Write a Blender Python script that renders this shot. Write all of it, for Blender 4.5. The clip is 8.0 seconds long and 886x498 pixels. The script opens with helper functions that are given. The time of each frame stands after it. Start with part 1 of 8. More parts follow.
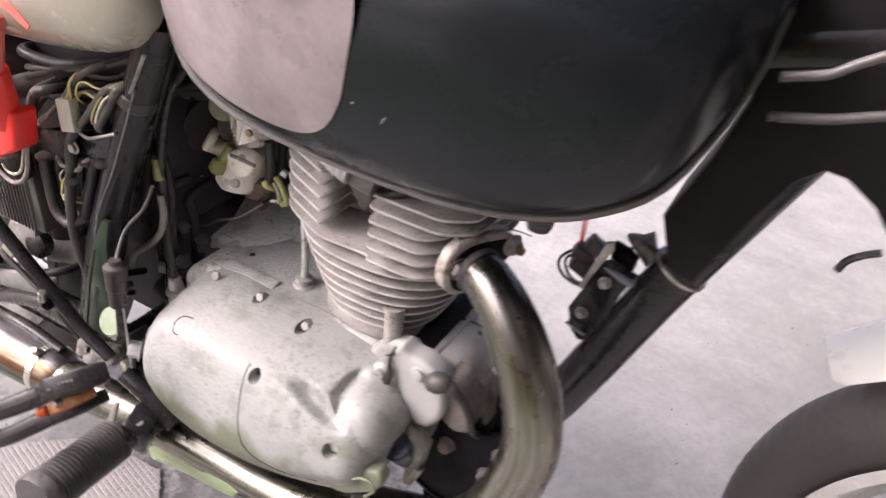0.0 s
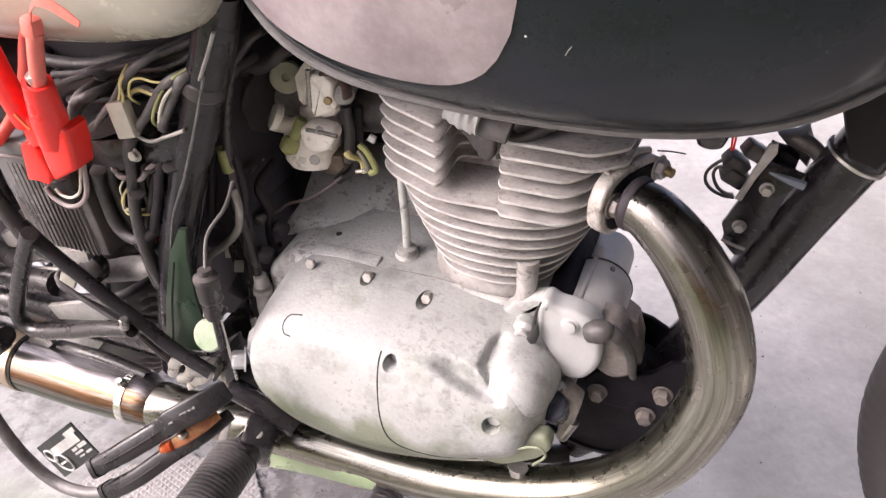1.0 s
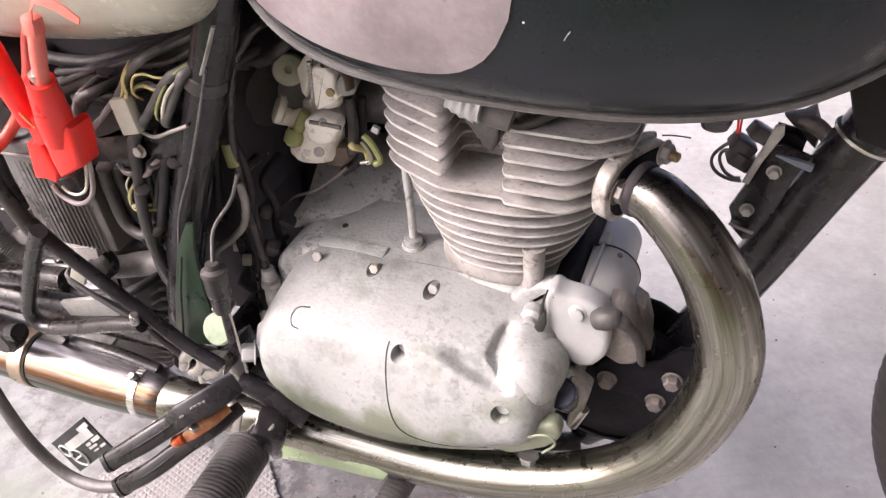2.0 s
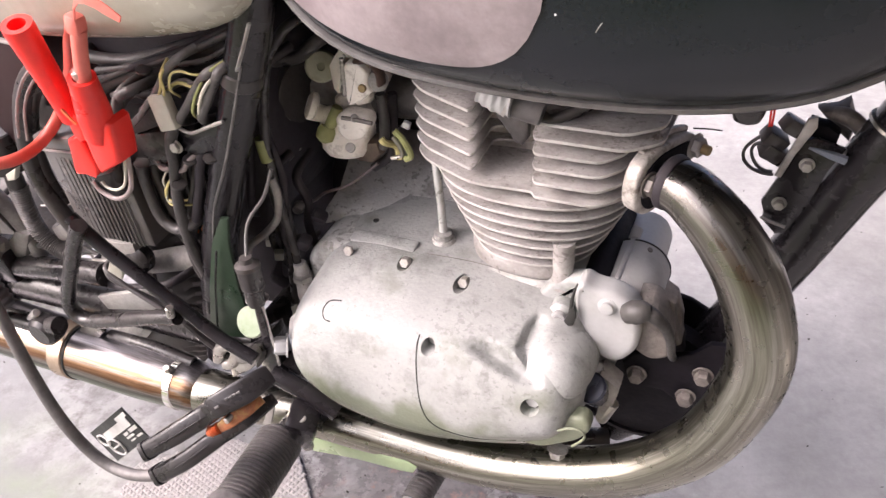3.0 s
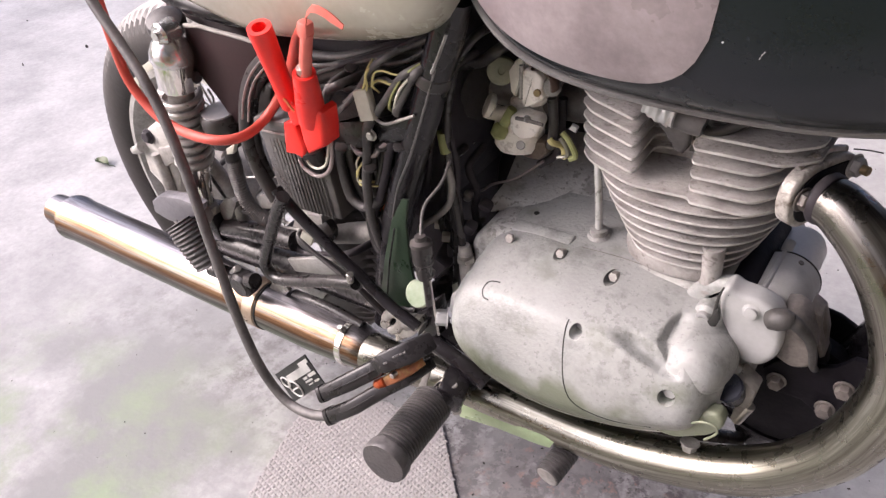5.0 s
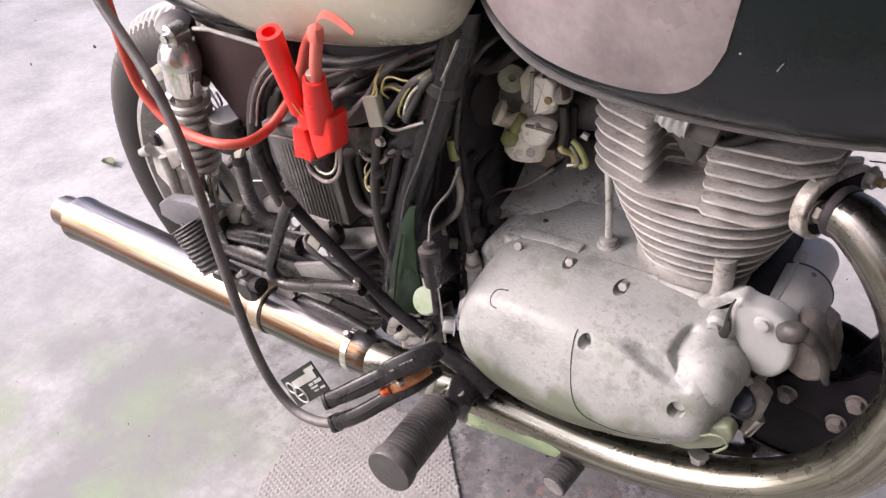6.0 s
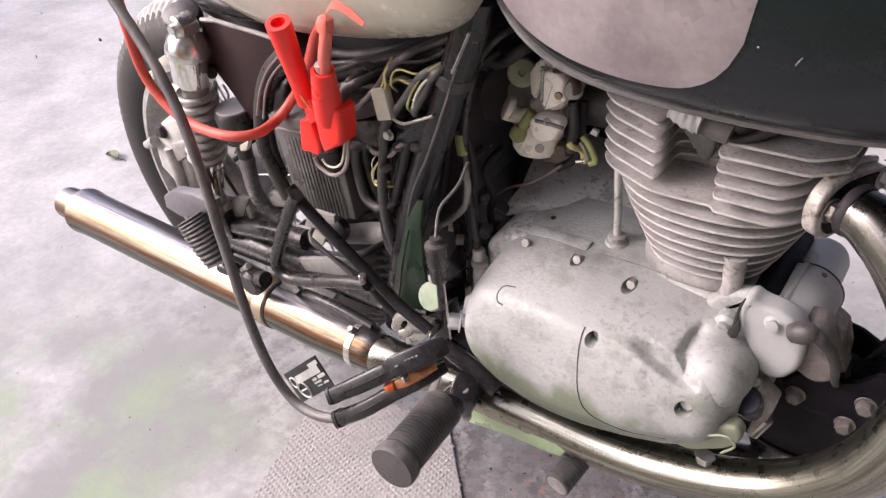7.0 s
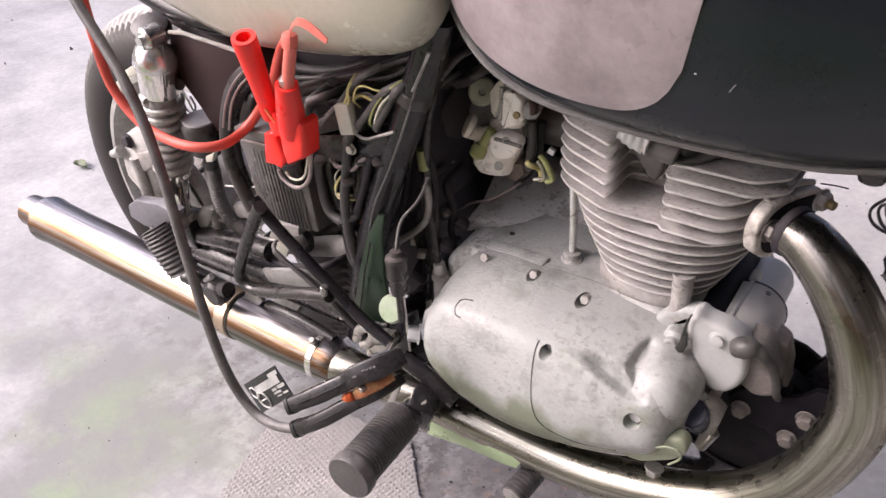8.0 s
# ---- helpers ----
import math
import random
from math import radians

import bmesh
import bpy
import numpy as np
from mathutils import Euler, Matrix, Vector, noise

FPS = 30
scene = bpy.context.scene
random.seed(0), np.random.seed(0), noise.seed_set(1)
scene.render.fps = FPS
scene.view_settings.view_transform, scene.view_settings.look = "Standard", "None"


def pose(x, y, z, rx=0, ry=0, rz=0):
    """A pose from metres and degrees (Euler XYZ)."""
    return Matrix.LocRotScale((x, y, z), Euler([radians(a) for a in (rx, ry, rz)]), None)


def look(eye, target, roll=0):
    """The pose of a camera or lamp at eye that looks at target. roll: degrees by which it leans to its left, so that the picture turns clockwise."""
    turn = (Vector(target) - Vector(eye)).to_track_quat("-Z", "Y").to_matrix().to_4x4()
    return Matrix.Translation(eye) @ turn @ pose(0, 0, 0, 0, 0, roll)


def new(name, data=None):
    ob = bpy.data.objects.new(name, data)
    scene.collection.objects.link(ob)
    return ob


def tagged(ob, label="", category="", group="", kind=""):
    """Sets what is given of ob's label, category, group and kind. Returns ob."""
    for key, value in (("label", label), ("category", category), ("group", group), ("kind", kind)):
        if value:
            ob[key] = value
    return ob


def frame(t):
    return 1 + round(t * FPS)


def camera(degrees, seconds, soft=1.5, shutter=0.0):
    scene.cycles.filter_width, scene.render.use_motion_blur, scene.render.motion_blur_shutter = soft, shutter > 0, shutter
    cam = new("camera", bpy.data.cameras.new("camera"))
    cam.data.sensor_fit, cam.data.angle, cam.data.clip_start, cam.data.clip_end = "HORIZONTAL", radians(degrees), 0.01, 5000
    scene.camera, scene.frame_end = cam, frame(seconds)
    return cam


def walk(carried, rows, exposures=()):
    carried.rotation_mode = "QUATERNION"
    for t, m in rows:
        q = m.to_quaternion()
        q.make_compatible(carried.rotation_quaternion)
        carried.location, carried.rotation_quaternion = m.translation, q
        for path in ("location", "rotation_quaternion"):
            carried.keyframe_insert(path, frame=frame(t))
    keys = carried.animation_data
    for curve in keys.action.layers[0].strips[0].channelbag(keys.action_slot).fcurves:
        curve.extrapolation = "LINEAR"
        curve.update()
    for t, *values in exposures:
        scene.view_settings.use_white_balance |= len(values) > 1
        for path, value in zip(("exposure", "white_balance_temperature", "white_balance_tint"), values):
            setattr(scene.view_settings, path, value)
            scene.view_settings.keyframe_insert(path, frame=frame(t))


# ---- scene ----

cam = camera(61.25, 8.0, soft=1.35, shutter=0.5)
# seconds, place of the eye in metres, turn in degrees
ROWS = [
    (0.0, 0.2970, -0.4501, 0.8083, 56.74, -6.89, 29.27),
    (0.2, 0.2568, -0.4500, 0.7978, 56.02, -5.08, 26.92),
    (0.5, 0.2094, -0.4448, 0.7910, 53.85, -1.71, 23.53),
    (1.0, 0.1755, -0.4515, 0.7819, 52.26, 1.00, 21.00),
    (1.5, 0.1797, -0.4468, 0.7814, 51.58, 1.97, 20.75),
    (3.0, 0.1797, -0.4560, 0.7807, 51.58, 3.67, 22.72),
    (3.5, 0.1845, -0.4590, 0.7807, 51.49, 4.52, 24.08),
    (3.7, 0.1836, -0.4693, 0.7825, 52.06, 4.83, 25.04),
    (4.0, 0.1907, -0.4919, 0.8107, 51.93, 7.04, 30.04),
    (4.2, 0.1927, -0.5040, 0.8165, 52.00, 6.97, 31.62),
    (4.5, 0.1970, -0.5059, 0.8144, 52.03, 6.91, 33.39),
    (6.0, 0.1900, -0.5015, 0.8155, 52.47, 6.16, 35.33),
    (6.5, 0.1855, -0.5046, 0.8128, 52.45, 5.96, 35.63),
    (7.0, 0.1851, -0.5027, 0.8103, 52.48, 5.62, 35.93),
    (7.5, 0.1879, -0.5034, 0.8146, 52.90, 4.80, 35.48),
    (8.0, 0.2018, -0.5060, 0.8151, 53.69, 3.57, 34.87),
]
walk(cam, [(t, pose(x, y, z, rx, ry, rz)) for t, x, y, z, rx, ry, rz in ROWS],
     exposures=[(0.0, 1.24, 6120, 18), (0.5, 1.50, 6120, 18), (3.5, 1.48, 6120, 18), (4.0, 1.36, 6100, 18), (4.5, 1.12, 6080, 18), (8.0, 1.06, 6080, 18)])

# ---- light: soft daylight of a hazy sky over a walled yard ----
world = bpy.data.worlds.new("world")
scene.world = world
world.use_nodes = True
wn = world.node_tree.nodes
sky = wn.new("ShaderNodeTexSky")
sky.sky_type = "NISHITA"
sky.sun_disc = False
sky.sun_elevation = radians(36)
sky.sun_rotation = radians(239)
sky.dust_density = 9.0
sky.air_density = 0.55
wn["Background"].inputs["Strength"].default_value = 0.15
world.node_tree.links.new(sky.outputs[0], wn["Background"].inputs["Color"])
sun = new("sun", bpy.data.lights.new("sun", "SUN"))
sun.data.energy = 0.80
sun.data.angle = radians(90)
sun.data.color = (1.0, 0.96, 0.92)
sun.matrix_world = look((-2.6, -0.9, 3.0), (0, 0, 0.3))


# ---- materials ----
def mat(name, col, rough=0.5, metal=0.0, col2=None, scale=12.0, fine=160.0, bump=0.15, dust=0.0, dust_col=(0.36, 0.33, 0.31), coat=0.0, rough_var=0.15, spec=0.5, stain=None, stain_scale=9.0, stain_at=(0.50, 0.66), dust_from=-0.35, low_shade=None, specks=None):
    """A surface with a broad and a fine variation of colour and gloss, a fine relief, and dust that settles on what faces up."""
    m = bpy.data.materials.new(name)
    m.use_nodes = True
    n, l = m.node_tree.nodes, m.node_tree.links
    bs = n["Principled BSDF"]
    tc = n.new("ShaderNodeTexCoord")
    big = n.new("ShaderNodeTexNoise")
    big.inputs["Scale"].default_value, big.inputs["Detail"].default_value, big.inputs["Roughness"].default_value = scale, 6.0, 0.62
    sml = n.new("ShaderNodeTexNoise")
    sml.inputs["Scale"].default_value, sml.inputs["Detail"].default_value = fine, 4.0
    for k in (big, sml):
        l.new(tc.outputs["Object"], k.inputs["Vector"])
    add = n.new("ShaderNodeMath")
    add.operation = "MULTIPLY_ADD"
    add.inputs[1].default_value = 0.35
    l.new(sml.outputs["Fac"], add.inputs[0])
    l.new(big.outputs["Fac"], add.inputs[2])
    ramp = n.new("ShaderNodeValToRGB")
    ramp.color_ramp.elements[0].position, ramp.color_ramp.elements[1].position = 0.45, 0.9
    c2 = col2 or tuple(c * 0.7 for c in col)
    ramp.color_ramp.elements[0].color, ramp.color_ramp.elements[1].color = (*c2, 1), (*col, 1)
    l.new(add.outputs[0], ramp.inputs["Fac"])
    out = ramp.outputs["Color"]
    if stain:
        blot = n.new("ShaderNodeTexNoise")
        blot.inputs["Scale"].default_value, blot.inputs["Detail"].default_value, blot.inputs["Roughness"].default_value = stain_scale, 9.0, 0.68
        l.new(tc.outputs["Object"], blot.inputs["Vector"])
        br = n.new("ShaderNodeMapRange")
        br.inputs["From Min"].default_value, br.inputs["From Max"].default_value = stain_at
        br.inputs["To Max"].default_value = stain[3]
        l.new(blot.outputs["Fac"], br.inputs["Value"])
        sm = n.new("ShaderNodeMixRGB")
        sm.inputs["Color2"].default_value = (*stain[:3], 1)
        l.new(br.outputs["Result"], sm.inputs["Fac"])
        l.new(out, sm.inputs["Color1"])
        out = sm.outputs["Color"]
    if specks:
        # oily specks and pits: colour, size, threshold, strength
        dot = n.new("ShaderNodeTexNoise")
        dot.inputs["Scale"].default_value, dot.inputs["Detail"].default_value, dot.inputs["Roughness"].default_value = specks[1], 3.0, 0.6
        l.new(tc.outputs["Object"], dot.inputs["Vector"])
        gather = n.new("ShaderNodeTexNoise")
        gather.inputs["Scale"].default_value, gather.inputs["Detail"].default_value = 17.0, 5.0
        l.new(tc.outputs["Object"], gather.inputs["Vector"])
        near = n.new("ShaderNodeMath")
        near.operation = "MULTIPLY_ADD"
        near.inputs[1].default_value = 0.45
        l.new(gather.outputs["Fac"], near.inputs[0])
        l.new(dot.outputs["Fac"], near.inputs[2])
        sr = n.new("ShaderNodeMapRange")
        sr.inputs["From Min"].default_value, sr.inputs["From Max"].default_value = specks[2] + 0.225, specks[2] + 0.285
        sr.inputs["To Max"].default_value = specks[3]
        l.new(near.outputs[0], sr.inputs["Value"])
        km = n.new("ShaderNodeMixRGB")
        km.inputs["Color2"].default_value = (*specks[0], 1)
        l.new(sr.outputs["Result"], km.inputs["Fac"])
        l.new(out, km.inputs["Color1"])
        out = km.outputs["Color"]
    if low_shade:
        # low green shade, painted in patches thinning upwards: colour, full height, last height, strength, slope
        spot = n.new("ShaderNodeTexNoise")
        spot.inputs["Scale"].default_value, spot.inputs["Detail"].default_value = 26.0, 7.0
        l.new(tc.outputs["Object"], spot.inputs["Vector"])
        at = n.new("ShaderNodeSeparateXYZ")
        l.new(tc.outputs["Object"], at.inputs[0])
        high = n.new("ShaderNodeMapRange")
        high.inputs["From Min"].default_value, high.inputs["From Max"].default_value = low_shade[2], low_shade[1]
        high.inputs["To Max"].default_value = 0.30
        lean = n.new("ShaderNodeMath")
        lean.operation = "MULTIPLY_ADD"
        lean.inputs[1].default_value = low_shade[4]
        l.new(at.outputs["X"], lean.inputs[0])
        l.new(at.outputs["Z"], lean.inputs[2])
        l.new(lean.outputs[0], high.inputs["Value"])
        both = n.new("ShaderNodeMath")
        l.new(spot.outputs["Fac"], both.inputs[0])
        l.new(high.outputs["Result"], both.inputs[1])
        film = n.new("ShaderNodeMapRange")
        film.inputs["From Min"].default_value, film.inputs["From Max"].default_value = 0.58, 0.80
        film.inputs["To Max"].default_value = low_shade[3]
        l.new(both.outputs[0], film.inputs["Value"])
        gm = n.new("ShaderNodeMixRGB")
        gm.inputs["Color2"].default_value = (*low_shade[0], 1)
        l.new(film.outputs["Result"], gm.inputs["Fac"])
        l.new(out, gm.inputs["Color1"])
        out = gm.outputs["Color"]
    rr = n.new("ShaderNodeMapRange")
    rr.inputs["From Min"].default_value, rr.inputs["From Max"].default_value = 0.3, 0.7
    rr.inputs["To Min"].default_value, rr.inputs["To Max"].default_value = max(0.02, rough - rough_var), min(1.0, rough + rough_var)
    l.new(big.outputs["Fac"], rr.inputs["Value"])
    rough_out = rr.outputs["Result"]
    if dust > 0:
        geo = n.new("ShaderNodeNewGeometry")
        sep = n.new("ShaderNodeSeparateXYZ")
        l.new(geo.outputs["Normal"], sep.inputs[0])
        up = n.new("ShaderNodeMapRange")
        up.inputs["From Min"].default_value, up.inputs["From Max"].default_value = dust_from, 0.95
        up.inputs["To Min"].default_value, up.inputs["To Max"].default_value = 0.12 * dust, dust
        l.new(sep.outputs["Z"], up.inputs["Value"])
        mul = n.new("ShaderNodeMath")
        mul.operation = "MULTIPLY"
        mul.use_clamp = True
        l.new(up.outputs["Result"], mul.inputs[0])
        l.new(add.outputs[0], mul.inputs[1])
        mix = n.new("ShaderNodeMixRGB")
        mix.inputs["Color2"].default_value = (*dust_col, 1)
        l.new(mul.outputs[0], mix.inputs["Fac"])
        l.new(out, mix.inputs["Color1"])
        out = mix.outputs["Color"]
        rm = n.new("ShaderNodeMix")
        rm.inputs["B"].default_value = 0.85
        l.new(mul.outputs[0], rm.inputs["Factor"])
        l.new(rough_out, rm.inputs["A"])
        rough_out = rm.outputs["Result"]
        if metal > 0:
            mm = n.new("ShaderNodeMath")
            mm.operation, mm.use_clamp = "MULTIPLY_ADD", True
            mm.inputs[1].default_value, mm.inputs[2].default_value = -metal, metal
            l.new(mul.outputs[0], mm.inputs[0])
            l.new(mm.outputs[0], bs.inputs["Metallic"])
    l.new(out, bs.inputs["Base Color"])
    l.new(rough_out, bs.inputs["Roughness"])
    if not (metal > 0 and dust > 0):
        bs.inputs["Metallic"].default_value = metal
    bs.inputs["Coat Weight"].default_value = coat
    bs.inputs["Coat Roughness"].default_value = 0.12
    bs.inputs["Specular IOR Level"].default_value = spec
    if bump > 0:
        bp = n.new("ShaderNodeBump")
        bp.inputs["Strength"].default_value, bp.inputs["Distance"].default_value = bump, 0.002
        l.new(sml.outputs["Fac"], bp.inputs["Height"])
        l.new(bp.outputs["Normal"], bs.inputs["Normal"])
    return m


M_ALU = mat("cast_aluminium", (0.49, 0.485, 0.47), 0.5, 0.3, (0.27, 0.26, 0.245), 50, 400, 0.4, dust=0.25, dust_col=(0.48, 0.46, 0.45), stain=(0.15, 0.14, 0.12, 0.7), stain_scale=24.0)
# the cover's low tint stands for shade and green bounce from the ground
M_COVER = mat("dirty_silver_cover", (0.39, 0.398, 0.394), 0.45, 0.08, (0.285, 0.288, 0.28), 11, 320, 0.3, dust=0.25, dust_col=(0.46, 0.462, 0.452), stain=(0.115, 0.125, 0.11, 0.7), stain_scale=23.0, stain_at=(0.52, 0.67), low_shade=((0.12, 0.14, 0.085), 0.320, 0.354, 0.9, 0.05), specks=((0.09, 0.09, 0.08), 230.0, 0.615, 0.36))
M_CASE = mat("pale_dusty_casting", (0.56, 0.56, 0.55), 0.52, 0.05, (0.40, 0.40, 0.385), 16, 300, 0.4, dust=0.3, dust_col=(0.58, 0.57, 0.56), stain=(0.15, 0.145, 0.125, 0.75), stain_scale=30.0, stain_at=(0.52, 0.65), specks=((0.09, 0.085, 0.07), 170.0, 0.59, 0.7))
M_PALE = mat("pale_smooth_casting", (0.46, 0.465, 0.47), 0.40, 0.12, (0.36, 0.36, 0.36), 20, 240, 0.12, dust=0.1, stain=(0.20, 0.19, 0.185, 0.45), stain_scale=30.0)
M_BRIGHT = mat("bright_bare_casting", (0.66, 0.63, 0.60), 0.45, 0.2, (0.40, 0.37, 0.34), 60, 300, 0.5, stain=(0.14, 0.11, 0.09, 0.8), stain_scale=70.0, stain_at=(0.50, 0.60))
M_FINEDGE = mat("bare_fin_edge", (0.58, 0.565, 0.545), 0.5, 0.1, (0.35, 0.335, 0.32), 70, 350, 0.3, stain=(0.22, 0.195, 0.18, 0.6), stain_scale=40.0)
M_SPRING = mat("plated_spring", (0.52, 0.50, 0.48), 0.35, 0.5, (0.30, 0.28, 0.26), 60, 350, 0.1, dust=0.25)
# alloy whose green is a reflection put into the base colour
M_FLANGE_GREEN = mat("green_reflection_alloy", (0.24, 0.255, 0.19), 0.5, 0.05, (0.16, 0.18, 0.115), 30, 300, 0.25)
M_FIN = mat("dusty_aluminium_fin", (0.42, 0.40, 0.388), 0.6, 0.08, (0.23, 0.215, 0.205), 38, 350, 0.35, dust=0.28, dust_col=(0.47, 0.455, 0.44), stain=(0.15, 0.125, 0.115, 0.5), stain_scale=30.0, specks=((0.10, 0.08, 0.07), 200.0, 0.60, 0.6))
M_ALUDARK = mat("dirty_aluminium", (0.46, 0.435, 0.41), 0.55, 0.25, (0.20, 0.185, 0.175), 50, 300, 0.3, dust=0.4, dust_col=(0.48, 0.455, 0.44))
M_GRIME = mat("grimy_alloy", (0.22, 0.195, 0.18), 0.5, 0.3, (0.08, 0.07, 0.065), 60, 300, 0.35, dust=0.15)
M_STEEL = mat("zinc_plated_steel", (0.62, 0.60, 0.57), 0.35, 0.9, (0.35, 0.33, 0.30), 60, 400, 0.1)
M_BOLT = mat("bolt_steel", (0.54, 0.52, 0.50), 0.42, 0.6, (0.28, 0.26, 0.24), 80, 400, 0.1, dust=0.3, dust_col=(0.48, 0.46, 0.44))
M_CHROME = mat("chrome", (0.86, 0.83, 0.79), 0.06, 1.0, (0.74, 0.70, 0.64), 14, 250, 0.02, rough_var=0.05)
M_TANK = mat("black_gloss_paint", (0.009, 0.0115, 0.0155), 0.24, 0.0, (0.006, 0.0085, 0.011), 9, 420, 0.01, coat=0.10, rough_var=0.06, spec=0.28)
M_KNEE = mat("worn_grey_paint", (0.34, 0.295, 0.305), 0.34, 0.0, (0.22, 0.185, 0.195), 9, 260, 0.03, stain=(0.13, 0.105, 0.112, 0.75), stain_scale=11.0, stain_at=(0.46, 0.66))
M_BEIGE = mat("pale_beige_plastic", (0.42, 0.40, 0.335), 0.25, 0.0, (0.34, 0.32, 0.26), 7, 200, 0.02, coat=0.3)
M_FRAME = mat("black_frame_paint", (0.012, 0.010, 0.013), 0.24, 0.0, (0.007, 0.006, 0.008), 25, 240, 0.15, dust=0.05, dust_col=(0.38, 0.35, 0.35), coat=0.12, spec=0.35)
M_RUBBER = mat("dusty_black_rubber", (0.035, 0.031, 0.032), 0.36, 0.0, (0.014, 0.012, 0.014), 60, 300, 0.3, dust=0.42, dust_col=(0.40, 0.37, 0.365))
M_PEG = mat("worn_black_rubber", (0.036, 0.032, 0.034), 0.40, 0.0, (0.016, 0.014, 0.016), 60, 300, 0.3, dust=0.36, dust_col=(0.40, 0.37, 0.37))
M_TYRE = mat("tyre_rubber", (0.030, 0.025, 0.025), 0.6, 0.0, (0.016, 0.013, 0.013), 25, 200, 0.2, dust=0.2)
M_PLASTIC = mat("black_plastic", (0.020, 0.017, 0.018), 0.27, 0.0, (0.010, 0.008, 0.009), 30, 260, 0.08, dust=0.24, dust_col=(0.38, 0.34, 0.325))
M_BATT = mat("battery_case", (0.06, 0.054, 0.052), 0.26, 0.0, (0.025, 0.022, 0.022), 20, 200, 0.06, dust=0.45, dust_col=(0.44, 0.40, 0.385), coat=0.4)
M_RED = mat("red_plastic", (0.92, 0.035, 0.022), 0.38, 0.0, (0.80, 0.022, 0.016), 20, 220, 0.04)
M_REDPALE = mat("pale_red_sleeve", (0.74, 0.20, 0.16), 0.5, 0.0, (0.62, 0.13, 0.10), 30, 220, 0.04)
M_REDCABLE = mat("red_cable_sheath", (0.62, 0.10, 0.07), 0.45, 0.0, (0.50, 0.07, 0.05), 30, 220, 0.04)
M_CABLE = mat("grey_black_cable_sheath", (0.095, 0.088, 0.088), 0.36, 0.0, (0.035, 0.032, 0.033), 50, 260, 0.05, dust=0.34, dust_col=(0.44, 0.41, 0.40))
M_BRASS = mat("dull_brass", (0.34, 0.25, 0.13), 0.45, 0.4, (0.24, 0.17, 0.08), 60, 300, 0.1)
M_COPPER = mat("bare_copper", (0.66, 0.20, 0.08), 0.4, 0.5, (0.48, 0.11, 0.04), 60, 300, 0.1)
M_RUSTCOPPER = mat("rusty_copper", (0.42, 0.15, 0.06), 0.5, 0.3, (0.16, 0.07, 0.04), 90, 400, 0.2, stain=(0.42, 0.30, 0.10, 0.6), stain_scale=120.0)
M_WHITE = mat("white_plastic", (0.62, 0.60, 0.52), 0.45, 0.0, (0.48, 0.46, 0.38), 40, 220, 0.04, dust=0.2)
M_WHITEPAINT = mat("white_paint", (0.80, 0.79, 0.77), 0.3, 0.0, (0.74, 0.73, 0.71), 10, 200, 0.02)
M_YELLOW = mat("yellow_wire", (0.72, 0.64, 0.30), 0.5, 0.0, (0.50, 0.44, 0.18), 50, 220, 0.03)
M_GREENWIRE = mat("olive_sleeve", (0.40, 0.42, 0.18), 0.5, 0.0, (0.25, 0.26, 0.10), 50, 220, 0.05)
# pale disc, its green taken from a reflection and painted in
M_REFLECT = mat("disc_green_reflection", (0.36, 0.42, 0.31), 0.4, 0.0, (0.25, 0.32, 0.20), 90, 220, 0.03)
M_SLEEVE = mat("grey_pink_sleeve", (0.36, 0.30, 0.29), 0.45, 0.0, (0.22, 0.18, 0.18), 50, 220, 0.05)
M_POLISH = mat("polished_alloy", (0.80, 0.79, 0.78), 0.2, 0.85, (0.62, 0.61, 0.60), 40, 300, 0.08, dust=0.12, rough_var=0.08)
M_BAND = mat("heat_tanned_band", (0.46, 0.37, 0.29), 0.36, 0.7, (0.34, 0.25, 0.18), 60, 300, 0.1)
# tread dust, whitened on what faces up to stand for sky glare
M_TREAD = mat("dusty_glare_tread", (0.05, 0.043, 0.042), 0.8, 0.0, (0.03, 0.025, 0.025), 25, 200, 0.2, dust=1.2, dust_col=(0.62, 0.59, 0.575), dust_from=0.25)
M_BOOT = mat("worn_grey_rubber_boot", (0.058, 0.055, 0.054), 0.5, 0.0, (0.028, 0.026, 0.026), 60, 300, 0.25, dust=0.1)
M_SEAM = mat("dark_seam", (0.03, 0.03, 0.028), 0.8)
M_INK = mat("white_print", (0.7, 0.7, 0.68), 0.5)
M_CARD = mat("black_label_card", (0.02, 0.02, 0.022), 0.45)
M_LEAF = mat("green_leaf", (0.07, 0.10, 0.035), 0.55)
M_CLAMP = mat("black_clamp_plastic", (0.016, 0.014, 0.016), 0.28, 0.0, (0.008, 0.007, 0.008), 30, 260, 0.08, dust=0.05, dust_col=(0.42, 0.39, 0.39), spec=0.4)
M_BROWN = mat("brown_black_plastic", (0.046, 0.022, 0.024), 0.5, 0.0, (0.030, 0.015, 0.017), 12, 200, 0.03, dust=0.03, spec=0.3)
M_LIP = mat("dusty_black_lip", (0.02, 0.021, 0.021), 0.45, 0.0, (0.012, 0.012, 0.012), 30, 240, 0.05, dust=0.4, coat=0.6, dust_col=(0.42, 0.40, 0.39))
M_DARK = mat("grimy_metal_and_shade", (0.036, 0.029, 0.040), 0.6, 0.0, (0.013, 0.010, 0.014), 40, 200, 0.2, dust=0.12, spec=0.4)
M_BLACK = mat("black_metal_and_shade", (0.010, 0.008, 0.012), 0.65, 0.0, (0.004, 0.003, 0.005), 40, 200, 0.3, spec=0.2)
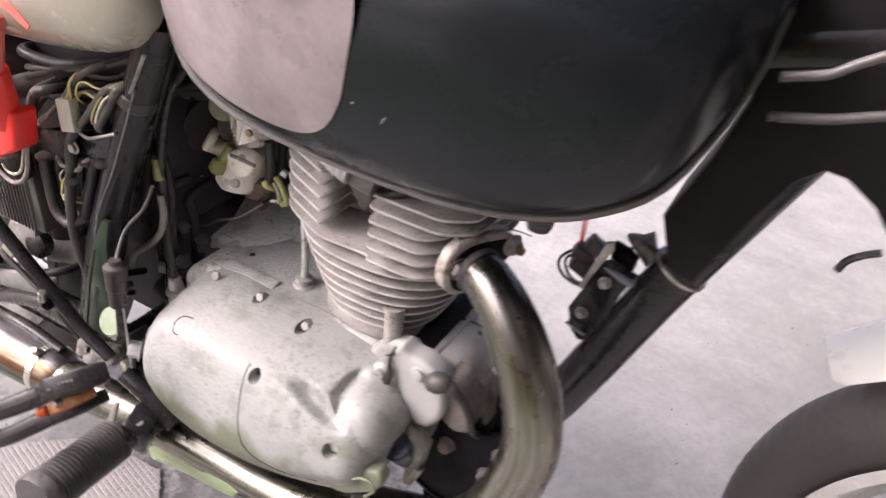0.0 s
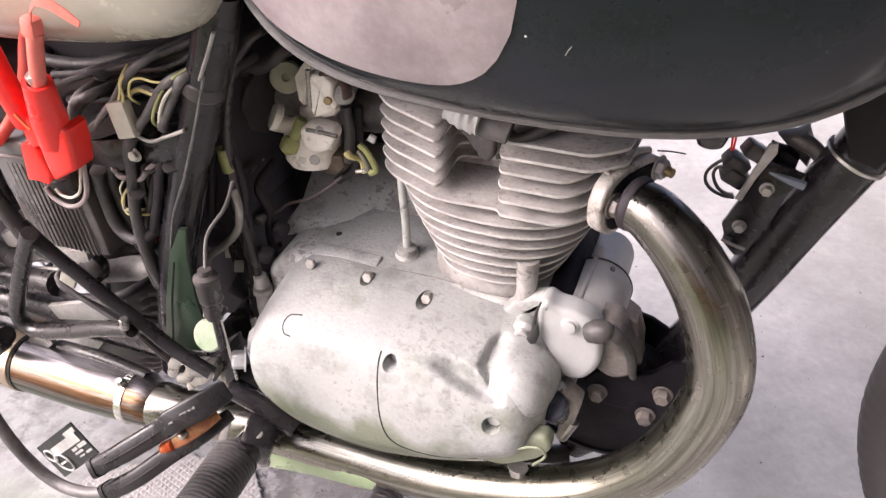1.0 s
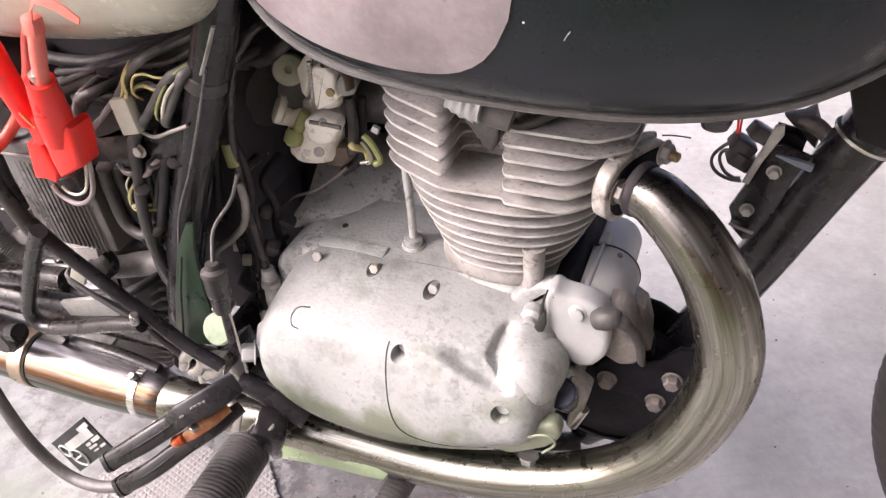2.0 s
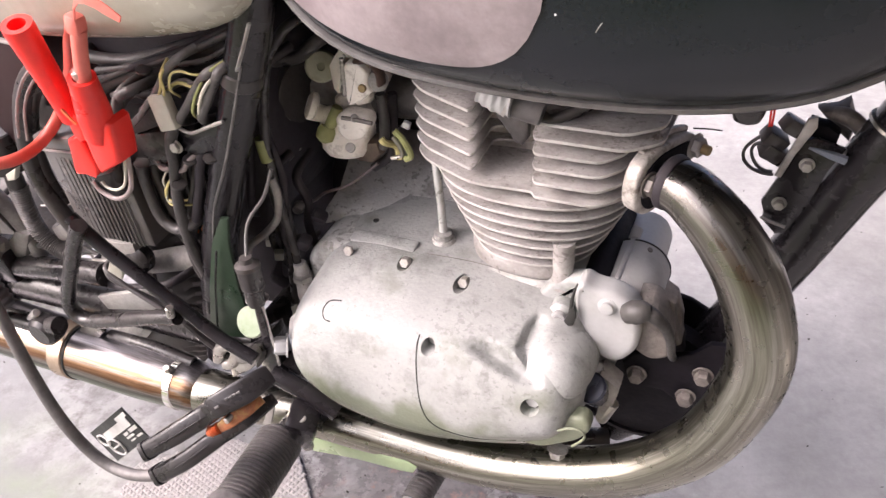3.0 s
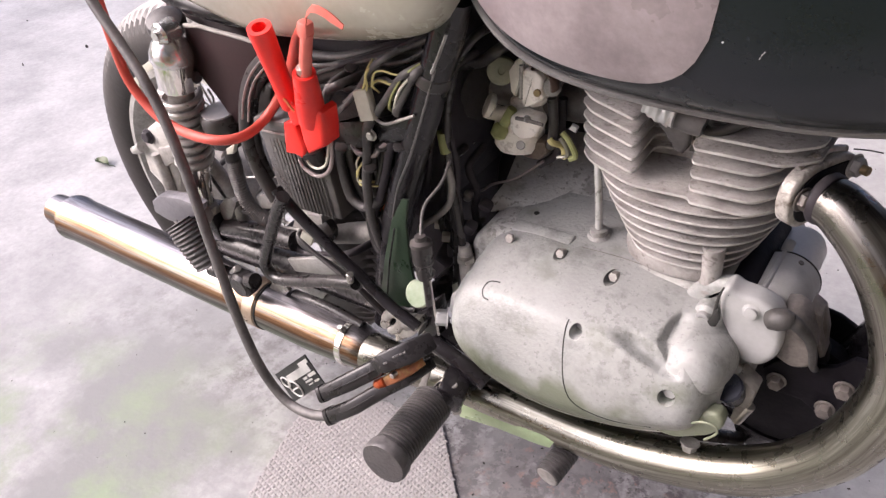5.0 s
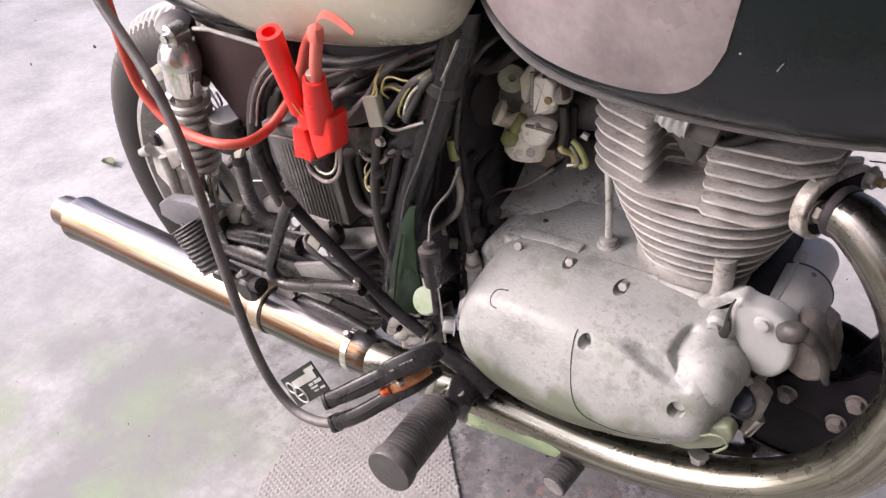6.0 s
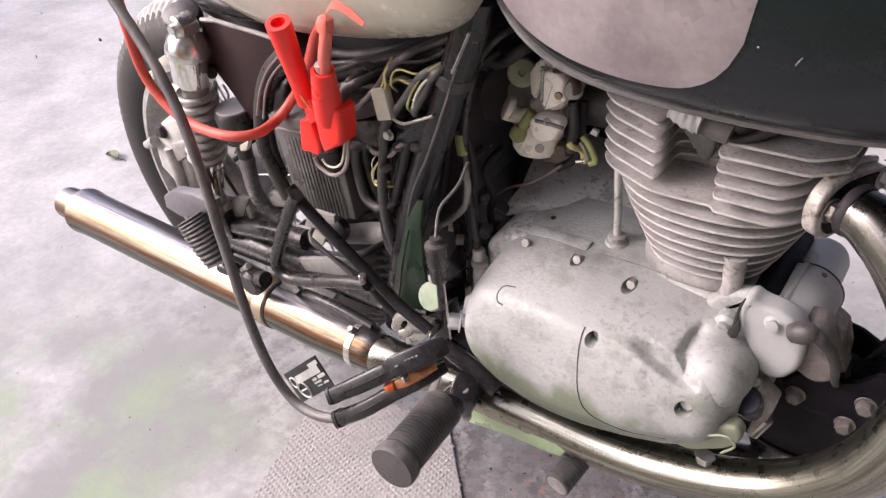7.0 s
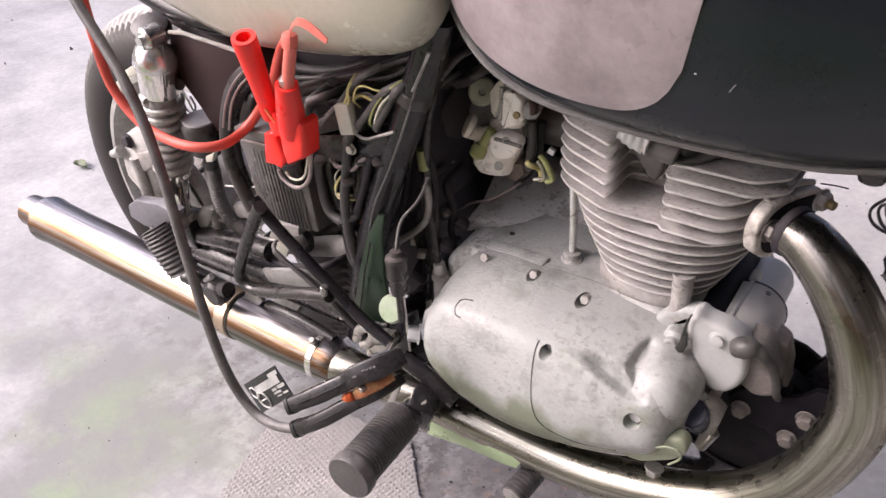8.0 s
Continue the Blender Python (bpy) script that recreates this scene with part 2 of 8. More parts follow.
M_DUSTY = mat("black_paint_under_dust", (0.020, 0.017, 0.018), 0.26, 0.0, (0.008, 0.007, 0.008), 45, 260, 0.3, dust=0.10, dust_col=(0.40, 0.36, 0.345), coat=0.15, spec=0.4)


def streaked_chrome(name, coord, scale, tints, rough, across=None, port_tint=None, worn=(0.5, 0.47, 0.46)):
    """Chrome with streaks along the pipe: tarnish, and painted reflection bands where across is given."""
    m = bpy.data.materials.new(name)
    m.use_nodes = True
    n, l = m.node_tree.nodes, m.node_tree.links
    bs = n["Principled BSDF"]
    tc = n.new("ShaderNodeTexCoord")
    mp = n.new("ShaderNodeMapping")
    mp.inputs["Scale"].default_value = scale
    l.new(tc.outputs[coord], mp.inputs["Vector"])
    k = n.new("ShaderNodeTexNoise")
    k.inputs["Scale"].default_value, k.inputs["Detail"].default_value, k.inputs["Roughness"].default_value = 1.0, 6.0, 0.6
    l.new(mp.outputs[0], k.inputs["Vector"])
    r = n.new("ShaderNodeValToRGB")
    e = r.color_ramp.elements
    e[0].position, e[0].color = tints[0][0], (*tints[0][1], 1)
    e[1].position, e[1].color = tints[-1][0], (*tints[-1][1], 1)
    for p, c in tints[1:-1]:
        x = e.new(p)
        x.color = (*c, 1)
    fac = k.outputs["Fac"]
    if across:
        # reflection bands painted along their side of the pipe: direction, start, width, wander
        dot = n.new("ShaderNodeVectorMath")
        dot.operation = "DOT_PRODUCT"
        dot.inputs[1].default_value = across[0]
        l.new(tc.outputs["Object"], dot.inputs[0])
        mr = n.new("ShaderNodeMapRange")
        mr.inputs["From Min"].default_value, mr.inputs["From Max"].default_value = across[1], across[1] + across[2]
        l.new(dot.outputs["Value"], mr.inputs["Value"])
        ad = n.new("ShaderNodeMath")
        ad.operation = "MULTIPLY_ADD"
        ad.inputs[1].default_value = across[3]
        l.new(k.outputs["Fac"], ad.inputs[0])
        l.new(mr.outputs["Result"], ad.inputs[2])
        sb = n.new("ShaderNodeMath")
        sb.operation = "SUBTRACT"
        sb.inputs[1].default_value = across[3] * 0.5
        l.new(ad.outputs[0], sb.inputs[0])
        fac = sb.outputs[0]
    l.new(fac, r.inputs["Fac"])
    # hair-fine scratches and soot lines along the pipe
    hair_map = n.new("ShaderNodeMapping")
    hair_map.inputs["Scale"].default_value = (scale[0] * 2.5, scale[1] * 3.0, scale[2] * 3.0)
    l.new(tc.outputs[coord], hair_map.inputs["Vector"])
    hair = n.new("ShaderNodeTexNoise")
    hair.inputs["Scale"].default_value, hair.inputs["Detail"].default_value, hair.inputs["Roughness"].default_value = 1.0, 8.0, 0.7
    l.new(hair_map.outputs[0], hair.inputs["Vector"])
    hair_ramp = n.new("ShaderNodeValToRGB")
    hair_ramp.color_ramp.elements[0].position, hair_ramp.color_ramp.elements[1].position = 0.36, 0.58
    hair_ramp.color_ramp.elements[0].color, hair_ramp.color_ramp.elements[1].color = (*worn, 1), (1, 1, 1, 1)
    l.new(hair.outputs["Fac"], hair_ramp.inputs["Fac"])
    lined = n.new("ShaderNodeMixRGB")
    lined.blend_type = "MULTIPLY"
    lined.inputs["Fac"].default_value = 1.0
    l.new(r.outputs["Color"], lined.inputs["Color1"])
    l.new(hair_ramp.outputs["Color"], lined.inputs["Color2"])
    l.new(lined.outputs[0], bs.inputs["Base Color"])
    if port_tint:
        # darker and slightly violet towards the exhaust port
        sep = n.new("ShaderNodeSeparateXYZ")
        l.new(tc.outputs["Object"], sep.inputs[0])
        wander = n.new("ShaderNodeMath")
        wander.operation = "MULTIPLY_ADD"
        wander.inputs[1].default_value = 0.06
        l.new(k.outputs["Fac"], wander.inputs[0])
        l.new(sep.outputs["Z"], wander.inputs[2])
        hr = n.new("ShaderNodeMapRange")
        hr.inputs["From Min"].default_value, hr.inputs["From Max"].default_value = port_tint
        l.new(wander.outputs[0], hr.inputs["Value"])
        hm = n.new("ShaderNodeMixRGB")
        hm.blend_type = "MULTIPLY"
        hm.inputs["Color2"].default_value = (0.62, 0.60, 0.66, 1)
        l.new(hr.outputs["Result"], hm.inputs["Fac"])
        l.new(lined.outputs[0], hm.inputs["Color1"])
        l.new(hm.outputs[0], bs.inputs["Base Color"])
    g = n.new("ShaderNodeTexNoise")
    g.inputs["Scale"].default_value, g.inputs["Detail"].default_value = 90.0, 5.0
    l.new(tc.outputs["Object"], g.inputs["Vector"])
    rr = n.new("ShaderNodeMapRange")
    rr.inputs["To Min"].default_value, rr.inputs["To Max"].default_value = rough
    l.new(g.outputs["Fac"], rr.inputs["Value"])
    l.new(rr.outputs["Result"], bs.inputs["Roughness"])
    bs.inputs["Metallic"].default_value = 1.0
    return m


# these tints hold the reflected sky, wall and ground besides brown tarnish
M_MUFFLER = streaked_chrome("tarnish_reflection_chrome", "Object", (3.2, 150, 150), ((0.02, (0.15, 0.19, 0.14)), (0.12, (0.30, 0.33, 0.27)), (0.20, (0.12, 0.11, 0.10)), (0.27, (0.28, 0.26, 0.24)), (0.34, (0.22, 0.115, 0.065)), (0.41, (0.28, 0.17, 0.10)), (0.48, (0.24, 0.225, 0.195)), (0.56, (0.25, 0.16, 0.10)), (0.62, (0.28, 0.165, 0.095)), (0.69, (0.32, 0.295, 0.28)), (0.84, (0.38, 0.365, 0.39)), (0.98, (0.27, 0.26, 0.28))), (0.24, 0.44), across=((0, 0.64, 0.77), 0.0869, 0.056, 0.36))
M_HEADER = streaked_chrome("heat_stained_chrome", "UV", (12.0, 2.6, 1.0), ((0.30, (0.19, 0.182, 0.155)), (0.42, (0.36, 0.352, 0.30)), (0.50, (0.25, 0.242, 0.205)), (0.58, (0.40, 0.392, 0.345)), (0.68, (0.165, 0.15, 0.146))), (0.18, 0.40), port_tint=(0.47, 0.58), worn=(0.58, 0.55, 0.54))


def floor_material():
    m = bpy.data.materials.new("cement_floor")
    m.use_nodes = True
    n, l = m.node_tree.nodes, m.node_tree.links
    bs = n["Principled BSDF"]
    tc = n.new("ShaderNodeTexCoord")

    def noise_at(scale, detail, rough=0.6):
        k = n.new("ShaderNodeTexNoise")
        k.inputs["Scale"].default_value, k.inputs["Detail"].default_value, k.inputs["Roughness"].default_value = scale, detail, rough
        l.new(tc.outputs["Object"], k.inputs["Vector"])
        return k.outputs["Fac"]

    def ramp_of(value, p0, c0, p1, c1):
        r = n.new("ShaderNodeValToRGB")
        r.color_ramp.elements[0].position, r.color_ramp.elements[1].position = p0, p1
        r.color_ramp.elements[0].color, r.color_ramp.elements[1].color = (*c0, 1), (*c1, 1)
        l.new(value, r.inputs["Fac"])
        return r.outputs["Color"]

    def mixed(fac, a, b, mode="MIX"):
        x = n.new("ShaderNodeMixRGB")
        x.blend_type = mode
        for sock, v in ((x.inputs["Fac"], fac), (x.inputs["Color1"], a), (x.inputs["Color2"], b)):
            if isinstance(v, bpy.types.NodeSocket):
                l.new(v, sock)
            elif isinstance(v, tuple):
                sock.default_value = (*v, 1)
            else:
                sock.default_value = v
        return x.outputs["Color"]

    base = ramp_of(noise_at(4.5, 10, 0.66), 0.32, (0.33, 0.325, 0.33), 0.66, (0.53, 0.525, 0.53))
    grain = ramp_of(noise_at(70, 9, 0.7), 0.32, (0.74, 0.735, 0.73), 0.62, (1.0, 1.0, 1.0))
    col = mixed(0.72, base, grain, "MULTIPLY")
    # dark grime that has gathered under and behind the engine
    sep = n.new("ShaderNodeSeparateXYZ")
    l.new(tc.outputs["Object"], sep.inputs[0])

    def blob(cx, cy, rx, ry):
        mp = n.new("ShaderNodeMapping")
        mp.inputs["Location"].default_value = (-cx / rx, -cy / ry, 0)
        mp.inputs["Scale"].default_value = (1 / rx, 1 / ry, 0)
        l.new(tc.outputs["Object"], mp.inputs["Vector"])
        g = n.new("ShaderNodeTexGradient")
        g.gradient_type = "SPHERICAL"
        l.new(mp.outputs[0], g.inputs["Vector"])
        return g.outputs["Fac"]

    def times(a, b, k=1.0):
        x = n.new("ShaderNodeMath")
        x.operation, x.use_clamp = "MULTIPLY", True
        l.new(a, x.inputs[0])
        l.new(b, x.inputs[1])
        y = n.new("ShaderNodeMath")
        y.operation, y.use_clamp = "MULTIPLY", True
        l.new(x.outputs[0], y.inputs[0])
        y.inputs[1].default_value = k
        return y.outputs[0]

    spots = ramp_of(noise_at(17, 10, 0.66), 0.42, (0, 0, 0), 0.74, (1, 1, 1))
    col = mixed(times(blob(-0.12, 0.02, 0.42, 0.33), spots, 2.9), col, (0.085, 0.07, 0.07))
    spots2 = ramp_of(noise_at(30, 10, 0.74), 0.47, (0, 0, 0), 0.66, (1, 1, 1))
    col = mixed(times(blob(-0.62, 0.02, 0.45, 0.35), spots2, 1.6), col, (0.15, 0.135, 0.13))
    spots3 = ramp_of(noise_at(60, 8, 0.7), 0.36, (0, 0, 0), 0.58, (1, 1, 1))
    col = mixed(times(blob(-0.02, -0.10, 0.26, 0.20), spots3, 2.4), col, (0.13, 0.115, 0.12))
    spots4 = ramp_of(noise_at(42, 10, 0.76), 0.49, (0, 0, 0), 0.58, (1, 1, 1))
    col = mixed(times(blob(-0.10, -0.04, 0.36, 0.28), spots4, 2.8), col, (0.06, 0.047, 0.053))
    rust = ramp_of(noise_at(46, 8, 0.7), 0.55, (0, 0, 0), 0.63, (1, 1, 1))
    col = mixed(times(blob(-0.06, -0.05, 0.16, 0.16), rust, 2.0), col, (0.26, 0.12, 0.09))
    # dimmer light round the mat, painted in as a broken grey patch
    near_dim = ramp_of(noise_at(3.2, 8, 0.62), 0.38, (0, 0, 0), 0.58, (1, 1, 1))
    col = mixed(times(blob(-0.45, -0.42, 0.95, 0.75), near_dim, 2.3), col, (0.25, 0.25, 0.25))
    # shade under the roof side, painted into the cement as a grey patch
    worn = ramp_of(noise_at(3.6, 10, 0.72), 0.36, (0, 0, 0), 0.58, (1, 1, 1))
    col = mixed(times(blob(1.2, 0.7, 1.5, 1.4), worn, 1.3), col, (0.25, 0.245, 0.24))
    # algae
    moss = ramp_of(noise_at(7, 6), 0.46, (0, 0, 0), 0.66, (1, 1, 1))
    col = mixed(times(blob(-0.66, -0.36, 0.66, 0.36), moss, 1.5), col, (0.27, 0.32, 0.23))
    # thick moss out of view, added for green reflections and a darker bounce
    lawn = ramp_of(noise_at(1.7, 10, 0.72), 0.34, (0.02, 0.02, 0.02), 0.60, (1, 1, 1))
    moss_col = ramp_of(noise_at(9, 6), 0.35, (0.08, 0.12, 0.045), 0.65, (0.17, 0.21, 0.09))
    col = mixed(times(blob(-0.3, -2.15, 3.4, 1.62), lawn, 4.5), col, moss_col)
    l.new(col, bs.inputs["Base Color"])
    bs.inputs["Roughness"].default_value = 0.85
    bp = n.new("ShaderNodeBump")
    bp.inputs["Strength"].default_value, bp.inputs["Distance"].default_value = 0.4, 0.004
    h = n.new("ShaderNodeMath")
    h.operation = "MULTIPLY_ADD"
    h.inputs[1].default_value = 0.25
    l.new(noise_at(110, 5), h.inputs[0])
    l.new(noise_at(24, 9, 0.68), h.inputs[2])
    l.new(h.outputs[0], bp.inputs["Height"])
    l.new(bp.outputs["Normal"], bs.inputs["Normal"])
    return m


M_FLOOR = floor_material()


# ---- building helpers ----
def part(name, bm, material, parent=None, label="", sharp=38):
    """Links a bmesh as one mesh object under a thing or a part."""
    bmesh.ops.remove_doubles(bm, verts=bm.verts, dist=1e-6)
    bmesh.ops.recalc_face_normals(bm, faces=bm.faces)
    for f in bm.faces:
        f.smooth = True
    lim = radians(sharp)
    for e in bm.edges:
        if len(e.link_faces) == 2 and e.calc_face_angle(0.0) > lim:
            e.smooth = False
    me = bpy.data.meshes.new(name)
    bm.to_mesh(me)
    bm.free()
    me.materials.append(material)
    ob = new(name, me)
    if parent:
        ob.parent = parent
    if label:
        ob["label"] = label
    return ob


def share(name, source, m, parent):
    """Another object on the same mesh."""
    ob = new(name, source.data)
    ob.parent = parent
    ob.matrix_basis = m
    return ob


def thing(name, label, category, at=(0, 0, 0), kind="", group=""):
    ob = new(name)
    ob.location = at
    ob.empty_display_size = 0.02
    return tagged(ob, label, category, group, kind)


def spline(pts, per=6):
    """Points on a smooth line through pts."""
    p = [Vector(q) for q in pts]
    if len(p) < 3:
        return p
    ext = [p[0] * 2 - p[1]] + p + [p[-1] * 2 - p[-2]]
    out = []
    for i in range(1, len(ext) - 2):
        a, b, c, d = ext[i - 1:i + 3]
        for k in range(per):
            t = k / per
            out.append(0.5 * ((2 * b) + (c - a) * t + (2 * a - 5 * b + 4 * c - d) * t * t + (3 * b - a - 3 * c + d) * t ** 3))
    out.append(p[-1])
    return out


def tube(pts, r, seg=10, per=6, bm=None, flat=1.0, ribs=0, rib_h=0.0):
    """A rod along a smooth line; r is one radius or one for each point; ribs give a corrugated sleeve."""
    bm = bm or bmesh.new()
    line = spline(pts, per)
    if ribs:
        dense = []
        for i in range(len(line) - 1):
            for k in range(4):
                dense.append(line[i].lerp(line[i + 1], k / 4))
        line = dense + [line[-1]]
    n = len(line)
    rs = r if isinstance(r, (list, tuple)) else None
    up = Vector((0, 0, 1))
    d0 = (line[1] - line[0]).normalized()
    if abs(d0.dot(up)) > 0.9:
        up = Vector((0, 1, 0))
    side = d0.cross(up).normalized()
    rings = []
    for i, q in enumerate(line):
        d = (line[min(i + 1, n - 1)] - line[max(i - 1, 0)])
        d = d.normalized() if d.length > 1e-9 else d0
        side = (side - d * side.dot(d)).normalized()
        upv = side.cross(d)
        f = i / (n - 1)
        if rs:
            g = f * (len(rs) - 1)
            j = min(int(g), len(rs) - 2)
            rad = rs[j] + (rs[j + 1] - rs[j]) * (g - j)
        else:
            rad = r
        if ribs:
            rad += rib_h * (0.5 + 0.5 * math.cos(2 * math.pi * ribs * f))
        rings.append([bm.verts.new(q + side * (rad * math.cos(2 * math.pi * k / seg)) + upv * (rad * flat * math.sin(2 * math.pi * k / seg))) for k in range(seg)])
    uv = bm.loops.layers.uv.verify()
    run = 0.0
    for i, (a, b) in enumerate(zip(rings, rings[1:])):
        far = run + (line[i + 1] - line[i]).length
        for k in range(seg):
            face = bm.faces.new((a[k], a[(k + 1) % seg], b[(k + 1) % seg], b[k]))
            for lp, c in zip(face.loops, ((k, run), (k + 1, run), (k + 1, far), (k, far))):
                lp[uv].uv = (c[0] / seg, c[1])
        run = far
    bm.faces.new(rings[0][::-1])
    bm.faces.new(rings[-1])
    return bm


def frame_of(origin, axis):
    return Matrix.Translation(origin) @ Vector(axis).to_track_quat("Z", "Y").to_matrix().to_4x4()


def lathe(profile, origin=(0, 0, 0), axis=(0, 0, 1), seg=24, bm=None):
    """A body of revolution: (radius, height) pairs about axis from origin."""
    bm = bm or bmesh.new()
    m = frame_of(origin, axis)
    rings = []
    for r, h in profile:
        if r < 1e-6:
            rings.append([bm.verts.new(m @ Vector((0, 0, h)))])
        else:
            rings.append([bm.verts.new(m @ Vector((r * math.cos(2 * math.pi * k / seg), r * math.sin(2 * math.pi * k / seg), h))) for k in range(seg)])
    for a, b in zip(rings, rings[1:]):
        for k in range(seg):
            j = (k + 1) % seg
            if len(a) == 1 and len(b) > 1:
                bm.faces.new((a[0], b[k], b[j]))
            elif len(b) == 1 and len(a) > 1:
                bm.faces.new((a[k], a[j], b[0]))
            elif len(a) > 1:
                bm.faces.new((a[k], a[j], b[j], b[k]))
    if len(rings[0]) > 1:
        bm.faces.new(rings[0][::-1])
    if len(rings[-1]) > 1:
        bm.faces.new(rings[-1])
    return bm


def rod(a, b, r, bm=None, seg=14, bevel=0.15):
    """A round bar with slightly broken edges."""
    a, b = Vector(a), Vector(b)
    h = (b - a).length
    e = min(r * bevel, h * 0.2)
    return lathe([(r - e, 0), (r, e), (r, h - e), (r - e, h)], a, b - a, seg, bm)


def box(at, size, rot=(0, 0, 0), bevel=0.002, bm=None, taper=1.0):
    """A block with rounded edges."""
    b2 = bmesh.new()
    bmesh.ops.create_cube(b2, size=1)
    for v in b2.verts:
        k = taper if v.co.z < 0 else 1.0
        v.co = Vector((v.co.x * size[0] * k, v.co.y * size[1] * k, v.co.z * size[2]))
    if bevel > 0:
        bmesh.ops.bevel(b2, geom=b2.edges[:], offset=min(bevel, 0.45 * min(size)), segments=2, profile=0.5, affect="EDGES")
    b2.transform(pose(*at, *rot))
    if bm is None:
        return b2
    me = bpy.data.meshes.new("tmp")
    b2.to_mesh(me)
    b2.free()
    bm.from_mesh(me)
    bpy.data.meshes.remove(me)
    return bm


def slab(outline, lo, hi, axis="y", bevel=0.002, bm=None, seg=2):
    """A plate: an outline of pairs, drawn out along an axis from lo to hi, with rounded edges. y: pairs are x, z; z: pairs are x, y; x: pairs are y, z."""
    b2 = bmesh.new()

    def at(p, h):
        return {"y": (p[0], h, p[1]), "z": (p[0], p[1], h), "x": (h, p[0], p[1])}[axis]
    lower = [b2.verts.new(at(p, lo)) for p in outline]
    upper = [b2.verts.new(at(p, hi)) for p in outline]
    b2.faces.new(lower)
    b2.faces.new(upper[::-1])
    k = len(outline)
    for i in range(k):
        b2.faces.new((lower[i], upper[i], upper[(i + 1) % k], lower[(i + 1) % k]))
    bmesh.ops.recalc_face_normals(b2, faces=b2.faces)
    if bevel > 0:
        rim = [e for e in b2.edges if len({v in lower for v in e.verts}) == 1]
        bmesh.ops.bevel(b2, geom=rim, offset=bevel, segments=seg, profile=0.5, affect="EDGES")
    if bm is None:
        return b2
    me = bpy.data.meshes.new("tmp")
    b2.to_mesh(me)
    b2.free()
    bm.from_mesh(me)
    bpy.data.meshes.remove(me)
    return bm


def rounded(pts, r, n=4):
    """An outline with its corners rounded."""
    out = []
    k = len(pts)
    for i in range(k):
        p, a, b = Vector(pts[i]), Vector(pts[i - 1]), Vector(pts[(i + 1) % k])
        d1, d2 = (a - p), (b - p)
        q = min(r, 0.45 * d1.length, 0.45 * d2.length)
        s, e = p + d1.normalized() * q, p + d2.normalized() * q
        for j in range(n + 1):
            t = j / n
            out.append(tuple((1 - t) ** 2 * s + 2 * t * (1 - t) * p + t * t * e))
    return out


def loft(rings, bm=None, caps=True, closed=True):
    """A skin over rings with equal numbers of points."""
    bm = bm or bmesh.new()
    vs = [[bm.verts.new(p) for p in ring] for ring in rings]
    for a, b in zip(vs, vs[1:]):
        k = len(a)
        for i in range(k if closed else k - 1):
            bm.faces.new((a[i], a[(i + 1) % k], b[(i + 1) % k], b[i]))
    if caps:
        bm.faces.new(vs[0][::-1])
        bm.faces.new(vs[-1])
    return bm


def interp(table, x):
    return float(np.interp(x, [q[0] for q in table], [q[1] for q in table]))


def smooth_interp(table, x):
    """A smooth line through a short table."""
    xs = [q[0] for q in table]
    if x <= xs[0]:
        return table[0][1]
    if x >= xs[-1]:
        return table[-1][1]
    i = max(j for j in range(len(xs) - 1) if xs[j] <= x)
    t = (x - xs[i]) / (xs[i + 1] - xs[i])
    y0, y1 = table[i][1], table[i + 1][1]
    m0 = (table[i + 1][1] - table[i - 1][1]) / (xs[i + 1] - xs[i - 1]) if i > 0 else (y1 - y0) / (xs[i + 1] - xs[i])
    m1 = (table[i + 2][1] - y0) / (xs[i + 2] - xs[i]) if i + 2 < len(xs) else (y1 - y0) / (xs[i + 1] - xs[i])
    h = xs[i + 1] - xs[i]
    return (2 * t ** 3 - 3 * t ** 2 + 1) * y0 + (t ** 3 - 2 * t ** 2 + t) * h * m0 + (-2 * t ** 3 + 3 * t ** 2) * y1 + (t ** 3 - t ** 2) * h * m1


def hexbolt(at, axis, r, h, parent, name="bolt", material=None, washer=True):
    """A hexagon head with a chamfer and a washer."""
    bm = bmesh.new()
    if washer:
        lathe([(r * 1.35, 0), (r * 1.4, 0.0006), (r * 1.3, 0.0012)], at, axis, 18, bm)
    lathe([(r * 1.08, 0.0008), (r * 1.08, h * 0.85), (r * 0.9, h)], at, axis, 6, bm)
    return part(name, bm, material or M_BOLT, parent)


# ---- ground ----
def build_floor():
    bm = bmesh.new()
    bmesh.ops.create_grid(bm, x_segments=60, y_segments=60, size=1.0)
    for v in bm.verts:
        x, y = v.co.x * 40, v.co.y * 40
        v.co = Vector((x, y, 0.0))
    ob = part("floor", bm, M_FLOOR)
    tagged(ob, "worn pale grey cement floor with grime, green growth and painted-in dim patches", "floor", kind="structure")


build_floor()


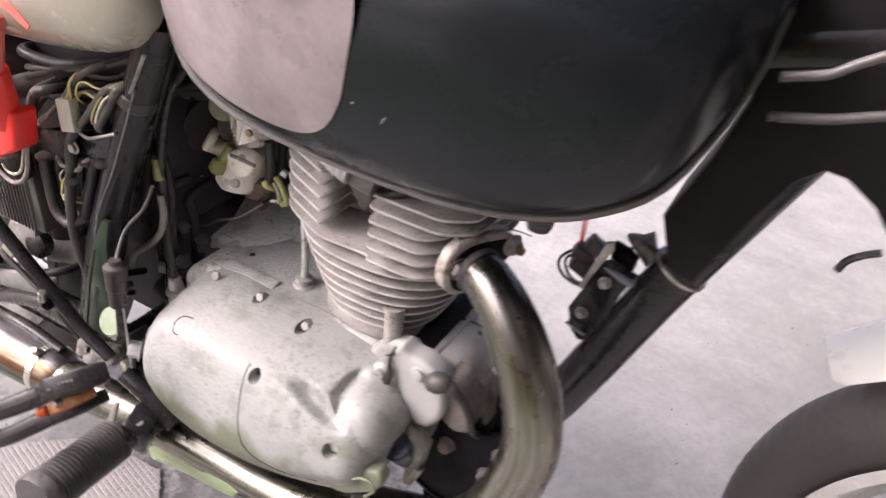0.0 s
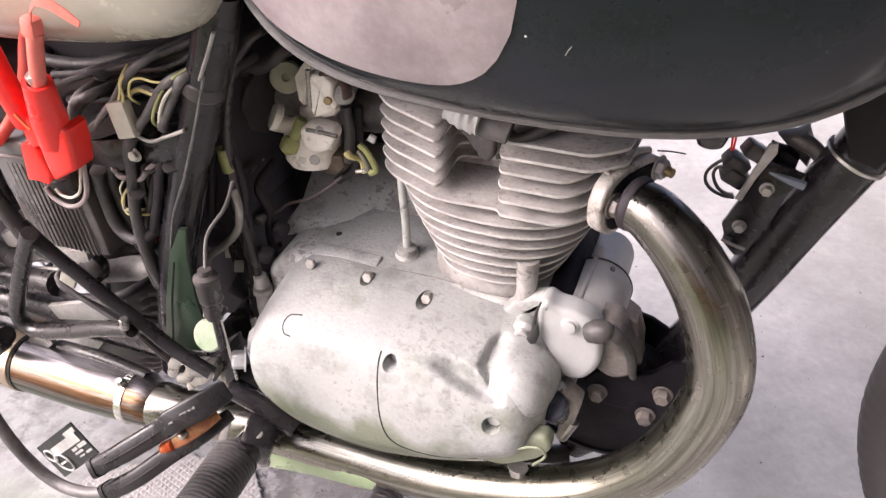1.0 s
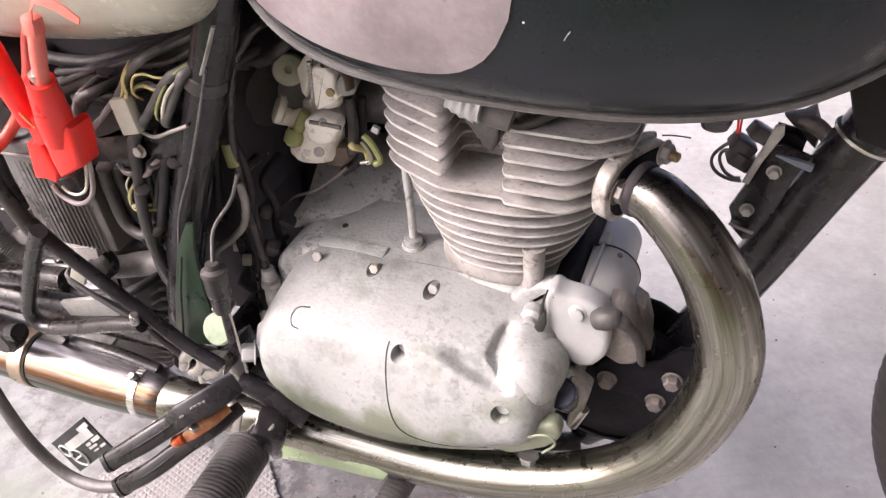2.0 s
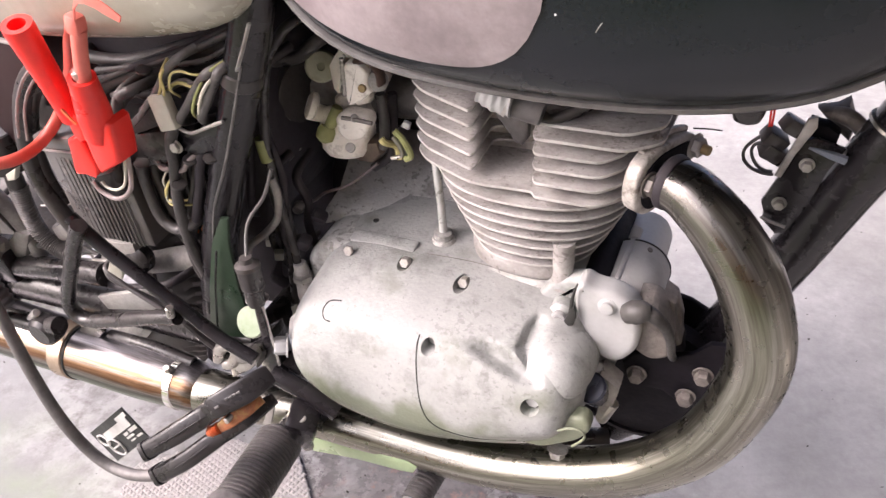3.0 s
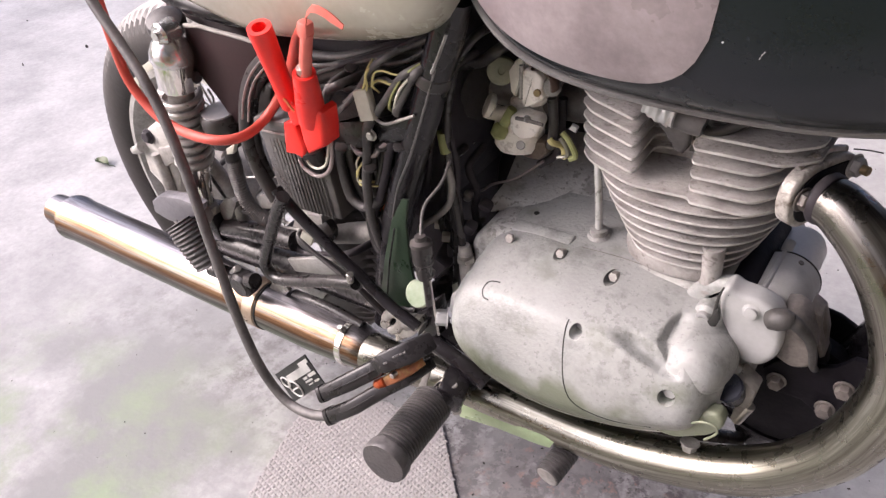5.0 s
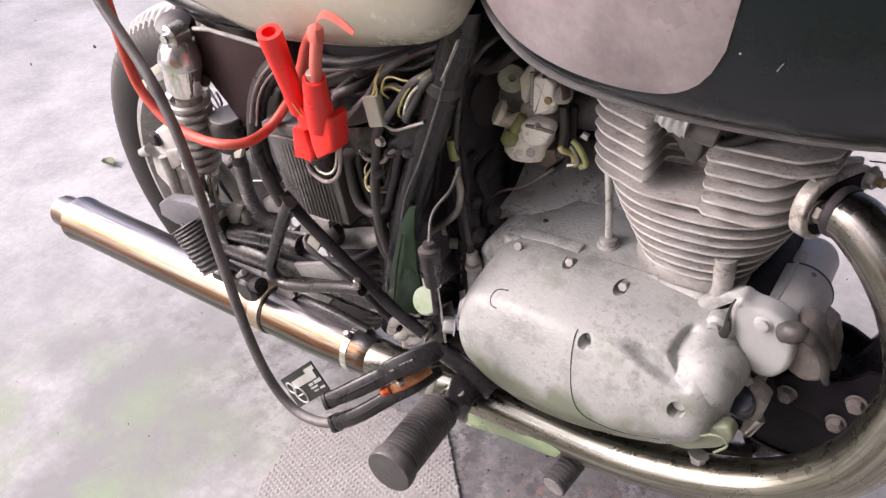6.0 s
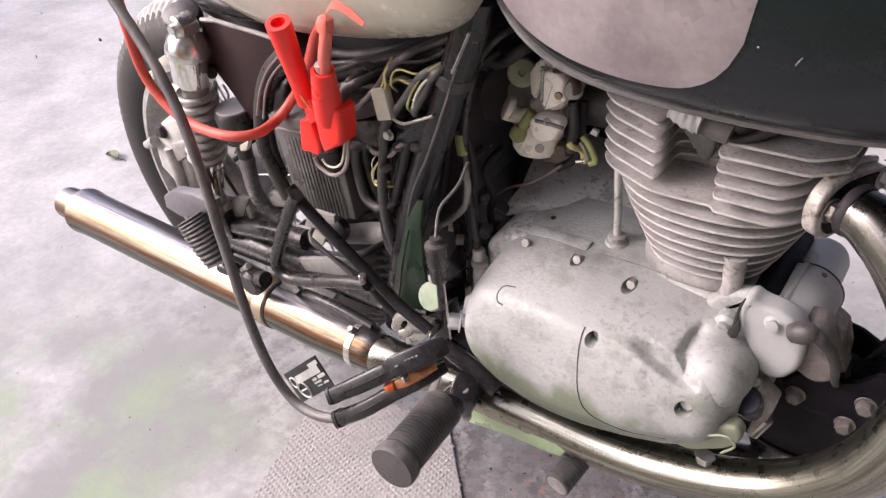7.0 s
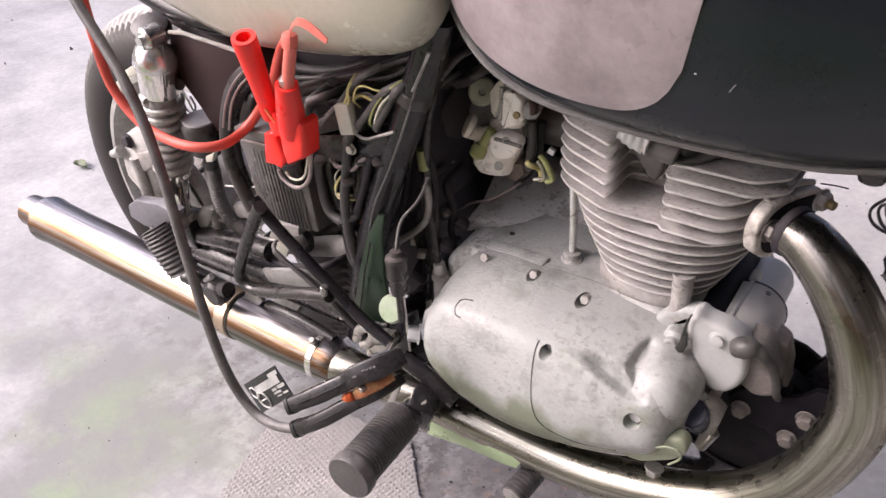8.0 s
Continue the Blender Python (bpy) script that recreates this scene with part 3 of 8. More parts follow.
def build_walls():
    # walls and roof out of view, added to block sky and colour reflections
    brown = mat("orange_brown_plaster", (0.66, 0.33, 0.13), 0.8, 0.0, (0.50, 0.24, 0.09), 2.0, 60, 0.2)
    cream = mat("cream_plaster", (0.62, 0.57, 0.42), 0.8, 0.0, (0.52, 0.47, 0.34), 2.0, 60, 0.2)
    grey = mat("grey_brown_plaster", (0.34, 0.32, 0.31), 0.8, 0.0, (0.25, 0.235, 0.23), 2.0, 60, 0.2)
    khaki = mat("khaki_plaster", (0.40, 0.37, 0.24), 0.8, 0.0, (0.30, 0.28, 0.17), 2.0, 60, 0.2)
    sheet = mat("weathered_roof_sheet", (0.46, 0.45, 0.44), 0.7, 0.0, (0.34, 0.33, 0.32), 3.0, 60, 0.2)
    for name, m, at, size, label in (
            ("wall_south", brown, (1.2, -3.9, 0.6), (4.8, 0.2, 1.2), "orange-brown plastered lower part of a yard wall"),
            ("wall_south_upper", cream, (1.2, -3.9, 1.6), (4.8, 0.16, 0.8), "cream plastered upper part of a yard wall"),
            ("wall_west", khaki, (-6.1, 0.3, 1.2), (0.2, 8.6, 2.4), "khaki plastered wall across the yard"),
            ("wall_east", grey, (2.7, -0.05, 1.12), (0.2, 7.4, 2.24), "plain grey-brown wall out of view, added to dim the east side"),
            ("roof", sheet, (1.2, -0.05, 2.28), (3.2, 7.4, 0.06), "sheet roof out of view, added to block the sky on one side")):
        ob = part(name, box(at, size, (0, 0, 0), 0.01), m)
        tagged(ob, label, "roof" if name == "roof" else "wall", kind="structure")


build_walls()

bike = thing("motorcycle", "stripped motorcycle with silver engine, black tank and chrome exhaust", "motorcycle")


# ---- tank ----
LIP = [(-0.105, 0.668), (-0.09, 0.650), (-0.065, 0.632), (-0.036, 0.6185), (0.0, 0.6095), (0.05, 0.6055), (0.10, 0.6045), (0.15, 0.607), (0.20, 0.617), (0.23, 0.631), (0.252, 0.650), (0.267, 0.682), (0.273, 0.708), (0.275, 0.735)]
WID = [(-0.105, 0.085), (-0.085, 0.108), (-0.05, 0.128), (0.0, 0.142), (0.06, 0.149), (0.14, 0.150), (0.20, 0.143), (0.24, 0.130), (0.260, 0.110), (0.275, 0.075)]
LIPY = [(-0.105, 0.075), (-0.085, 0.095), (-0.05, 0.113), (0.0, 0.120), (0.15, 0.120), (0.21, 0.115), (0.25, 0.105), (0.265, 0.09), (0.275, 0.065)]


def tank_ring(x):
    zl, w, yl = smooth_interp(LIP, x), smooth_interp(WID, x), smooth_interp(LIPY, x)
    top = 0.80 - 0.35 * max(0, x - 0.15) ** 2 * 10 - 0.3 * max(0, -0.02 - x)
    zm = zl + (top - zl) * 0.42
    half = []
    for k in range(15):
        a = k / 14
        if a < 0.5:
            u = a / 0.5
            ang = u * math.pi / 2
            half.append((yl + (w - yl) * math.sin(ang) ** 0.85, zl + (zm - zl) * (1 - math.cos(ang)) ** 0.9))
        else:
            u = (a - 0.5) / 0.5
            ang = u * math.pi / 2
            half.append((w * math.cos(ang) ** 0.75, zm + (top - zm) * math.sin(ang) ** 0.9))
    right = [(x, -y, z) for y, z in half]
    left = [(x, y, z) for y, z in half[:-1][::-1]]
    return right + left


def tank_side(x, z):
    """How far out the tank's flank lies at x and z."""
    ring = tank_ring(x)[:8]
    zs = [p[2] for p in ring]
    return float(np.interp(z, zs, [p[1] for p in ring]))


def build_tank():
    tank = part("fuel_tank", loft([tank_ring(-0.105 + 0.380 * (0.5 - 0.5 * math.cos(math.pi * i / 40))) for i in range(41)]), M_TANK, bike, "black gloss painted fuel tank with worn grey flank", 60)
    # the welded lip that runs round the foot of the tank
    lip = []
    for i in range(45):
        x = -0.105 + 0.380 * (0.5 - 0.5 * math.cos(math.pi * i / 44))
        lip.append((x, -smooth_interp(LIPY, x) - 0.002, smooth_interp(LIP, x) - 0.002))
    part("tank_lip", tube(lip, 0.0032, 8, 1, flat=0.7), M_LIP, tank)
    # the highlight along the lip, built as a thin light tube
    part("lip_highlight", tube([(x, -smooth_interp(LIPY, x) - 0.0045, smooth_interp(LIP, x) + 0.0022) for x in (0.0, 0.02, 0.04, 0.06, 0.08, 0.10, 0.12, 0.14, 0.16, 0.18, 0.20)], 0.0006, 6, 3), M_BOLT, tank)
    # the rubbed, matt grey field on the flank
    bm = bmesh.new()
    grid = []
    for i in range(29):
        row = []
        for j in range(17):
            u, v = i / 28, j / 16
            x = -0.088 + u * 0.183
            zb = smooth_interp([(-0.09, 0.665), (-0.075, 0.648), (-0.05, 0.6345), (-0.018, 0.625), (0.018, 0.6205), (0.048, 0.6215), (0.066, 0.6275), (0.080, 0.640), (0.090, 0.662), (0.0955, 0.70)], x)
            z = zb + (0.745 - zb) * v
            row.append(bm.verts.new((x, tank_side(x, z) - 0.0012, z)))
        grid.append(row)
    for i in range(28):
        for j in range(16):
            bm.faces.new((grid[i][j], grid[i + 1][j], grid[i + 1][j + 1], grid[i][j + 1]))
    part("knee_panel", bm, M_KNEE, tank, "matt grey rubbed patch on the tank", 80)

    part("paint_chip", lathe([(0.0006, 0), (0.0004, 0.0003), (0, 0.0004)], (0.095, tank_side(0.095, 0.656), 0.656), (0, -1, 0.2), 8), M_INK, tank)
    part("paint_scratch", tube([(x, tank_side(x, z) - 0.0001, z) for x, z in ((0.1128, 0.6494), (0.1140, 0.6520), (0.1155, 0.6542))], 0.00022, 6, 3), M_BOLT, tank)


build_tank()


# ---- engine ----
ZT = [(-0.132, 0.362), (-0.125, 0.385), (-0.108, 0.405), (-0.05, 0.414), (0.0, 0.412), (0.06, 0.407), (0.094, 0.402), (0.110, 0.385)]
ZB = [(-0.132, 0.338), (-0.125, 0.318), (-0.108, 0.288), (-0.07, 0.270), (-0.02, 0.269), (0.04, 0.284), (0.078, 0.299), (0.098, 0.311), (0.110, 0.330)]
OUT = [(-0.132, 0.55), (-0.125, 0.80), (-0.108, 0.93), (-0.06, 1.0), (0.03, 1.0), (0.078, 0.93), (0.098, 0.85), (0.110, 0.62)]
SECTION = [(-0.040, 0.0), (-0.060, 0.008), (-0.085, 0.042), (-0.107, 0.098), (-0.1185, 0.150), (-0.1275, 0.265), (-0.1355, 0.42), (-0.139, 0.56), (-0.1375, 0.67), (-0.1270, 0.81), (-0.1125, 0.94), (-0.085, 0.995), (-0.04, 1.0)]


SECTION_Y = [(i, p[0]) for i, p in enumerate(SECTION)]
SECTION_F = [(i, p[1]) for i, p in enumerate(SECTION)]


def cover_point(x, s):
    """A point on the engine's right cover: x along it, s from its top edge (0) to its foot (1)."""
    zt, zb, o = smooth_interp(ZT, x), smooth_interp(ZB, x), smooth_interp(OUT, x)
    k = s * (len(SECTION) - 1)
    y = smooth_interp(SECTION_Y, k)
    f = smooth_interp(SECTION_F, k)
    return Vector((x, -0.04 + (y + 0.04) * o, zt + (zb - zt) * f))


def step(a, b, v):
    t = max(0.0, min(1.0, (v - a) / (b - a)))
    return t * t * (3 - 2 * t)


def cover_face(x, s):
    """The cover with the three-cornered hollow beside the round housing."""
    p = cover_point(x, s)
    w = p.z + p.y + 0.14
    (ax, aw), (bx, bw) = GROOVE
    u = ((p.x - ax) * (bx - ax) + (w - aw) * (bw - aw)) / ((bx - ax) ** 2 + (bw - aw) ** 2)
    n1 = ((w - aw) * (bx - ax) - (p.x - ax) * (bw - aw)) / math.hypot(bx - ax, bw - aw)
    d1 = 0.0095 * step(-0.0014, 0.0046, n1) * (1 - step(0.006, 0.026, n1)) * step(0.0, 0.45, u) * (1 - step(0.96, 1.04, u))
    n2 = p.x - interp(RIDGE, w)
    d2 = 0.0095 * step(-0.001, 0.0048, n2) * (1 - step(0.004, 0.019, n2)) * step(0.396, 0.404, w) * (1 - step(0.452, 0.476, w))
    d = max(d1, d2)
    p.y += 0.85 * d
    p.z -= 0.45 * d
    return p


def cover_at(x, z, proud=0.0):
    """The point of the cover's face at x and z."""
    best = min((cover_point(x, i / 240) for i in range(241)), key=lambda p: abs(p.z - z))
    return (x, best.y - proud, best.z)


def carved(ob, cutters):
    """Cuts pockets into ob, for good."""
    for bm in cutters:
        bmesh.ops.recalc_face_normals(bm, faces=bm.faces)
        me = bpy.data.meshes.new("cutter")
        bm.to_mesh(me)
        bm.free()
        tool = new("cutter", me)
        mod = ob.modifiers.new("cut", "BOOLEAN")
        mod.operation, mod.solver, mod.object = "DIFFERENCE", "EXACT", tool
        bpy.context.view_layer.update()
        cut = bpy.data.meshes.new_from_object(ob.evaluated_get(bpy.context.evaluated_depsgraph_get()))
        ob.modifiers.clear()
        old = ob.data
        ob.data = cut
        bpy.data.meshes.remove(old)
        bpy.data.objects.remove(tool)
        bpy.data.meshes.remove(me)
    b2 = bmesh.new()
    b2.from_mesh(ob.data)
    for e in b2.edges:
        e.smooth = not (len(e.link_faces) == 2 and e.calc_face_angle(0.0) > radians(45))
    b2.to_mesh(ob.data)
    b2.free()


def plate3(pts, thick, bevel=0.002, bm=None, seg=2):
    """A plate that faces the right side; the points lie on its outer face."""
    y = sum(p[1] for p in pts) / len(pts)
    return slab([(p[0], p[2]) for p in pts], y, y + thick, "y", bevel, bm, seg)


def soft_plate(pts, thick, bevel, r, bm=None, seg=3):
    """Like plate3, with rounded corners."""
    y = sum(p[1] for p in pts) / len(pts)
    return slab(rounded([(p[0], p[2]) for p in pts], r), y, y + thick, "y", bevel, bm, seg)


def build_engine():
    case = part("crankcase", slab(rounded([(-0.140, 0.30), (-0.146, 0.385), (-0.128, 0.405), (-0.03, 0.412), (0.10, 0.408), (0.120, 0.40), (0.124, 0.33), (0.10, 0.285), (-0.09, 0.272)], 0.02), -0.052, 0.09, "y", 0.007, seg=3), M_CASE, bike, "cast aluminium crankcase, dusty")
    part("sump", slab(rounded([(-0.10, 0.275), (0.09, 0.285), (0.07, 0.235), (-0.07, 0.225)], 0.02), -0.06, 0.08, "y", 0.008), M_ALUDARK, case)
    rings = []
    for i in range(161):
        x = -0.132 + 0.242 * (0.5 - 0.5 * math.cos(math.pi * i / 160))
        rings.append([cover_face(x, j / 120) for j in range(121)] + [Vector((x, 0.0, cover_point(x, 1).z)), Vector((x, 0.02, cover_point(x, 0).z - 0.01)), Vector((x, 0.02, cover_point(x, 0).z + 0.004)), Vector((x, -0.02, cover_point(x, 0).z + 0.002))])
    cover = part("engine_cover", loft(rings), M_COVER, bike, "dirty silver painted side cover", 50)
    carved(cover, [
        rod((0.0, -0.17, 0.390), (0.0, -0.106, 0.390), 0.0054, seg=20),
        rod((0.006, -0.084, 0.4170), (0.006, -0.0585, 0.4055), 0.0056, seg=18),
        rod((-0.0435, -0.080, 0.4215), (-0.0435, -0.0565, 0.4110), 0.0054, seg=18),
        rod((0.079, -0.17, 0.364), (0.079, -0.108, 0.364), 0.0066, seg=20),
    ])
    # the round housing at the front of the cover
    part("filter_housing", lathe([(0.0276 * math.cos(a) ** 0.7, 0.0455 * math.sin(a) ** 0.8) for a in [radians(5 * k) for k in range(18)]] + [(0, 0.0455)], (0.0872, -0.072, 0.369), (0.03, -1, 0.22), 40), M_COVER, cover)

    lug = part("drain_flange", soft_plate([(0.0640, -0.116, 0.306), (0.0838, -0.116, 0.3255), (0.0962, -0.116, 0.342), (0.1059, -0.116, 0.3510), (0.1152, -0.116, 0.3535), (0.1202, -0.116, 0.3480), (0.1202, -0.116, 0.3403), (0.1129, -0.116, 0.3272), (0.0851, -0.116, 0.3063)], 0.014, 0.0035, 0.008, seg=4), M_FLANGE_GREEN, cover, "flange under the cover, a green reflection put into its colour")
    part("flange_rim", tube([(0.0990, -0.1236, 0.3430), (0.1064, -0.1240, 0.3490), (0.1140, -0.1240, 0.3505), (0.1180, -0.1238, 0.3465), (0.1172, -0.1236, 0.3405), (0.1100, -0.1236, 0.3300)], 0.0010, 8, 4), M_FLANGE_GREEN, lug)
    part("bottom_lip", tube([cover_at(x, smooth_interp(ZB, x) + 0.008, -0.001) for x in (-0.11, -0.08, -0.04, 0.0, 0.04, 0.08, 0.105)], 0.0022, 8), M_ALU, cover)
    hexbolt((0.094, -0.1, 0.29), (0, -0.3, -1), 0.006, 0.008, cover, "drain_bolt", M_ALU)
    for at, long in (((-0.094, -0.0585, 0.4105), 0.004), ((-0.0430, -0.0570, 0.4110), 0.0075), ((0.0068, -0.0590, 0.4060), 0.0085)):
        hexbolt(at, (0, -1, 0.45), 0.0041, long, cover, "bolt", M_BOLT, False)
    hexbolt((0.0797, -0.112, 0.3645), (0, -1, 0), 0.0052, 0.011, cover, "bolt", M_PALE)
    part("bolt_boss", rod((0.083, -0.04, 0.402), (0.083, -0.069, 0.402), 0.0085, bevel=0.35), M_COVER, cover)
    part("bolt", lathe([(0.0052, 0), (0.0056, 0.002), (0.0050, 0.0042), (0.0032, 0.0048), (0.0028, 0.0030), (0, 0.0030)], (0.083, -0.069, 0.402), (0, -1, 0), 20), M_PALE, cover)
    part("recessed_plug", rod((0.0010, -0.112, 0.3895), (0.0010, -0.100, 0.3895), 0.0038), M_PALE, cover)
    # joints
    seam = [cover_at(x, z, -0.0002) for x, z in SEAM_LINE]
    part("joint_line", tube(seam, 0.0007, 6, 5), M_SEAM, cover)
    crease = [cover_at(x, z, 0.0) for x, z in ((-0.104, 0.330), (-0.0976, 0.3244), (-0.083, 0.3110), (-0.0594, 0.3045), (-0.0358, 0.3028), (-0.0141, 0.3010), (0.0069, 0.3008), (0.030, 0.3040))]
    part("casting_edge", tube(crease, 0.0005, 6, 5), M_GRIME, cover)
    mark = [cover_point(x, v) + Vector((0, 0.0002, 0)) for x, v in ((-0.0784, 0.24), (-0.0883, 0.25), (-0.0913, 0.297), (-0.0883, 0.34), (-0.0824, 0.345))]
    part("cast_mark", tube(mark, 0.0006, 6, 5), M_SEAM, cover)

    joint = [cover_point(x, v) + Vector((0, 0, 0.0002)) for x, v in ((-0.0308, 0.03), (-0.0139, 0.02), (0.0019, 0.012), (0.0188, 0.010), (0.0357, 0.010), (0.0486, 0.016), (0.0614, 0.043), (0.0743, 0.067))]
    part("joint_line", tube(joint, 0.0003, 6, 5), M_GRIME, cover)
    deck = []
    for x, y0 in ((-0.140, -0.020), (-0.126, -0.010), (-0.100, -0.004), (-0.060, 0.0), (-0.015, 0.0)):
        deck.append([(x, y0, 0.400), (x, y0, 0.4105), (x, y0 + 0.006, 0.4135), (x, y0 + 0.030, 0.4175), (x, y0 + 0.055, 0.437), (x, 0.088, 0.440), (x, 0.088, 0.400)])
    part("rising_deck", loft(deck), M_CASE, case, "", 60)
    part("vent_pit", rod((-0.0905, -0.018, 0.4118), (-0.0905, -0.018, 0.4130), 0.0026), M_SEAM, case)
    part("cast_pad", box((-0.0715, -0.0405, 0.4112), (0.062, 0.013, 0.006), (14, -4.5, -5), 0.0025), M_COVER, case)
    part("nut_boss", lathe([(0.0150, 0), (0.0140, 0.003), (0.0115, 0.0045), (0, 0.0046)], (-0.0265, -0.028, 0.4095), (0, -0.15, 1), 22), M_CASE, case)
    # rear nose with its nut, where the cover ends
    part("cover_nose", lathe([(0.0125, 0), (0.0145, 0.006), (0.0135, 0.014), (0.0085, 0.019), (0, 0.0195)], (-0.118, -0.096, 0.350), (-0.75, -0.35, 0.1), 20), M_PALE, cover)
    hexbolt((-0.133, -0.115, 0.343), (-0.8, -0.55, 0.2), 0.0074, 0.011, cover, "nose_nut", M_PALE)
    # barrel foot, front shoulder
    part("front_shoulder", soft_plate([(0.058, -0.0565, 0.398), (0.064, -0.0565, 0.4080), (0.0724, -0.0565, 0.4200), (0.0878, -0.0565, 0.4290), (0.0990, -0.0565, 0.4315), (0.1040, -0.0565, 0.4285), (0.1027, -0.0565, 0.4240), (0.0990, -0.0565, 0.4100), (0.0960, -0.0565, 0.3930), (0.060, -0.0565, 0.388)], 0.015, 0.006, 0.007, seg=4), M_COVER, case)
    part("barrel_stud", lathe([(0.0105, 0), (0.0086, 0.004), (0.0074, 0.010), (0.0080, 0.030), (0.0085, 0.042), (0, 0.043)], (0.0790, -0.047, 0.414), (0, -0.06, 1), 20), M_FIN, case)
    part("top_lump", plate3([(0.062, -0.045, 0.416), (0.076, -0.045, 0.425), (0.093, -0.045, 0.424), (0.102, -0.045, 0.42), (0.102, -0.045, 0.405), (0.083, -0.045, 0.402)], 0.03, 0.006), M_COVER, case)
    return case, cover


SEAM_LINE = [(-0.0085, 0.3955), (-0.0085, 0.390), (-0.007, 0.375), (-0.003, 0.352), (0.002, 0.338), (0.008, 0.331), (0.018, 0.327), (0.04, 0.3235), (0.070, 0.3265)]
GROOVE = [(0.0208, 0.4198), (0.0700, 0.3975)]
RIDGE = [(0.39, 0.0705), (0.3977, 0.0694), (0.4171, 0.0665), (0.4309, 0.0605), (0.45, 0.0620), (0.4721, 0.0654), (0.49, 0.068)]
case, cover = build_engine()


def superellipse(cx, cy, a, b, n=3.0, k=40):
    out = []
    for i in range(k):
        t = 2 * math.pi * i / k
        c, s = math.cos(t), math.sin(t)
        out.append((cx + a * math.copysign(abs(c) ** (2 / n), c), cy + b * math.copysign(abs(s) ** (2 / n), s)))
    return out


def bare_edge(ob):
    """The outer rim of a fin is rubbed bare."""
    ob.data.materials.append(M_FINEDGE)
    for p in ob.data.polygons:
        if abs(p.normal.z) < 0.9:
            p.material_index = 1


def build_cylinder():
    core = part("cylinder_barrel", slab(superellipse(0.050, 0, 0.042, 0.042, 2.2), 0.410, 0.502, "z", 0.002), M_FIN, bike, "finned cylinder barrel, dusty aluminium")
    for k in range(7):
        i, z = k * 5 / 6, 0.4278 + 0.0104 * k
        a = smooth_interp([(0, 0.0495), (1, 0.0560), (2, 0.0615), (3, 0.0675), (4, 0.0725), (5, 0.0765)], i)
        b = smooth_interp([(0, 0.0530), (1, 0.0565), (2, 0.0600), (3, 0.0630), (4, 0.0660), (5, 0.0685)], i)
        bare_edge(part("fin", slab(superellipse(0.0485, 0, a, b, 2.35, 56), z, z + 0.0026, "z", 0.0013, seg=2), M_FIN, core))
    part("barrel_base", slab(superellipse(0.046, 0, 0.050, 0.0475, 2.5, 56), 0.408, 0.4262, "z", 0.007, seg=4), M_FIN, core)


build_cylinder()
HEAD = [(-0.036, -0.036), (-0.022, -0.050), (0.018, -0.068), (0.0205, -0.064), (0.020, -0.026), (0.056, -0.022), (0.060, -0.066), (0.063, -0.0715), (0.118, -0.071), (0.138, -0.055), (0.141, 0.0), (0.138, 0.055), (0.118, 0.071), (0.0, 0.071), (-0.03, 0.05)]

HEAD_LOW = HEAD[:8] + [(0.104, -0.071), (0.117, -0.056), (0.122, -0.020), (0.130, 0.02), (0.130, 0.055), (0.118, 0.071), (0.0, 0.071), (-0.03, 0.05)]


def build_head():
    core = part("cylinder_head", slab(rounded([(-0.005, -0.02), (0.02, -0.018), (0.06, -0.016), (0.105, -0.032), (0.11, 0.05), (-0.005, 0.05)], 0.012), 0.498, 0.60, "z", 0.004), M_ALUDARK, bike, "finned cylinder head with a notch for the spark plug")
    for i in range(6):
        z = 0.5015 + 0.0108 * i
        bare_edge(part("fin", slab(rounded(HEAD if i > 3 else HEAD_LOW, 0.006, 3) if i else rounded([p for p in HEAD_LOW if not (0.0 < p[0] < 0.063 and -0.066 < p[1] < 0.0)], 0.01, 3), z, z + 0.0026, "z", 0.0010, seg=2), M_FIN, core))
    part("rocker_cover", slab(rounded([(-0.02, -0.045), (0.115, -0.05), (0.12, 0.05), (-0.02, 0.05)], 0.02), 0.568, 0.602, "z", 0.008), M_DARK, core)


build_head()

# ---- exhaust ----
PIPE = [(0.1475, -0.0588, 0.522), (0.160, -0.065, 0.519), (0.182, -0.075, 0.503), (0.203, -0.084, 0.474), (0.2165, -0.088, 0.428), (0.212, -0.092, 0.385), (0.192, -0.096, 0.334), (0.150, -0.098, 0.288), (0.09, -0.099, 0.258), (0.02, -0.1, 0.241), (-0.06, -0.1025, 0.241), (-0.14, -0.108, 0.2465), (-0.228, -0.118, 0.2490), (-0.252, -0.1196, 0.2486)]


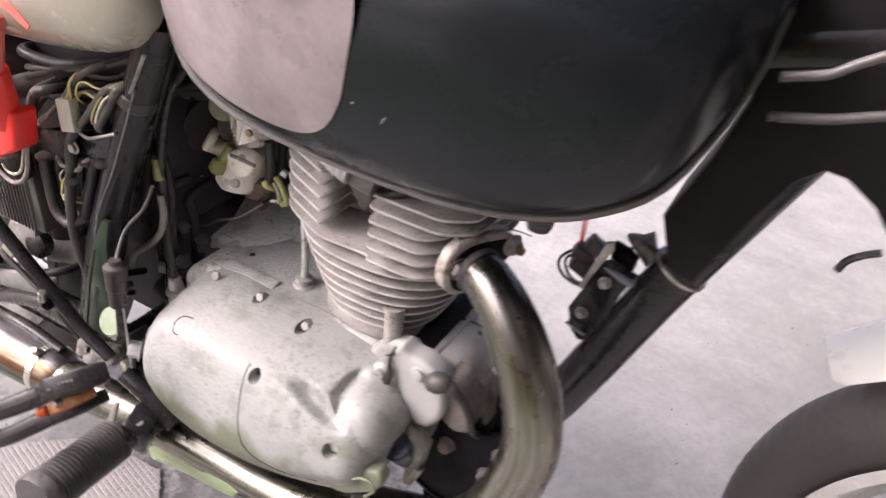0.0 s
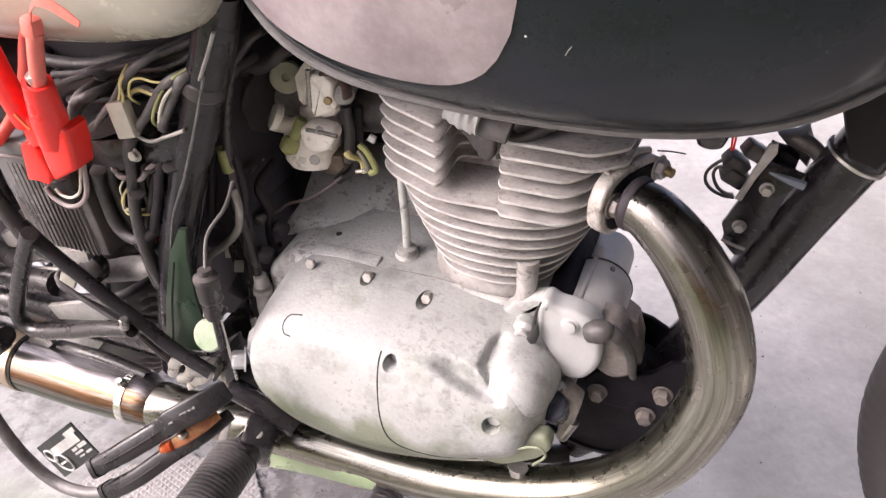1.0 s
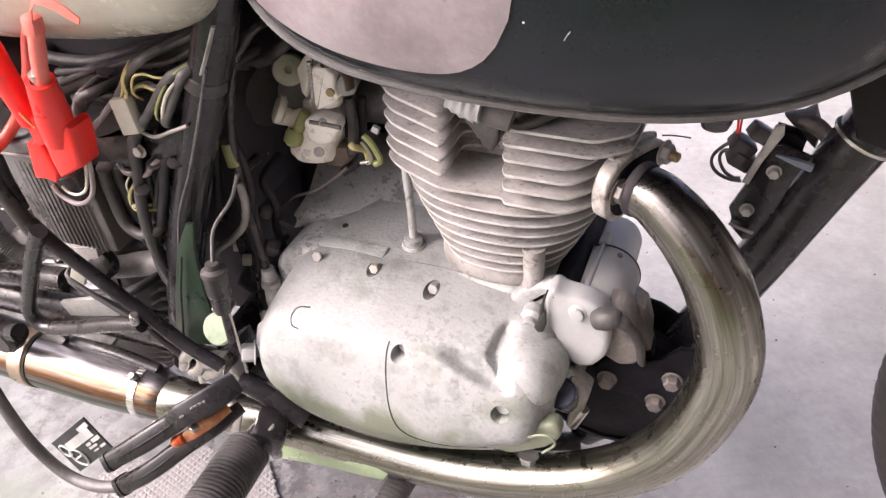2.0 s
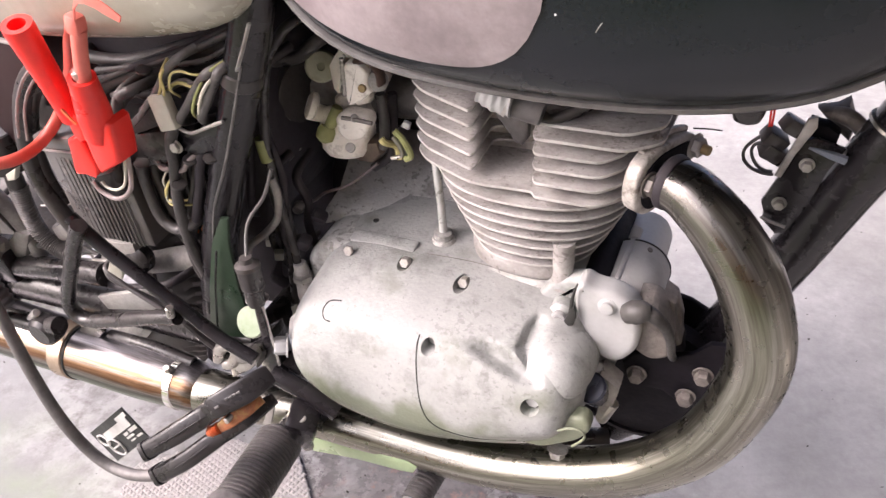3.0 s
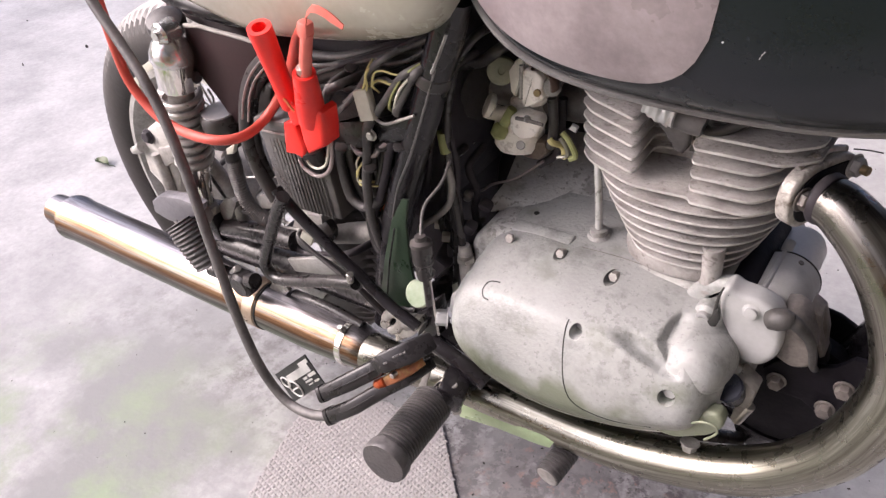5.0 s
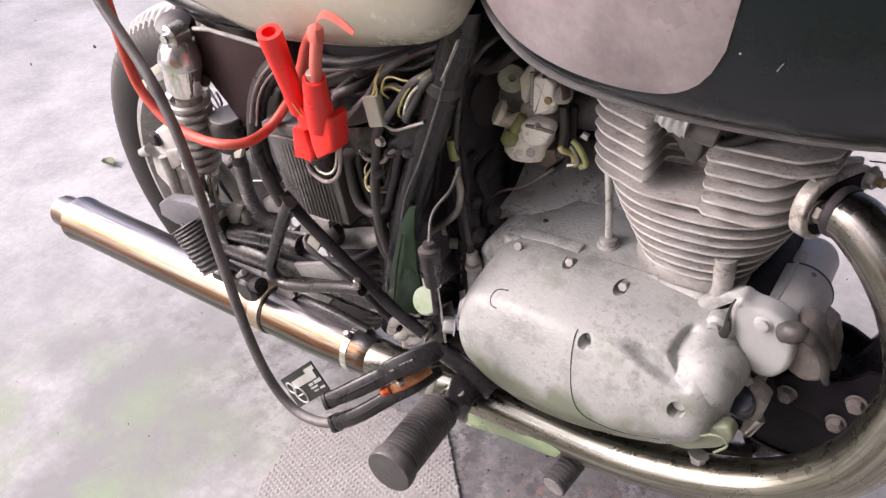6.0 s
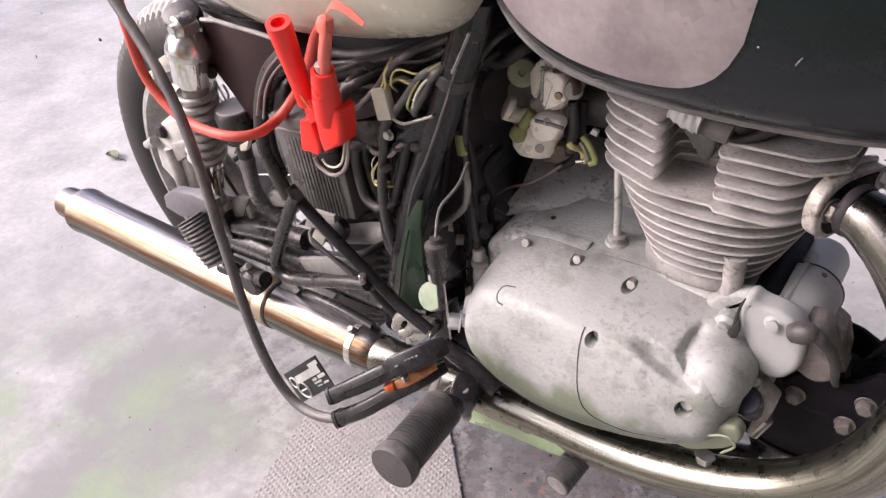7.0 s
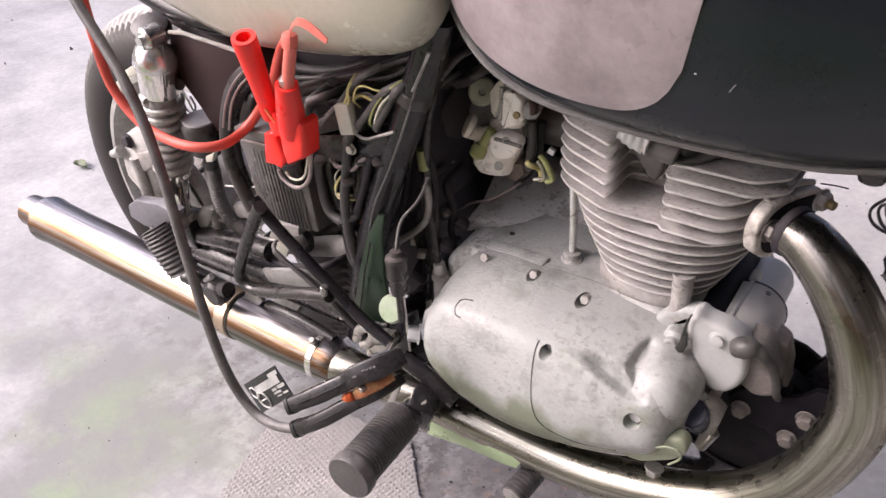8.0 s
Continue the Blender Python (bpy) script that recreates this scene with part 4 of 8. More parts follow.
def build_exhaust():
    pipe = part("exhaust_pipe", tube(PIPE, [0.0166, 0.0176, 0.0192] + [0.0205] * 6 + [0.0203, 0.0197, 0.0195, 0.0212, 0.0216], 28, 8), M_HEADER, bike, "chrome exhaust pipe stained yellow by heat")
    # two-bolt flange that holds the pipe to the cylinder head
    m = Matrix(((0.4229, -0.0183, 0.906, 0.137), (0.9062, 0.0085, -0.4228, -0.0535), (0.0, 0.9998, 0.0201, 0.5215), (0, 0, 0, 1)))

    def flanged(outline, lo, hi, r, bevel):
        bm = slab(rounded([(u * 0.001, v * 0.001) for u, v in outline], r), lo, hi, "z", bevel, seg=3)
        bm.transform(m)
        return bm
    clamp = part("exhaust_clamp", flanged([(-24, -12), (-25.5, 3), (-20, 16), (-6, 22), (14, 21), (30, 19), (41, 11), (38, -2), (22, -13), (6, -23), (-12, -23)], -0.0095, 0.001, 0.006, 0.0022), M_BRIGHT, pipe, "bright cast exhaust flange, chipped")
    part("flange_face", flanged([(-18, -11), (-19.5, 2), (-15, 12), (-3, 17), (14, 16), (29, 14), (36, 9), (33, -1), (18, -12), (4, -19), (-10, -19)], 0.0005, 0.0022, 0.006, 0.0008), M_BLACK, clamp, "dark front plate of the flange")
    part("flange_ridge", tube([m @ Vector((u * 0.001, v * 0.001, -0.006)) for u, v in ((-12, 21.5), (-2, 24), (10, 24), (22, 22), (33, 18))], 0.0026, 8, 4), M_BRIGHT, clamp)
    part("flange_lug", box(tuple(m @ Vector((0.0, 0.0235, -0.004))), (0.009, 0.006, 0.006), (0, -20, 25), 0.002), M_BRIGHT, clamp)
    part("pipe_collar", lathe([(0.0160, -0.002), (0.0178, 0.0), (0.0178, 0.0035), (0.0168, 0.005)], (0.1440, -0.0572, 0.5222), (0.9, -0.42, -0.02), 32), M_DARK, pipe)
    for at, mt in (((-0.0135, 0.002, 0.002), M_GRIME), ((0.034, 0.008, 0.002), M_BOLT)):
        p = m @ Vector(at)
        hexbolt(tuple(p), (0.9, -0.42, 0.02), 0.0062, 0.006, clamp, "clamp_nut", mt)
        part("stud_end", rod(p, p + Vector((0.0099, -0.0046, 0.0)), 0.0033), M_BRASS, clamp)
    part("loose_wire", tube([(0.151, -0.03, 0.545), (0.159, -0.03, 0.546), (0.168, -0.03, 0.546)], 0.0005, 6, 4), M_DARK, clamp)
    prof = [(0.0200, -0.004), (0.0226, 0.0), (0.0244, 0.010), (0.0262, 0.035), (0.0281, 0.07), (0.0288, 0.16), (0.0298, 0.30), (0.0312, 0.50), (0.0316, 0.536), (0.0329, 0.540), (0.0329, 0.546), (0.0305, 0.549), (0.0235, 0.551), (0.0228, 0.590), (0.0205, 0.592), (0.0195, 0.556), (0.0, 0.555)]
    muf = part("muffler", lathe(prof, (-0.245, -0.1188, 0.2494), (-0.566, -0.002, 0.006), 40), M_MUFFLER, bike, "long chrome muffler with brown tarnish and reflection bands in its colour")
    ax = Vector((-0.566, -0.002, 0.006)).normalized()
    o = Vector((-0.245, -0.1188, 0.2494))
    part("muffler_band", lathe([(0.0286, 0), (0.0306, 0.001), (0.0306, 0.017), (0.0286, 0.018)], o + ax * 0.150, ax, 40), M_BAND, muf)
    part("band_edge", lathe([(0.0284, 0), (0.0297, 0.0006), (0.0297, 0.0022), (0.0284, 0.0028)], o + ax * 0.1465, ax, 40), M_SEAM, muf)
    part("band_bracket", plate3([(-0.401, -0.118, 0.263), (-0.38, -0.118, 0.292), (-0.36, -0.118, 0.298), (-0.354, -0.118, 0.288), (-0.377, -0.118, 0.265)], 0.006, 0.0015), M_STEEL, muf)
    part("front_clamp", lathe([(0.0240, 0), (0.0266, 0.001), (0.0266, 0.008), (0.0240, 0.009)], o + ax * 0.020, ax, 32), M_CHROME, muf)
    part("clamp_screw", lathe([(0.0032, 0), (0.0044, 0.001), (0.0044, 0.006), (0.0030, 0.0075), (0.0030, 0.011), (0, 0.0112)], o + ax * 0.0245 + Vector((0, -0.008, 0.0235)), (0.1, -0.35, 0.9), 6), M_STEEL, muf)


build_exhaust()


# ---- small engine parts ----
def build_engine_fittings():
    # oil rod that stands beside the barrel
    pipe = part("oil_rod", tube([(-0.0250, -0.026, 0.418), (-0.0252, -0.026, 0.45), (-0.0265, -0.026, 0.478), (-0.0290, -0.022, 0.505)], 0.0031, 12), M_CASE, bike)
    part("union_nut", lathe([(0.010, 0), (0.0105, 0.002), (0.0085, 0.004), (0.0075, 0.004), (0.0075, 0.009), (0.005, 0.010)], (-0.0250, -0.026, 0.4125), (0, 0, 1), 20), M_ALU, pipe)
    # spark plug and its cap
    plug = part("spark_plug", lathe([(0.008, 0), (0.008, 0.006), (0.0055, 0.007), (0.0055, 0.02)], (0.043, -0.022, 0.52), (0, -0.5, 0.85), 6), M_STEEL, bike)
    part("plug_boot", plate3([(0.025, -0.056, 0.559), (0.033, -0.056, 0.557), (0.044, -0.056, 0.553), (0.055, -0.056, 0.549), (0.054, -0.056, 0.536), (0.05, -0.056, 0.53), (0.045, -0.056, 0.531), (0.039, -0.056, 0.539)], 0.008, 0.003, seg=3), M_RUBBER, plug, "grey rubber spark plug boot")
    part("plug_cap", tube([(0.031, -0.078, 0.578), (0.041, -0.078, 0.575), (0.052, -0.078, 0.573)], [0.0065, 0.0085, 0.0088], 18, 6, ribs=4, rib_h=0.0008), M_PALE, plug, "pale grey ribbed plug cap")
    part("cap_collar", tube([(0.049, -0.077, 0.573), (0.051, -0.077, 0.572)], 0.0102, 16), M_ALUDARK, plug)
    part("cap_end", tube([(0.05, -0.074, 0.57), (0.061, -0.074, 0.568), (0.069, -0.074, 0.566)], [0.0085, 0.0088, 0.0078], 16), M_CABLE, plug)
    part("plug_lead", tube([(0.065, -0.066, 0.56), (0.077, -0.066, 0.56)] + [(0.12, -0.045, 0.583), (0.16, -0.01, 0.61)], 0.0038, 10), M_PLASTIC, plug)
    # starter motor in front of the crankcase
    st = part("starter_motor", lathe([(0.014, -0.062), (0.0185, -0.060), (0.0205, -0.054), (0.0205, -0.018), (0.0240, -0.012), (0.0263, -0.0105), (0.0263, 0.050), (0.0255, 0.0515), (0.0, 0.052)], (0.1225, 0.0, 0.3960), (0, -1, 0), 44), M_PALE, bike, "pale grey starter motor")
    for y in (0.0105, -0.0495):
        part("motor_joint", lathe([(0.0263, 0), (0.0269, 0.0004), (0.0269, 0.0014), (0.0263, 0.0018)], (0.1225, y, 0.3960), (0, -1, 0), 44), M_SEAM, st)
    part("through_bolt", rod((0.1165, -0.050, 0.4215), (0.1180, 0.012, 0.4215), 0.0021), M_PALE, st)
    part("bolt_lug", rod((0.1185, 0.010, 0.4215), (0.1190, 0.020, 0.4250), 0.0044), M_PALE, st)
    for at in ((0.1320, 0.002, 0.4203), (0.1400, -0.044, 0.4150)):
        part("motor_screw", rod(at, (at[0] + 0.0006, at[1], at[2] + 0.0012), 0.0022), M_GRIME, st)
    # black block in place of the shade between barrel and motor
    part("motor_side_shade", slab(rounded([(0.088, 0.385), (0.090, 0.424), (0.104, 0.427), (0.1135, 0.417), (0.112, 0.385)], 0.006), -0.052, 0.055, "y", 0.003), M_BLACK, st, "black block standing for the shade beside the motor")
    cap = part("gear_cap", soft_plate([(0.0929, -0.07, 0.4316), (0.0978, -0.07, 0.4376), (0.1059, -0.07, 0.4330), (0.1212, -0.07, 0.4325), (0.1338, -0.07, 0.4262), (0.1397, -0.07, 0.4142), (0.1413, -0.07, 0.3983), (0.1395, -0.07, 0.3835), (0.1306, -0.07, 0.3698), (0.1205, -0.07, 0.3668), (0.1119, -0.07, 0.3709), (0.1047, -0.07, 0.3862), (0.0955, -0.07, 0.4031), (0.0928, -0.07, 0.4188)], 0.022, 0.0055, 0.008, seg=5), M_PALE, st, "smooth white-grey gear cap")
    part("bolt", lathe([(0.0066, 0), (0.0068, 0.0012), (0.0048, 0.0020), (0.0046, 0.0042), (0.0030, 0.0046), (0, 0.0040)], (0.1165, -0.0695, 0.4215), (0, -1, 0.1), 20), M_PALE, cap)
    part("joint_gap", tube([(0.0955, -0.0722, 0.4383), (0.0930, -0.0726, 0.4290), (0.0921, -0.0728, 0.4182), (0.0922, -0.0728, 0.4090)], [0.0006, 0.0010, 0.0014, 0.0022], 8, 4), M_SEAM, st)
    # black sheet for the shade in the wedge-shaped gap beside the cap
    part("gap_shade", plate3([(0.0945, -0.0755, 0.4200), (0.0905, -0.0755, 0.4110), (0.0876, -0.0755, 0.4030), (0.0905, -0.0755, 0.3990), (0.0945, -0.0755, 0.4010), (0.0965, -0.0755, 0.4090)], 0.003, 0.001), M_SEAM, st)
    part("gear_housing", soft_plate([(0.1284, -0.062, 0.4180), (0.1435, -0.062, 0.4215), (0.1529, -0.062, 0.4150), (0.1610, -0.062, 0.3948), (0.1625, -0.062, 0.3762), (0.1494, -0.062, 0.3701), (0.1387, -0.062, 0.3753), (0.1275, -0.062, 0.3861)], 0.03, 0.004, 0.007, seg=3), M_GRIME, st)
    part("housing_edge", plate3([(0.1500, -0.04, 0.4160), (0.1589, -0.04, 0.4100), (0.1605, -0.04, 0.3933), (0.1677, -0.04, 0.3713), (0.1645, -0.04, 0.3684), (0.1581, -0.04, 0.3868), (0.1531, -0.04, 0.4022)], 0.02, 0.002), M_GRIME, st)
    part("front_guard", plate3([(0.1327, 0.02, 0.3385), (0.1477, 0.02, 0.3680), (0.168, 0.02, 0.3640), (0.1822, 0.02, 0.3560), (0.1931, 0.02, 0.3381), (0.196, 0.02, 0.3055), (0.1812, 0.02, 0.2689), (0.1537, 0.02, 0.2622)], 0.006, 0.002), M_BLACK, st, "sooty black casting behind the starter")
    # rubber boot over the terminal and the cable that leaves it
    boot = part("terminal_boot", tube([(0.1310, -0.077, 0.4255), (0.1355, -0.078, 0.4290), (0.1405, -0.078, 0.4310), (0.1450, -0.077, 0.4305)], [0.0070, 0.0084, 0.0080, 0.0060], 18, 5), M_BOOT, st, "worn grey rubber terminal boot")
    part("starter_cable", tube([(0.1440, -0.077, 0.4310), (0.1497, -0.076, 0.4270), (0.1565, -0.070, 0.4140), (0.1612, -0.066, 0.3990), (0.1632, -0.060, 0.3800), (0.1640, -0.045, 0.362)], [0.0056, 0.0050, 0.0040, 0.0034, 0.0030, 0.0030], 14), M_BOOT, boot)
    part("gear_boss", rod((0.134, -0.03, 0.385), (0.134, -0.058, 0.408), 0.0095), M_GRIME, st)
    part("gear_flange", plate3([(0.13, -0.036, 0.401), (0.139, -0.036, 0.407), (0.153, -0.036, 0.395), (0.163, -0.036, 0.385), (0.171, -0.036, 0.361), (0.163, -0.036, 0.354), (0.153, -0.036, 0.371), (0.149, -0.036, 0.355), (0.14, -0.036, 0.34), (0.131, -0.036, 0.345), (0.136, -0.036, 0.373)], 0.02, 0.004, seg=3), M_BLACK, st)
    part("flange_web", plate3([(0.149, -0.03, 0.406), (0.159, -0.03, 0.409), (0.165, -0.03, 0.39), (0.168, -0.03, 0.354), (0.164, -0.03, 0.352), (0.158, -0.03, 0.38)], 0.012, 0.003), M_GRIME, st)
    # black front engine mount
    mnt = part("engine_mount", plate3([(0.128, -0.045, 0.344), (0.136, -0.045, 0.356), (0.15, -0.045, 0.363), (0.162, -0.045, 0.362), (0.177, -0.045, 0.369), (0.188, -0.045, 0.383), (0.199, -0.045, 0.384), (0.203, -0.045, 0.37), (0.198, -0.045, 0.342), (0.187, -0.045, 0.317), (0.177, -0.045, 0.313), (0.16, -0.045, 0.324), (0.142, -0.045, 0.323), (0.131, -0.045, 0.33)], 0.006, 0.0015), M_BLACK, bike, "black painted steel engine mount")
    for px in ((0.14, -0.046, 0.338), (0.187, -0.046, 0.353), (0.178, -0.046, 0.326)):
        hexbolt(px, (0, -1, 0), 0.0056, 0.008, mnt, "mount_bolt", M_GRIME)
    part("stator_cover", lathe([(0.060, 0), (0.066, 0.006), (0.066, 0.022), (0.058, 0.026), (0.057, 0.0235), (0.045, 0.0235), (0.044, 0.026), (0.02, 0.027), (0, 0.027)], (0.142, -0.004, 0.305), (0, -1, 0), 40), M_BLACK, bike)
    part("lower_bracket", plate3([(0.108, -0.075, 0.348), (0.117, -0.075, 0.358), (0.132, -0.075, 0.346), (0.129, -0.075, 0.324), (0.124, -0.075, 0.306), (0.116, -0.075, 0.305), (0.118, -0.075, 0.327)], 0.02, 0.004), M_ALUDARK, bike)
    part("clip_screw", rod((0.12, -0.07, 0.302), (0.128, -0.07, 0.325), 0.005), M_STEEL, bike)
    part("blue_grommet", rod((0.114, -0.06, 0.32), (0.112, -0.085, 0.353), 0.012), mat("slate_blue_rubber", (0.045, 0.05, 0.085), 0.3), bike)
    part("small_screw", rod((0.113, -0.06, 0.35), (0.114, -0.07, 0.358), 0.005), M_STEEL, bike)


build_engine_fittings()


# ---- carburettor ----
def build_carburettor():
    c = part("carburettor", tube([(-0.15, 0.022, 0.512), (-0.11, 0.022, 0.512), (-0.06, 0.020, 0.512)], 0.017, 18), M_ALUDARK, bike, "dirty alloy carburettor")
    body = mat("pale_pot_metal", (0.94, 0.89, 0.83), 0.34, 0.0, (0.87, 0.81, 0.74), 60, 300, 0.3, stain=(0.24, 0.17, 0.13, 0.5), stain_scale=60.0, stain_at=(0.57, 0.66))
    part("slide_body", plate3([(-0.1, -0.02, 0.543), (-0.088, -0.02, 0.549), (-0.078, -0.02, 0.528), (-0.081, -0.02, 0.523), (-0.091, -0.02, 0.519), (-0.1, -0.02, 0.527)], 0.04, 0.004), body, c)
    part("body_face", soft_plate([(-0.0907, -0.036, 0.5581), (-0.0850, -0.036, 0.5630), (-0.0763, -0.036, 0.5630), (-0.0700, -0.036, 0.5576), (-0.0714, -0.036, 0.5490), (-0.0690, -0.036, 0.5411), (-0.0777, -0.036, 0.5336), (-0.0881, -0.036, 0.5287), (-0.0915, -0.036, 0.5434)], 0.010, 0.002, 0.002, seg=3), body, c)
    part("bowl_face", soft_plate([(-0.1066, -0.030, 0.5130), (-0.0970, -0.030, 0.5200), (-0.0773, -0.030, 0.5180), (-0.0760, -0.030, 0.5113), (-0.0839, -0.030, 0.4986), (-0.0976, -0.030, 0.4936), (-0.1062, -0.030, 0.5009)], 0.014, 0.003, 0.004, seg=3), body, c)
    part("brass_plug", rod((-0.0745, -0.034, 0.5450), (-0.0740, -0.0385, 0.5455), 0.0030), M_BRASS, c)
    part("float_bowl", lathe([(0.021, 0), (0.0225, 0.006), (0.0215, 0.022), (0.017, 0.028), (0.008, 0.031), (0, 0.031)], (-0.113, -0.002, 0.497), (0.05, -0.25, -1), 22), body, c)
    part("bowl_drain", rod((-0.101, -0.015, 0.477), (-0.105, -0.015, 0.484), 0.007), M_ALUDARK, c)
    part("bowl_foot", plate3([(-0.111, -0.01, 0.477), (-0.091, -0.01, 0.482), (-0.089, -0.01, 0.472), (-0.099, -0.01, 0.464), (-0.108, -0.01, 0.463)], 0.02, 0.005), mat("rusty_metal", (0.16, 0.10, 0.08), 0.7), c)
    part("inlet_stub", tube([(-0.113, -0.015, 0.507), (-0.124, -0.015, 0.506), (-0.135, -0.015, 0.507)], [0.009, 0.0065, 0.0075], 14), body, c)
    part("stub_ring", lathe([(0.008, 0), (0.011, 0.002), (0.011, 0.006), (0.008, 0.008)], (-0.127, -0.02, 0.514), (-0.7, -0.4, 0.4), 16), body, c)
    part("olive_cap", lathe([(0.006, 0), (0.0075, 0.003), (0.007, 0.010), (0.003, 0.013), (0, 0.013)], (-0.117, -0.024, 0.501), (-0.3, -0.5, -0.9), 14), M_GREENWIRE, c)
    part("olive_rod", rod((-0.108, -0.02, 0.517), (-0.116, -0.024, 0.501), 0.0045), M_GREENWIRE, c)
    part("top_cap", lathe([(0.014, 0), (0.018, 0.002), (0.018, 0.014), (0.014, 0.018), (0.006, 0.020)], (-0.098, 0.0, 0.535), (0.1, -0.2, 1), 20), body, c)
    part("throttle_arm", plate3([(-0.109, -0.022, 0.551), (-0.102, -0.022, 0.561), (-0.095, -0.022, 0.566), (-0.084, -0.022, 0.563), (-0.088, -0.022, 0.558), (-0.096, -0.022, 0.557), (-0.099, -0.022, 0.543), (-0.104, -0.022, 0.529), (-0.108, -0.022, 0.533)], 0.006, 0.0015), body, c)
    part("spring_rod", tube([(-0.089, -0.03, 0.566), (-0.094, -0.03, 0.547), (-0.098, -0.03, 0.536)], 0.0012, 6), M_STEEL, c)
    part("choke_band", tube([(-0.084, -0.03, 0.556), (-0.078, -0.03, 0.563), (-0.069, -0.03, 0.564), (-0.063, -0.03, 0.557), (-0.062, -0.03, 0.547)], 0.0055, 10, flat=0.5), mat("fuel_browned_metal", (0.11, 0.065, 0.05), 0.5, 0.1, (0.05, 0.03, 0.025), 60, 300, 0.2), c)
    part("choke_arc", tube([(-0.086, -0.025, 0.55), (-0.079, -0.025, 0.557), (-0.071, -0.025, 0.556)], 0.006, 10), mat("yellowed_metal", (0.42, 0.34, 0.17), 0.5, 0.4), c)
    part("barrel_screw", lathe([(0.0065, 0), (0.0075, 0.002), (0.0075, 0.012), (0.004, 0.014)], (-0.072, -0.02, 0.545), (0.55, -0.7, 0.25), 14), M_ALU, c)
    part("idle_lever", plate3([(-0.077, -0.028, 0.548), (-0.069, -0.028, 0.551), (-0.062, -0.028, 0.544), (-0.071, -0.028, 0.538), (-0.075, -0.028, 0.541)], 0.005, 0.0015), M_STEEL, c)
    part("side_lump", plate3([(-0.118, -0.012, 0.518), (-0.106, -0.012, 0.527), (-0.094, -0.012, 0.513), (-0.092, -0.012, 0.497), (-0.109, -0.012, 0.488), (-0.122, -0.012, 0.487), (-0.119, -0.012, 0.502)], 0.025, 0.006), body, c)
    part("side_nut", rod((-0.089, -0.02, 0.504), (-0.082, -0.02, 0.502), 0.007), body, c)
    part("top_bracket", plate3([(-0.097, -0.03, 0.562), (-0.094, -0.03, 0.569), (-0.086, -0.03, 0.569), (-0.076, -0.03, 0.569), (-0.077, -0.03, 0.564), (-0.088, -0.03, 0.563), (-0.09, -0.03, 0.553), (-0.096, -0.03, 0.551)], 0.006, 0.0015), body, c)
    part("return_spring", tube([(-0.088, -0.036, 0.566), (-0.089, -0.036, 0.551), (-0.09, -0.036, 0.537)], 0.0014, 8, ribs=9, rib_h=0.0005), M_BOLT, c)
    # dark plate set in front, standing for a shaded recess
    part("recess_shade", plate3([(-0.081, -0.028, 0.55), (-0.071, -0.028, 0.553), (-0.07, -0.028, 0.545), (-0.077, -0.028, 0.544)], 0.004, 0.001), M_DARK, c)
    part("bowl_screw", rod((-0.096, -0.03, 0.489), (-0.094, -0.034, 0.492), 0.0038), M_BOLT, c)
    part("bowl_screw", rod((-0.089, -0.03, 0.516), (-0.086, -0.034, 0.518), 0.003), M_BOLT, c)
    part("bowl_rim", tube([(-0.097, -0.034, 0.517), (-0.085, -0.034, 0.517), (-0.072, -0.034, 0.516)], 0.0016, 8), M_GRIME, c)
    part("brown_bowl", plate3([(-0.108, -0.014, 0.482), (-0.082, -0.014, 0.487), (-0.08, -0.014, 0.475), (-0.089, -0.014, 0.465), (-0.103, -0.014, 0.464)], 0.02, 0.006), mat("fuel_stained_metal", (0.20, 0.15, 0.12), 0.5, 0.2, (0.08, 0.06, 0.05), 50, 300, 0.2), c)
    part("pale_tab", plate3([(-0.052, -0.028, 0.513), (-0.049, -0.028, 0.518), (-0.044, -0.028, 0.516), (-0.046, -0.028, 0.511)], 0.004, 0.001), M_PALE, c)
    part("inlet_manifold", tube([(-0.075, 0.02, 0.512), (-0.055, 0.016, 0.516), (-0.025, 0.01, 0.527), (-0.005, 0.0, 0.53)], 0.018, 16), M_RUBBER, c)
    part("air_port", lathe([(0.0105, 0), (0.0122, 0.003), (0.0122, 0.007), (0.0108, 0.009), (0.0030, 0.0098), (0.0026, 0.0070), (0, 0.0070)], (-0.1215, -0.012, 0.5460), (0.45, -0.8, 0.3), 26), mat("grey_green_rubber", (0.46, 0.46, 0.36), 0.6, 0.0, (0.30, 0.30, 0.22), 60, 260, 0.2), c)
    part("drain_hose", tube([(-0.074, -0.02, 0.495), (-0.071, -0.02, 0.492)] + [(-0.067, -0.01, 0.484), (-0.065, -0.01, 0.473)], 0.0028, 8), M_YELLOW, c)
    part("drain_hose", tube([(-0.062, -0.02, 0.504), (-0.056, -0.02, 0.498), (-0.05, -0.02, 0.485), (-0.055, -0.02, 0.48)], 0.0026, 8), M_GREENWIRE, c)
    part("hose_clip", tube([(-0.067, -0.02, 0.479), (-0.058, -0.02, 0.483), (-0.059, -0.02, 0.491), (-0.064, -0.02, 0.498)], 0.0016, 8), M_STEEL, c)
    part("fuel_hose", tube([(-0.075, -0.012, 0.529), (-0.074, -0.012, 0.505), (-0.077, -0.012, 0.482)], 0.0042, 10), M_RUBBER, c)
    part("vacuum_hose", tube([(-0.071, 0, 0.524), (-0.073, 0, 0.499), (-0.078, 0, 0.47), (-0.096, 0, 0.453)], 0.0038, 10), M_DARK, c)


build_carburettor()


